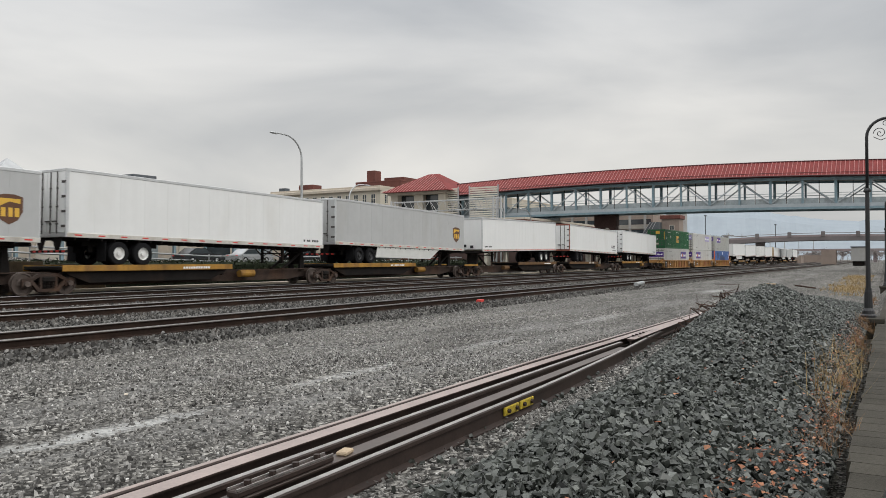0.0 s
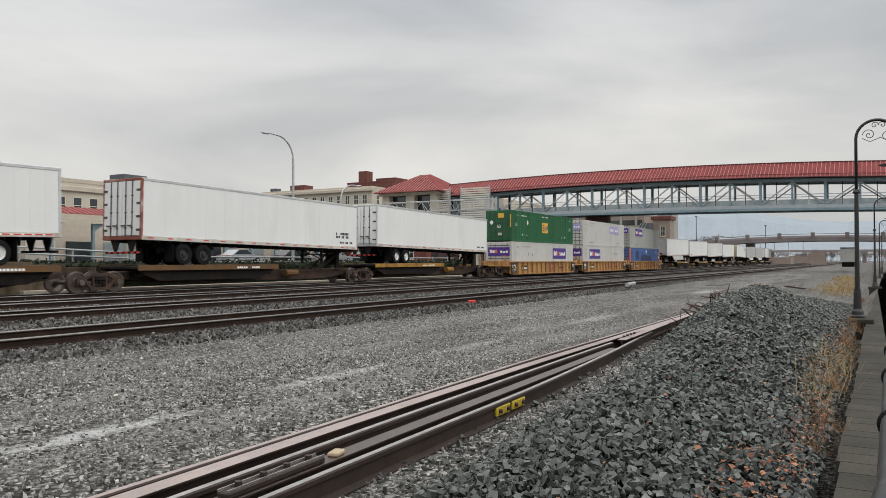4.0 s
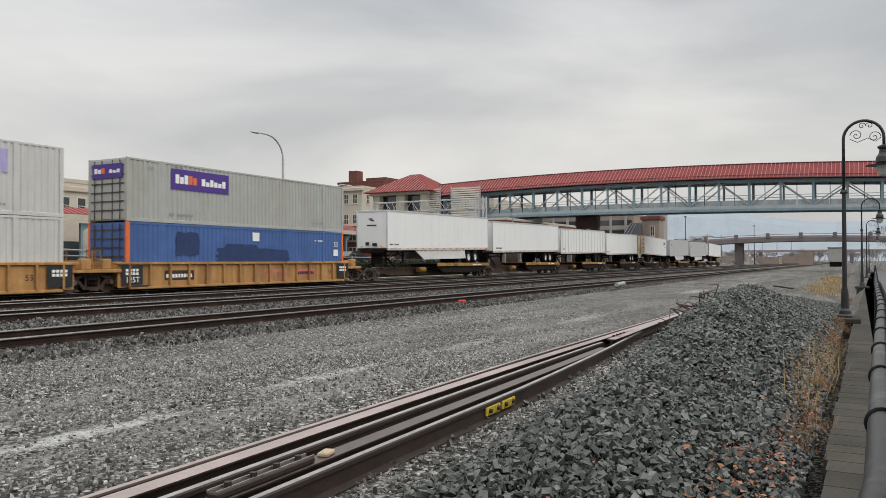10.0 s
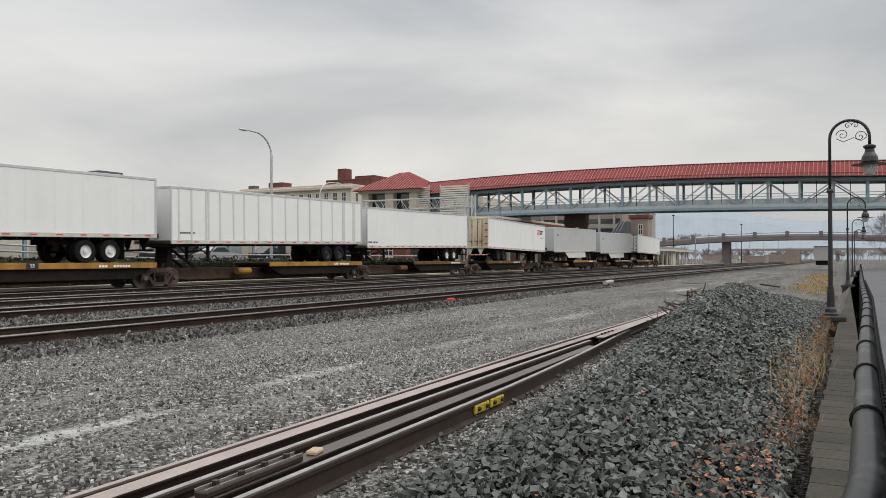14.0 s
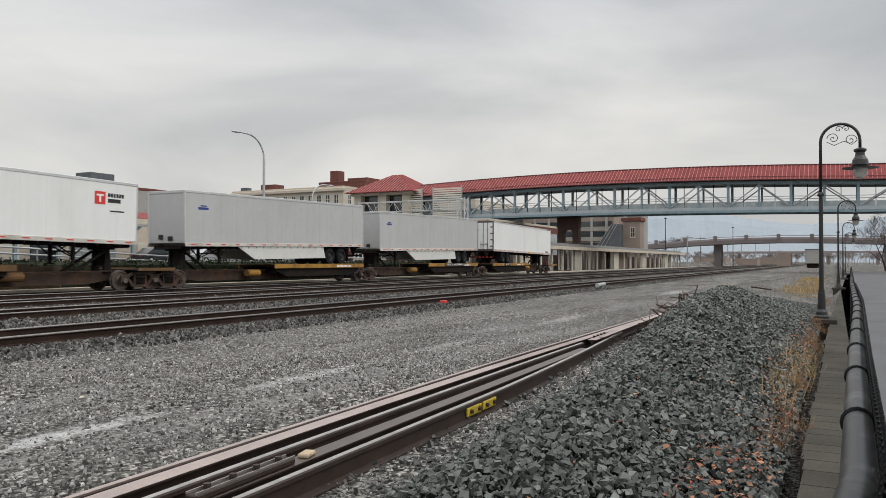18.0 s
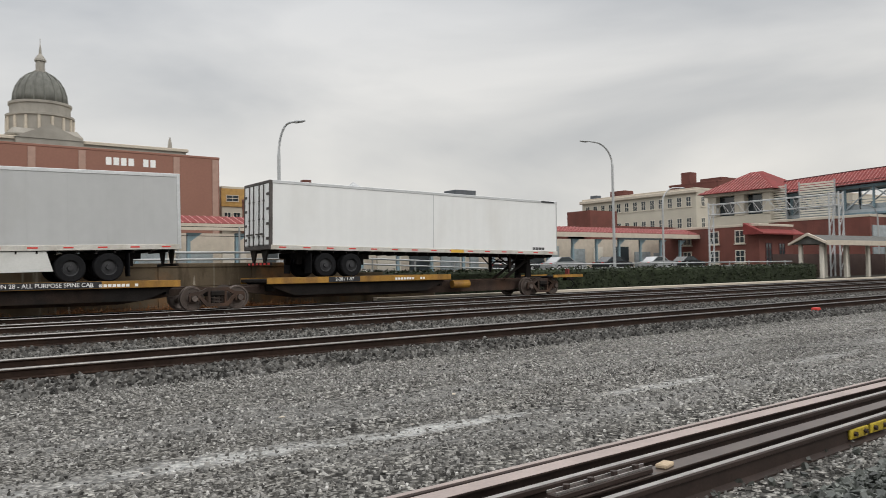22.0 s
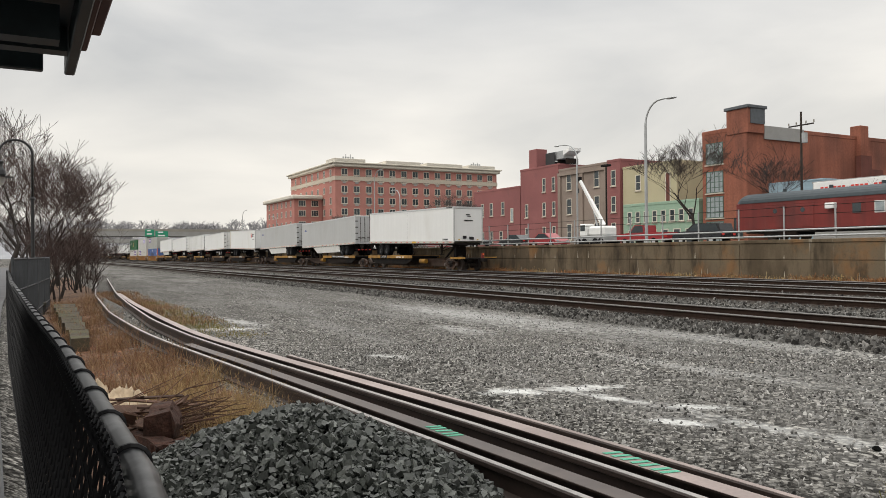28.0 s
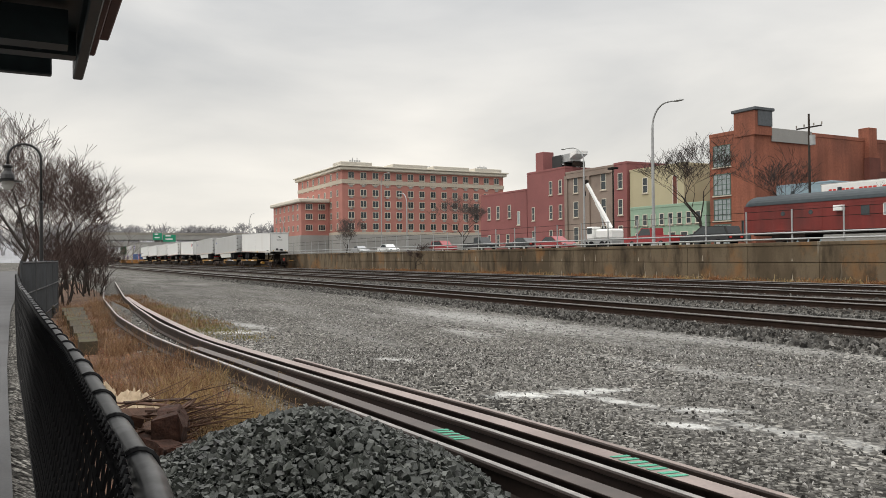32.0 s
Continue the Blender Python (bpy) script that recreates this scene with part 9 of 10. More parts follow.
def weed_place(x0, x1, y0, y1, clumps, spread, lift=0.0):
    def place(rng, n):
        c = np.stack([rng.uniform(x0, x1, clumps), rng.uniform(y0, y1, clumps)], 1)
        k = rng.integers(0, clumps, n)
        q = c[k] + rng.normal(0, spread, (n, 2))
        q[:, 1] = np.clip(q[:, 1], y0 - 0.1, y1 + 0.25)
        return np.array([(x, y, max(ground_z(x, y), heap_z(x, y, True) - 0.03 if x > 1 and y < 4 else -9.0) + lift) for x, y in q])
    return place


for text, n, pl_, h0, h1, w, sd, mt in (
        ("tall dry brown weeds west of the small heap", 19000, weed_place(-30, -6.2, 0.55, 2.0, 120, 0.12), 0.10, 0.56, 0.0024, 41, STRAW),
        ("dry tan weeds beside the small heap", 5200, weed_place(-10.2, -6.0, 1.35, 2.0, 26, 0.14), 0.12, 0.48, 0.0023, 42, STRAW_PALE),
        ("dry weeds at the foot of the coping wall", 2600, weed_place(6.4, 34, 0.30, 0.46, 40, 0.06), 0.05, 0.24, 0.0022, 43, STRAW),
        ("pale yellow dry grass beyond the heap", 2200, weed_place(36, 78, 0.9, 2.4, 50, 0.4), 0.10, 0.34, 0.014, 44, STRAW_PALE),
        ("yellow-green grass strip beyond the rails", 4500, weed_place(-26, -14, 2.95, 3.7, 70, 0.25), 0.03, 0.10, 0.006, 45, GREEN_GRASS),
        ("brown grass between the rails and the yard", 6000, weed_place(-34, -17, 2.6, 3.6, 90, 0.3), 0.05, 0.2, 0.007, 46, STRAW),
        ("pale thin stalks by the coping", 160, weed_place(7.5, 12, 0.36, 0.5, 8, 0.1), 0.35, 0.7, 0.0025, 47, STRAW_PALE),
        ("small green weed in the gravel", 260, weed_place(-2.66, -2.6, 4.48, 4.54, 1, 0.045), 0.08, 0.2, 0.004, 48, GREEN_GRASS)):
    v, f = blades(n, pl_, h0, h1, w, sd)
    tagged(new("dry_weeds", quick_mesh("dry_weeds", v, f, mt)), text, "weeds", kind="stuff")


def leaf_place(x0, x1, y0, y1, n0):
    def place(rng, n):
        x, y = rng.uniform(x0, x1, n), rng.uniform(y0, y1, n)
        return np.array([(a, b2, max(heap_z(a, b2, True) + 0.045, ground_z(a, b2) + 0.02)) for a, b2 in zip(x, y)])
    return place


def leaf_mesh(n, place, seed, size=0.026):
    rng = np.random.default_rng(seed)
    p = place(rng, n)
    n = len(p)
    q = rng.normal(0, 1, (n, 4, 3)) * [0.35, 0.35, 0.25] + np.array([(1, 0, 0), (0, 0.6, 0.1), (-1, 0, 0), (0, -0.6, 0.1)])
    v = p[:, None] + q * size * rng.uniform(0.5, 1.1, (n, 1, 1))
    f = np.array([(0, 1, 2), (0, 2, 3)])
    return v.reshape(-1, 3), (f[None] + 4 * np.arange(n)[:, None, None]).reshape(-1, 3)


for n, pl_, sd in ((150, leaf_place(4.2, 5.6, 0.42, 0.85, 0), 51), (480, leaf_place(5.2, 16, 0.34, 0.62, 0), 52), (60, leaf_place(3, 10, 0.6, 1.6, 0), 53)):
    v, f = leaf_mesh(n, pl_, sd)
    tagged(new("fallen_leaves", quick_mesh("fallen_leaves", v, f, LEAVES)), "orange-brown fallen leaves on the stones", "leaves", kind="stuff")
v, f = leaf_mesh(9000, lambda rng, n: np.array([(x, y, ground_z(x, y) + 0.03) for x, y in zip(rng.uniform(-24, -6, n), rng.uniform(0.5, 2.0, n))]), 54)
tagged(new("leaf_litter", quick_mesh("leaf_litter", v, f, LEAVES)), "brown leaf litter among the weeds", "leaves", kind="stuff")
DIRT = material("brown_soil", (0.115, 0.070, 0.048), 0.95, vary=0.45, scale=2, bump=0.8, dirt=(0.21, 0.13, 0.085), dirt_amount=0.45, dirt_scale=1.5)
soil_v, soil_f = [], []
sx = [-60 + i * 0.5 for i in range(109)]
for x in sx:
    lim = along(NEAR_EDGE, x) - 0.15 if x > -30 else 2.6
    for k in range(10):
        y = fy(max(x, -26)) + 0.1 + (lim - fy(max(x, -26)) - 0.1) * k / 9
        soil_v.append((x, y, ground_z(x, y) + 0.022 + 0.02 * noise.noise((x, y * 2, 9))))
soil_f = [(i * 10 + j, i * 10 + j + 1, (i + 1) * 10 + j + 1, (i + 1) * 10 + j) for i in range(len(sx) - 1) for j in range(9)]
tagged(part("soil_strip", Geo().add(soil_v, soil_f), DIRT), "brown soil strip overgrown with dry weeds", "ground", kind="structure")
MOSS = material("mossy_old_concrete", (0.062, 0.050, 0.034), 0.9, vary=0.35, scale=2.5, fine=25, dirt=(0.075, 0.080, 0.018), dirt_amount=0.5, dirt_scale=2.0, bump=0.6)
slab = thing("old_platform_slab", "mossy broken concrete slab among the weeds", "concrete slab")
for i in range(6):
    xa = -26.0 + i * 1.85
    part("slab_block", Geo().add([(xa, 0.75, -0.35), (xa + 1.8, 0.70, -0.35), (xa + 1.8, 1.25 - i * 0.05, -0.35), (xa, 1.35 - i * 0.05, -0.35), (xa, 0.75, 0.05), (xa + 1.8, 0.70, 0.05), (xa + 1.8, 1.25 - i * 0.05, 0.05), (xa, 1.35 - i * 0.05, 0.05)],
                                 [(3, 2, 1, 0), (4, 5, 6, 7), (0, 1, 5, 4), (1, 2, 6, 5), (2, 3, 7, 6), (3, 0, 4, 7)]), MOSS, slab)
pile = thing("wood_pile", "pile of splintered brown boards and broken planks", "wood pile", (-6.75, 0.95, -0.15))
r9 = random.Random(19)
for i in range(34):
    L = r9.uniform(0.45, 1.0)
    part("board", box(-L / 2, L / 2, -0.024, 0.024, -0.008, 0.008, c=0.003), OLD_WOOD, pile,
         at=pose(r9.uniform(-1.1, -0.2), r9.uniform(-0.30, 0.30), r9.uniform(0.03, 0.30), r9.uniform(-20, 20), r9.uniform(-8, 8), r9.uniform(60, 115)))
for i in range(14):
    L = r9.uniform(0.2, 0.5)
    part("board", box(-L / 2, L / 2, -0.05, 0.05, -0.010, 0.010, c=0.003), OLD_WOOD, pile,
         at=pose(r9.uniform(-0.2, 0.5), r9.uniform(-0.28, 0.28), r9.uniform(0.03, 0.40), r9.uniform(-40, 40), r9.uniform(-35, 35), r9.uniform(-70, 70)))
for i in range(5):
    part("brick", box(-0.1, 0.1, -0.05, 0.05, 0, 0.06, c=0.008), BRICK, pile, at=pose(0.45 + 0.14 * i, -0.25 + 0.10 * (i % 3), 0.05 + 0.05 * (i % 2), 10 * i, 5, 20 * i))
for i in range(45):
    part("stick", Geo().tube([(0, 0, 0), (0.3, r9.uniform(-0.1, 0.1), r9.uniform(0, 0.1)), (0.7, r9.uniform(-0.2, 0.2), r9.uniform(0, 0.2))], [0.007, 0.006, 0.003], 5), OLD_WOOD, pile,
         at=pose(r9.uniform(-0.9, 0.3), r9.uniform(-0.4, 0.2), r9.uniform(0.05, 0.3), 0, r9.uniform(-15, 15), r9.uniform(30, 130)))
ROTTEN = material("rotten_red_brown_wood", (0.052, 0.022, 0.014), 0.95, vary=0.5, scale=9, fine=50, dirt=(0.016, 0.010, 0.008), dirt_amount=0.5, dirt_scale=6, bump=0.9, bump_scale=25)
for x, y, z, a, L in ((-6.25, 0.86, -0.10, 20, 0.46), (-6.05, 1.02, -0.12, 70, 0.34), (-6.42, 0.96, 0.07, -15, 0.40)):
    stub = Geo()
    r_stub = random.Random(int(L * 100))
    rings = []
    for k in range(4):
        for u, w in ((-0.11, 0.0), (0.11, 0.0), (0.12, 0.12), (0.07, 0.22), (-0.10, 0.21)):
            rings.append((L * (k / 3 - 0.5) + r_stub.uniform(-0.05, 0.05), u + r_stub.uniform(-0.02, 0.02), w + r_stub.uniform(-0.02, 0.02)))
    stub.add(rings, [(k * 5 + j, k * 5 + (j + 1) % 5, (k + 1) * 5 + (j + 1) % 5, (k + 1) * 5 + j) for k in range(3) for j in range(5)] + [(4, 3, 2, 1, 0), (15, 16, 17, 18, 19)])
    tagged(part("rotten_tie", stub, ROTTEN), "rotten red-brown stub of a railway tie", "wood block", "rotten tie stubs").matrix_basis = pose(x, y, z, 0, 0, a)


def rag(label, x, y, z, sx_, sy_, sz_, seed):
    g = Geo()
    g.smooth = True
    n = 18
    vs = []
    for j in range(n + 1):
        for i in range(n + 1):
            u, w = i / n * 2 - 1, j / n * 2 - 1
            k = max(0.0, 1 - max(abs(u), abs(w)) ** 2)
            edge = 1 - 0.25 * abs(noise.noise((math.atan2(w, u) * 1.5, seed, 0.0)))
            fold = abs(noise.noise((u * 2.2 + w, w * 1.4 - u, seed))) + 0.5 * abs(noise.noise((u * 4.5, w * 4.5 + u, seed + 5)))
            disc = 1 / max(1.0, math.hypot(u, w) / max(abs(u), abs(w), 0.01))
            vs.append((u * disc * sx_ * edge, w * disc * sy_ * edge, sz_ * (0.04 + 0.96 * k ** 0.6) * max(0.25, 1.05 - 1.1 * fold)))
    g.add(vs, [(j * (n + 1) + i, j * (n + 1) + i + 1, (j + 1) * (n + 1) + i + 1, (j + 1) * (n + 1) + i) for j in range(n) for i in range(n)])
    o = tagged(part("crumpled_cloth", g, CLOTH), label, "cloth")
    o.matrix_basis = Matrix.Translation((x, y, z))
    return o


rag("crumpled dirty cream sheet among the weeds", -8.6, 0.92, -0.10, 0.36, 0.26, 0.26, 2.0)
rag("torn pale wood and cloth scrap by the lamp", 15.2, 0.72, 0.0, 0.22, 0.12, 0.34, 6.0)
rag("crumpled pale sheet heaped against the fence", -9.3, 0.62, -0.08, 0.32, 0.22, 0.26, 9.0)
for x, y, z, a, L in ((17.0, 2.1, 0.93, 20, 0.75), (18.5, 1.5, 0.86, -30, 0.5), (14.6, 2.7, 0.5, 60, 0.4)):
    b4 = tagged(part("scrap_board", box(-L / 2, L / 2, -0.09, 0.09, 0, 0.03, c=0.006), CLOTH if L > 0.6 else OLD_WOOD), "weathered board lying on the stone heap", "board")
    b4.matrix_basis = pose(x, y, z + 0.03, 4, 6, a)
br = Geo()
for i in range(40):
    x, y = r9.uniform(13.0, 16.5), r9.uniform(2.3, 3.3)
    z = heap_z(x, y, True) + 0.05
    br.tube([(x, y, z), (x + r9.uniform(-0.5, 0.5), y + r9.uniform(-0.3, 0.3), z + r9.uniform(-0.02, 0.22)), (x + r9.uniform(-0.9, 0.9), y + r9.uniform(-0.4, 0.4), z + r9.uniform(-0.1, 0.25))], [0.012, 0.009, 0.004], 4)
tagged(part("brush", br, OLD_WOOD), "tangle of dry brush on the stone heap", "brush", kind="stuff")
can = tagged(part("red_box", box(24.0, 24.25, 12.3, 12.5, 0.0, 0.12, c=0.02), RED), "small red plastic box beside the near track", "box")
pipe2 = tagged(part("cable_drum_pipe", Geo().cyl((43.0, 12.2, 0.12), (45.6, 12.5, 0.14), 0.12, n=10), GALV), "short pale pipe lying on the gravel", "pipe")
for x, y in ((5.6, 7.3), (3.4, 7.35), (-6.9, 8.4), (9.0, 3.0), (-14, 12), (11.0, 2.9), (33, 10.5)):
    l2 = tagged(part("litter", box(-0.03, 0.03, -0.02, 0.02, 0.0, 0.012, c=0.004), STONE_BAND), "small scrap of white litter on gravel", "litter")
    l2.matrix_basis = pose(x, y, 0.02, 0, 8, x * 40)

# platform shelter roof over the path, seen at its western corner
shel = thing("path_shelter", "dark steel path shelter with layered maroon fascia", "shelter", (0, 0.06, 0.12))
part("soffit", box(-5.6, 2.4, -3.6, 0.17, 2.70, 2.78), SHELTER_DARK, shel, "dark green underside")
part("edge_beam", box(-5.62, 2.4, 0.172, 0.235, 2.58, 2.84, c=0.008), SHELTER_DARK, shel)
part("inner_gutter", box(-5.25, 2.4, 0.238, 0.285, 2.66, 2.92, c=0.008), SHELTER_RED, shel, "maroon fascia board")
part("outer_fascia", box(-5.0, 2.4, 0.288, 0.345, 2.70, 3.0, c=0.008), SHELTER_RED, shel, "maroon fascia board")
part("end_beam", box(-5.70, -5.62, -3.6, 0.05, 2.60, 2.80, c=0.008), SHELTER_DARK, shel)
part("end_gutter", box(-5.78, -5.71, -3.6, -0.12, 2.64, 2.78, c=0.008), SHELTER_DARK, shel)
part("roof", Geo().prism([(-3.7, 2.80), (0.36, 3.02), (0.36, 3.06), (-3.7, 3.2)], "x", -5.2, 2.5), RED_ROOF, shel)
for i in range(6):
    part("rafter", box(-5.0 + i * 1.3, -4.88 + i * 1.3, -3.5, 0.16, 2.56, 2.70), SHELTER_DARK, shel)
part("diagonal_brace", Geo().tube([(-4.9, -0.02, 2.62), (-3.6, -1.0, 2.62)], 0.05, 6), SHELTER_DARK, shel)
for x in (-4.4, 1.6):
    part("post", box(x - 0.09, x + 0.09, -3.1, -2.92, -0.1, 2.72), SHELTER_DARK, shel)
    part("cantilever", box(x - 0.07, x + 0.07, -2.95, 0.1, 2.48, 2.66), SHELTER_DARK, shel)


# ---- panels and marks on the train ----
def word_bars(parent, x0, x1, z0, z1, cols, y, label, facing="side"):
    """Two bold words as plain bars: each column has a colour."""
    w = (x1 - x0) / len(cols)
    for i, (mat, low, high) in enumerate(cols):
        if mat is None:
            continue
        a, b = x0 + w * i, x0 + w * (i + 0.82)
        za, zb = z0 + (z1 - z0) * low, z0 + (z1 - z0) * high
        if facing == "side":
            part("letter_bar", box(a, b, y - 0.005, y, za, zb), mat, parent)
        else:
            part("letter_bar", box(y - 0.005, y, -b, -a, za, zb), mat, parent)


def carrier_panel(owner, x0, x1, z0, z1, paint=PURPLE, text="purple carrier panel with white and orange bars"):
    p = decal(owner, "emblem_panel", paint, x0, x1, z0, z1, text)
    cols = [(PLAIN_WHITE, 0, 1), (PLAIN_WHITE, 0, 0.75), (PLAIN_WHITE, 0, 1), (ORANGE, 0, 1), (ORANGE, 0, 0.8), (None, 0, 0), (PLAIN_WHITE, 0, 0.8), (PLAIN_WHITE, 0, 0.5), (PLAIN_WHITE, 0, 0.8), (PLAIN_WHITE, 0, 0.6), (PLAIN_WHITE, 0, 0.5), (PLAIN_WHITE, 0, 0.8)]
    if paint is LILAC:
        cols = [(PLAIN_WHITE, 0, 0.9), (PLAIN_WHITE, 0, 0.6), (None, 0, 0), (PLAIN_WHITE, 0, 0.6), (PLAIN_WHITE, 0, 0.5)]
    w, h = x1 - x0, z1 - z0
    word_bars(p, x0 + 0.07 * w, x0 + 0.95 * w, z0 + 0.30 * h, z0 + 0.74 * h, cols, -1.309, "")
    return p


def end_panel(owner, y0, y1, z0, z1, paint=PURPLE, text="purple panel on the container end"):
    L = 16.15 / 2
    p = part("end_emblem", box(-L - 0.034, -L - 0.024, y0, y1, z0, z1), paint, owner, text)
    w, h = y1 - y0, z1 - z0
    word_bars(p, -y1 + 0.08 * w, -y0 - 0.06 * w, z0 + 0.35 * h, z0 + 0.72 * h,
              [(PLAIN_WHITE, 0, 1), (PLAIN_WHITE, 0, 0.8), (ORANGE, 0, 1), (None, 0, 0), (PLAIN_WHITE, 0, 0.7), (PLAIN_WHITE, 0, 0.5), (PLAIN_WHITE, 0, 0.7)], -L - 0.035, "", "end")
    return p


carrier_panel(c_low1, 2.1, 5.86, 1.32, 2.40)
end_panel(c_low1, -1.1, 1.05, 1.55, 2.35)
carrier_panel(c_low2, -6.06, -2.0, 1.36, 2.46)
end_panel(c_low2, -1.1, 1.05, 1.65, 2.45)
carrier_panel(c_top2, 1.85, 5.73, 1.60, 2.50, LILAC, "faded lilac striped carrier panel")
end_panel(c_top2, -1.05, 1.0, 1.72, 2.45, LILAC, "faded lilac panel on the container end")
carrier_panel(c_top3, -5.6, -1.86, 1.62, 2.60)
end_panel(c_top3, -1.05, 1.0, 1.95, 2.60)
# green container: amber emblem square with plain shapes, white diamond, size figures
em = decal(c_top1, "emblem_panel", AMBER, -0.79, 0.78, 0.98, 1.98, "amber emblem panel with dark shapes")
part("emblem_bar", box(-0.62, -0.50, -1.314, -1.308, 1.15, 1.80), BLACK, em)
for z in (1.15, 1.42, 1.69):
    part("emblem_bar", box(-0.50, -0.18, -1.314, -1.308, z, z + 0.11), BLACK, em)
NAVY = material("navy_mark_paint", (0.02, 0.05, 0.22), 0.5, vary=0.1)
for x in (-0.06, 0.18, 0.42):
    part("emblem_bar", box(x, x + 0.12, -1.314, -1.308, 1.15, 1.66), NAVY, em)
part("emblem_bar", box(0.54, 0.70, -1.314, -1.308, 1.40, 1.72), BLACK, em)


def diamond(owner, x, z, r, y=-1.309, end=False):
    o = [(-r * 0.8, 0), (0, -r), (r * 0.8, 0), (0, r)]
    if end:
        g = Geo().prism([(x + a, z + b) for a, b in o], "x", -8.112, -8.100)
    else:
        g = Geo().prism([(x + a, z + b) for a, b in o], "y", y, y + 0.006)
    part("placard", g, PLAIN_WHITE, owner, "white diamond placard")


diamond(c_top1, -4.4, 1.82, 0.27)
diamond(c_top1, 0.70, 1.75, 0.24, end=True)
writing("53", c_top1, PLAIN_WHITE, 0.44, (-7.05, -1.312, 1.55))
writing("53", c_top1, PLAIN_WHITE, 0.44, (7.05, -1.312, 1.50))
writing("53", c_top1, PLAIN_WHITE, 0.40, (-8.115, -0.05, 1.35), turn=-90)
part("end_emblem", box(-8.113, -8.102, -0.55, 0.05, 2.15, 2.58), AMBER, c_top1, "small amber emblem on the container end")
part("end_label", box(-8.113, -8.102, -0.35, 0.05, 0.55, 0.80), CREAM_WALL, c_top1, "small pale label")
part("post_stripe", box(-8.0, -7.93, -1.309, -1.303, 1.25, 2.4), AMBER, c_top1)
part("end_stripe", box(-8.118, -8.106, -1.26, -1.18, 1.3, 2.45), AMBER, c_top1)
for x0, x1, z0, z1, n in ((-5.84, -4.64, 2.38, 2.50, 7), (-0.75, 0.80, 2.50, 2.62, 10), (-5.78, -5.45, 0.58, 0.80, 2), (-4.75, -4.45, 0.62, 0.70, 2), (5.35, 5.75, 0.60, 0.78, 2), (4.5, 4.8, 0.60, 0.68, 2), (-6.9, -6.5, 2.40, 2.52, 3), (6.9, 7.3, 2.42, 2.54, 3)):
    tagged(bars(c_top1, "marking", PLAIN_WHITE, x0, x1, z0, z1, n, -1, -1.303, "", seed=int(x0 * 10)), "white number bars", kind="stuff")
for owner, spots in ((c_top2, ((-6.06, -4.7, 0.32, 0.48, 9), (4.6, 5.7, 0.34, 0.48, 7), (-7.2, -6.8, 2.3, 2.5, 2), (-5.7, -4.0, 2.50, 2.62, 8), (-5.7, -5.1, 2.30, 2.42, 3))),
                     (c_low2, ((-7.2, -6.8, 2.3, 2.5, 2), (3.4, 5.2, 1.9, 2.1, 5))), (c_low1, ((-5.6, -3.6, 2.38, 2.50, 9), (-6.9, -6.5, 2.3, 2.52, 2), (-4.3, -4.1, 1.6, 2.0, 1), (-3.4, -3.1, 1.6, 1.9, 1))),
                     (c_top3, ((-5.7, -4.2, 0.36, 0.52, 9), (5.0, 6.2, 0.40, 0.55, 7), (-6.9, -6.6, 2.4, 2.6, 2), (5.9, 6.2, 2.0, 2.3, 2), (-5.4, -4.8, 2.68, 2.75, 2)))):
    for x0, x1, z0, z1, n in spots:
        tagged(bars(owner, "marking", GREY_WALL, x0, x1, z0, z1, n, -1, -1.302, "", seed=int(x0 * 10)), "faded grey number bars", kind="stuff")
# blue container: patched stains, a white sheet and figures
def blotch(owner, x0, x1, z0, z1, seed):
    """A repainted patch with an uneven brushed outline."""
    n, pts = 40, []
    for i in range(n):
        a = 2 * math.pi * i / n
        c, d = math.cos(a), math.sin(a)
        k = max(abs(c), abs(d)) ** -0.75 * (0.92 + 0.16 * noise.noise((c * 2.2, d * 2.2, seed)) + 0.08 * noise.noise((c * 7, d * 7, seed + 3)))
        pts.append(((x0 + x1) / 2 + (x1 - x0) / 2 * c * k, (z0 + z1) / 2 + (z1 - z0) / 2 * d * k))
    part("repaint_patch", Geo().prism(pts, "y", -1.306, -1.302), BLUE_STAIN, owner, "dark blue repainted patch")


blotch(c_low3, -5.35, -3.75, 1.3, 2.55, 2.0)
blotch(c_low3, -2.9, 3.2, 0.95, 1.80, 5.0)
blotch(c_low3, -2.2, 0.4, 1.60, 2.0, 8.0)
decal(c_low3, "paper_label", PLAIN_WHITE, -0.08, 0.44, 2.16, 2.62, "white square label")
decal(c_low3, "paper_label", PLAIN_WHITE, 7.05, 7.5, 1.40, 1.80, "white square label")
writing("53", c_low3, PLAIN_WHITE, 0.44, (7.28, -1.312, 2.08))
tagged(bars(c_low3, "marking", PLAIN_WHITE, 5.2, 6.0, 2.26, 2.36, 5, -1, -1.302, "", seed=4), "white number bars", kind="stuff")
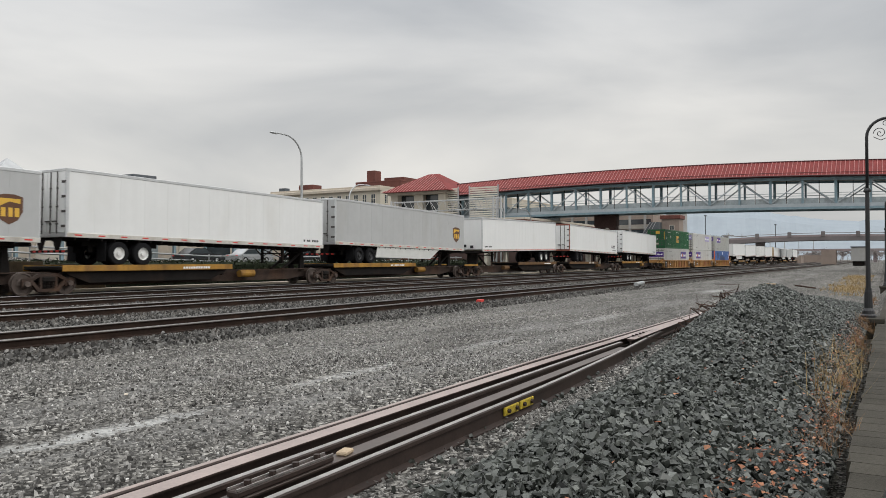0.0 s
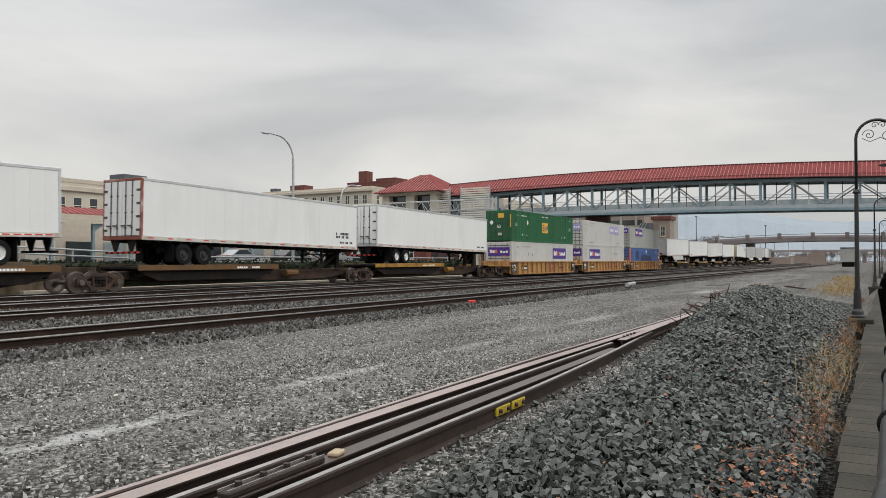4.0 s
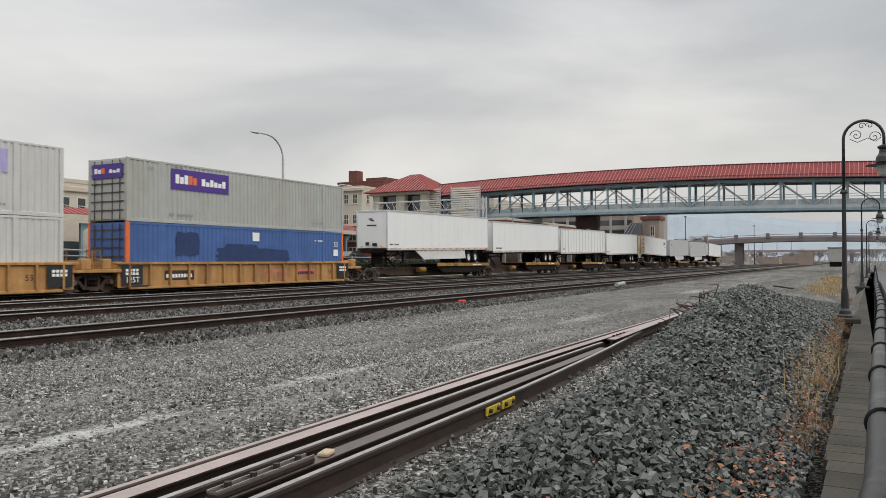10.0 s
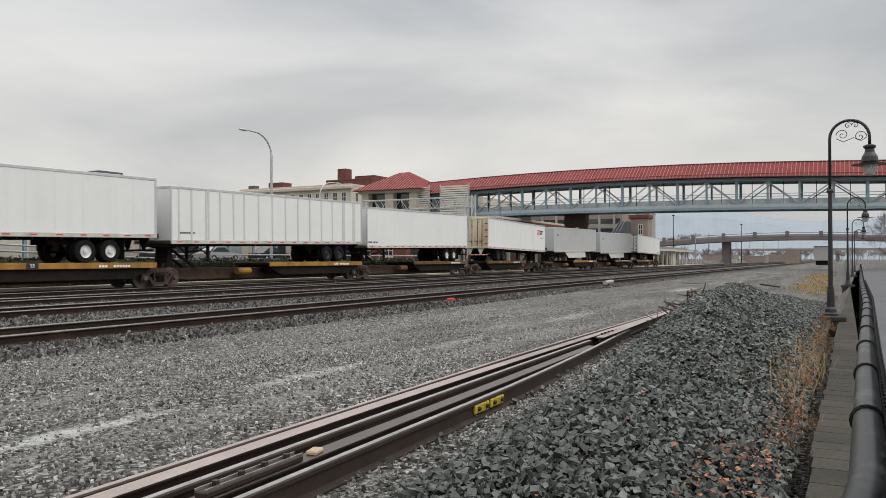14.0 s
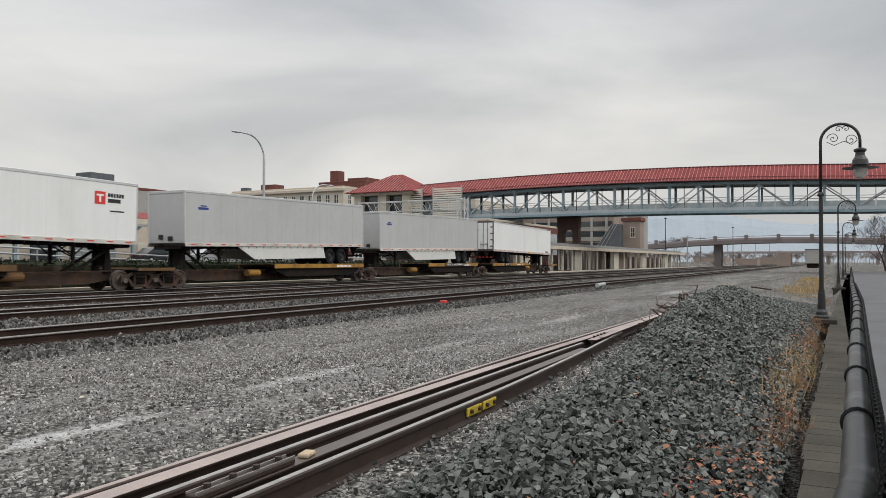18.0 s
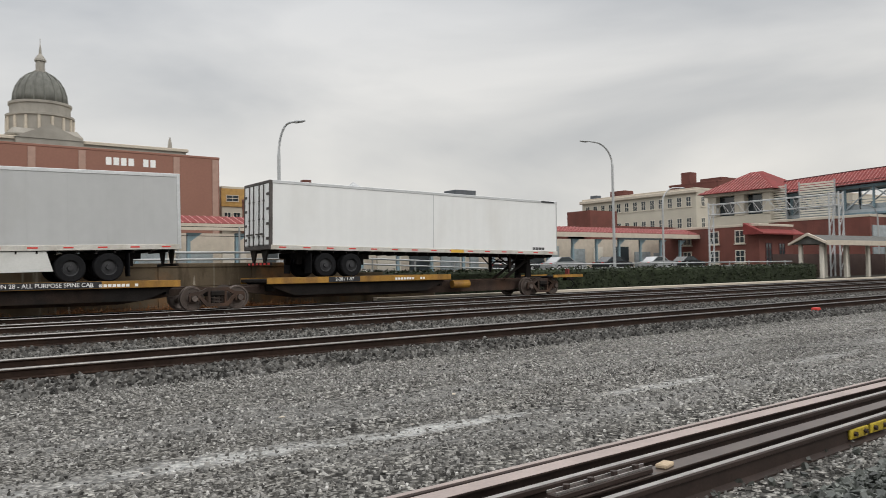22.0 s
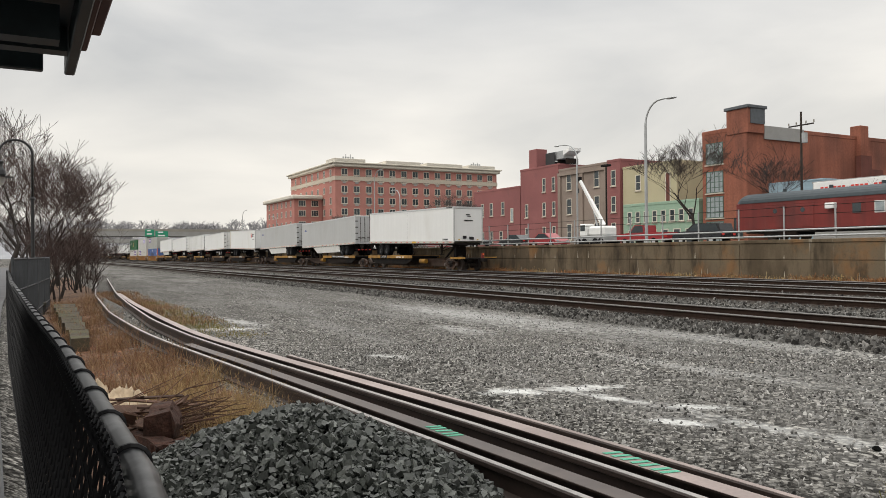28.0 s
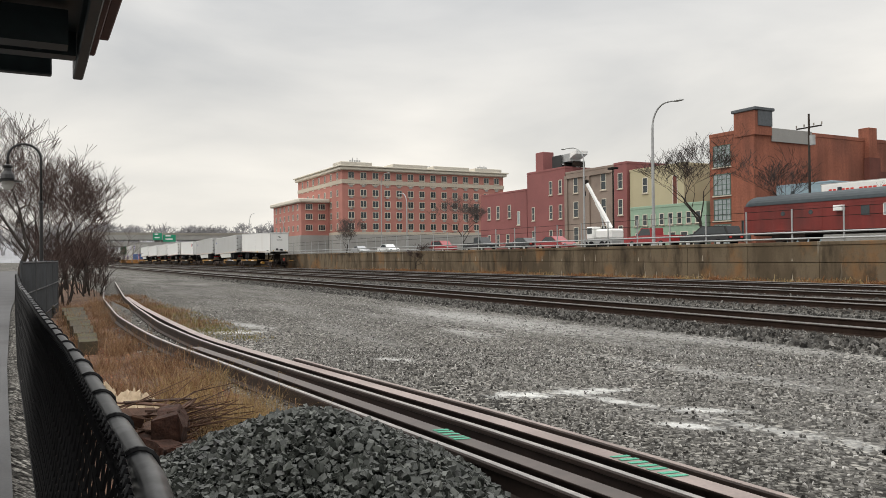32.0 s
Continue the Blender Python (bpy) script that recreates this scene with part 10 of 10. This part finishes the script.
# well cars: faded marks
PINK = material("faded_pink_mark", (0.50, 0.16, 0.12), 0.6, vary=0.2)
for ob, offset, z, turn, tilt in list(moving):
    if not ob.name.startswith("well_car"):
        continue
    y = -1.337
    for x0, x1 in ((-5.9, -4.3), (3.6, 5.1)):
        part("number_patch", box(x0 - 0.1, x1 + 0.1, y - 0.006, y, 0.62, 1.08), BROWN_STEEL if x0 < 0 else PINK, ob, "repainted number patch")
        tagged(bars(ob, "car_number", BLACK if x0 > 0 else PLAIN_WHITE, x0, x1, 0.74, 0.98, 9, -1, y - 0.008, "", seed=int(x0 * 7)), "car number bars", kind="stuff")
    for k, x in enumerate((0.78, 1.45, 2.12)):
        part("faded_mark", box(x, x + 0.5, y - 0.005, y, 0.92 if k < 2 else 0.46, 1.08), PINK, ob)
        part("faded_mark", box(x + 0.18, x + 0.34, y - 0.006, y, 0.46, 0.92), PINK, ob)
    part("end_stain", box(-8.2, -7.0, -1.445, -1.436, 0.36, 0.44), BROWN_STEEL, ob, "worn brown band")


# trailers: shields, emblems and number bars
def shield(owner, side, x, z, w, h):
    y = side * 1.288
    o = [(-0.5, 0.42), (-0.2, 0.5), (0.2, 0.5), (0.5, 0.42), (0.5, -0.05), (0.32, -0.34), (0.0, -0.5), (-0.32, -0.34), (-0.5, -0.05)]
    a, b = sorted((y, y + side * 0.006))
    s = part("shield", Geo().prism([(x + u * w, z + v * h) for u, v in o], "y", a, b), SHIELD_BROWN, owner, "brown shield with gold shapes")
    a, b = sorted((y + side * 0.006, y + side * 0.011))
    arc = [(-0.40, 0.36), (0.40, 0.36), (0.40, 0.20), (0.0, 0.26), (-0.40, 0.08)]
    part("shield_arc", Geo().prism([(x + u * w, z + v * h) for u, v in arc], "y", a, b), AMBER, s)
    for u in (-0.30, -0.04, 0.20):
        part("shield_bar", box(x + u * w, x + (u + 0.16) * w, a, b, z - 0.24 * h, z + 0.06 * h), AMBER, s)


for i in (0, 2):
    root, near, L, W, H = trailers[i]
    shield(root, near, 6.85, 1.22, 1.05, 1.15)


def number_marks(i, x0, x1, z0, z1, n, mat=BLACK, rows=1):
    root, near, L, W, H = trailers[i]
    y = near * (W - 0.010)
    g = tagged(bars(root, "number_bars", mat, x0, x1, z0, z1, n, near, y, "", rows=rows, seed=i + 3), "dark fleet number bars", kind="stuff")
    return g


for i in (1, 3, 4, 5, 7, 9):
    number_marks(i, 6.4, 7.7, 0.34, 0.50, 9)
number_marks(4, 6.0, 7.3, 0.66, 1.06, 9, rows=2)
number_marks(6, 6.6, 7.8, 0.36, 0.50, 8)
number_marks(8, 6.6, 7.6, 0.5, 0.62, 7)
number_marks(13, 6.28, 7.13, 0.24, 0.42, 8)
for i in (6, 7, 13):
    root, near, L, W, H = trailers[i]
    for z0, z1, y0, y1 in ((1.72, 1.80, -0.38, 0.38), (2.16, 2.24, -0.22, 0.10), (2.06, 2.12, -0.10, 0.20), (0.32, 0.52, 0.05, 0.35)):
        part("nose_mark", box(L + 0.0, L + 0.012, y0, y1, z0, z1), BLACK, root)
    for y in (-0.9, 0.75):
        part("nose_lamp", box(L, L + 0.03, y, y + 0.12, 0.25, 0.33), AMBER, root)
root, near, L, W, H = trailers[13]
decal(root, "maker_plate", AMBER, 1.0, 1.75, 0.02, 0.16, "amber maker plate", y=-W - 0.022)
decal(root, "roof_patch", BLACK, 6.9, 7.8, H - 0.1, H - 0.02, "", y=-W - 0.008)
for i in (11, 12):
    root, near, L, W, H = trailers[i]
    a, b = sorted((near * (W - 0.010), near * (W - 0.003)))
    e = part("emblem", box(L - 1.6, L - 0.9, a, b, 1.86, 1.98), NAVY, root, "small dark blue emblem")
    part("emblem_bar", box(L - 1.5, L - 1.05, a, b, 2.02, 2.08), NAVY, e)
root, near, L, W, H = trailers[10]
a, b = sorted((near * (W - 0.010), near * (W - 0.003)))
e = part("emblem", box(L - 2.3, L - 1.75, a, b, 1.72, 2.28), RED, root, "small red square emblem")
part("emblem_bar", box(L - 2.2, L - 1.85, a - 0.002, b + 0.002, 2.08, 2.16), PLAIN_WHITE, e)
part("emblem_bar", box(L - 2.07, L - 1.98, a - 0.002, b + 0.002, 1.82, 2.08), PLAIN_WHITE, e)
for z, x2 in ((2.06, 0.75), (1.82, 0.95)):
    for k in range(6):
        x3 = L - 1.62 + (1.62 - x2) * k / 6
        part("emblem_bar", box(x3, x3 + 0.11, a, b, z, z + 0.17), BLACK, e)
part("emblem_bar", box(L - 1.5, L - 0.75, a, b, 1.42, 1.48), BLACK, e)
for i in (12, 11):
    root, near, L, W, H = trailers[i]
    part("warning_label", box(-L - 0.052, -L - 0.045, -0.95, -0.62, 0.75, 1.0), AMBER, root, "amber warning label on the door")
# end-of-train marker on the last coupler
last_car = [m for m in moving if m[0].name.startswith("spine_car")][13][0]
half_last = (16.1 + 1.8) / 2
mk = part("end_marker", box(half_last + 1.38, half_last + 1.52, -0.12, 0.12, 1.12, 1.5, c=0.02), COACH_RED, last_car, "red end-of-train marker box")
part("marker_lens", Geo().cyl((half_last + 1.52, 0, 1.40), (half_last + 1.56, 0, 1.40), 0.06, n=12), ORANGE, mk)
part("air_hose", Geo().tube([(half_last + 1.3, -0.3, 0.95), (half_last + 1.62, -0.36, 0.70), (half_last + 1.5, -0.2, 0.42), (half_last + 1.2, -0.1, 0.5)], 0.03, 8), RUBBER, last_car)

# dry grass and rust-coloured weeds at the foot of the street wall
for text, n, x0, x1, hmax, sd, mt in (("rusty orange dry grass at the wall foot", 26000, -75, 16, 0.5, 61, RUST_GRASS), ("pale dry grass at the wall foot", 3500, -58, -14, 0.5, 62, STRAW_PALE), ("brown dry grass along the far wall", 5000, -190, -60, 0.6, 63, STRAW)):
    v, f = blades(n, weed_place(x0, x1, 31.75, 32.3, int((x1 - x0) * 1.2), 0.45), 0.06, hmax, 0.016, sd)
    tagged(new("dry_weeds", quick_mesh("dry_weeds", v, f, mt)), text, "weeds", kind="stuff")
stone_one = tagged(part("loose_stone", Geo().lathe([(0.012, 0.0), (0.03, 0.008), (0.034, 0.02), (0.015, 0.038)], (0, 0, 0), 7), HEAP_CORE), "single dark stone lying on the pale dust", "stone")
stone_one.matrix_basis = pose(-3.45, 5.55, 0.0, 4, 8, 30)


motions()
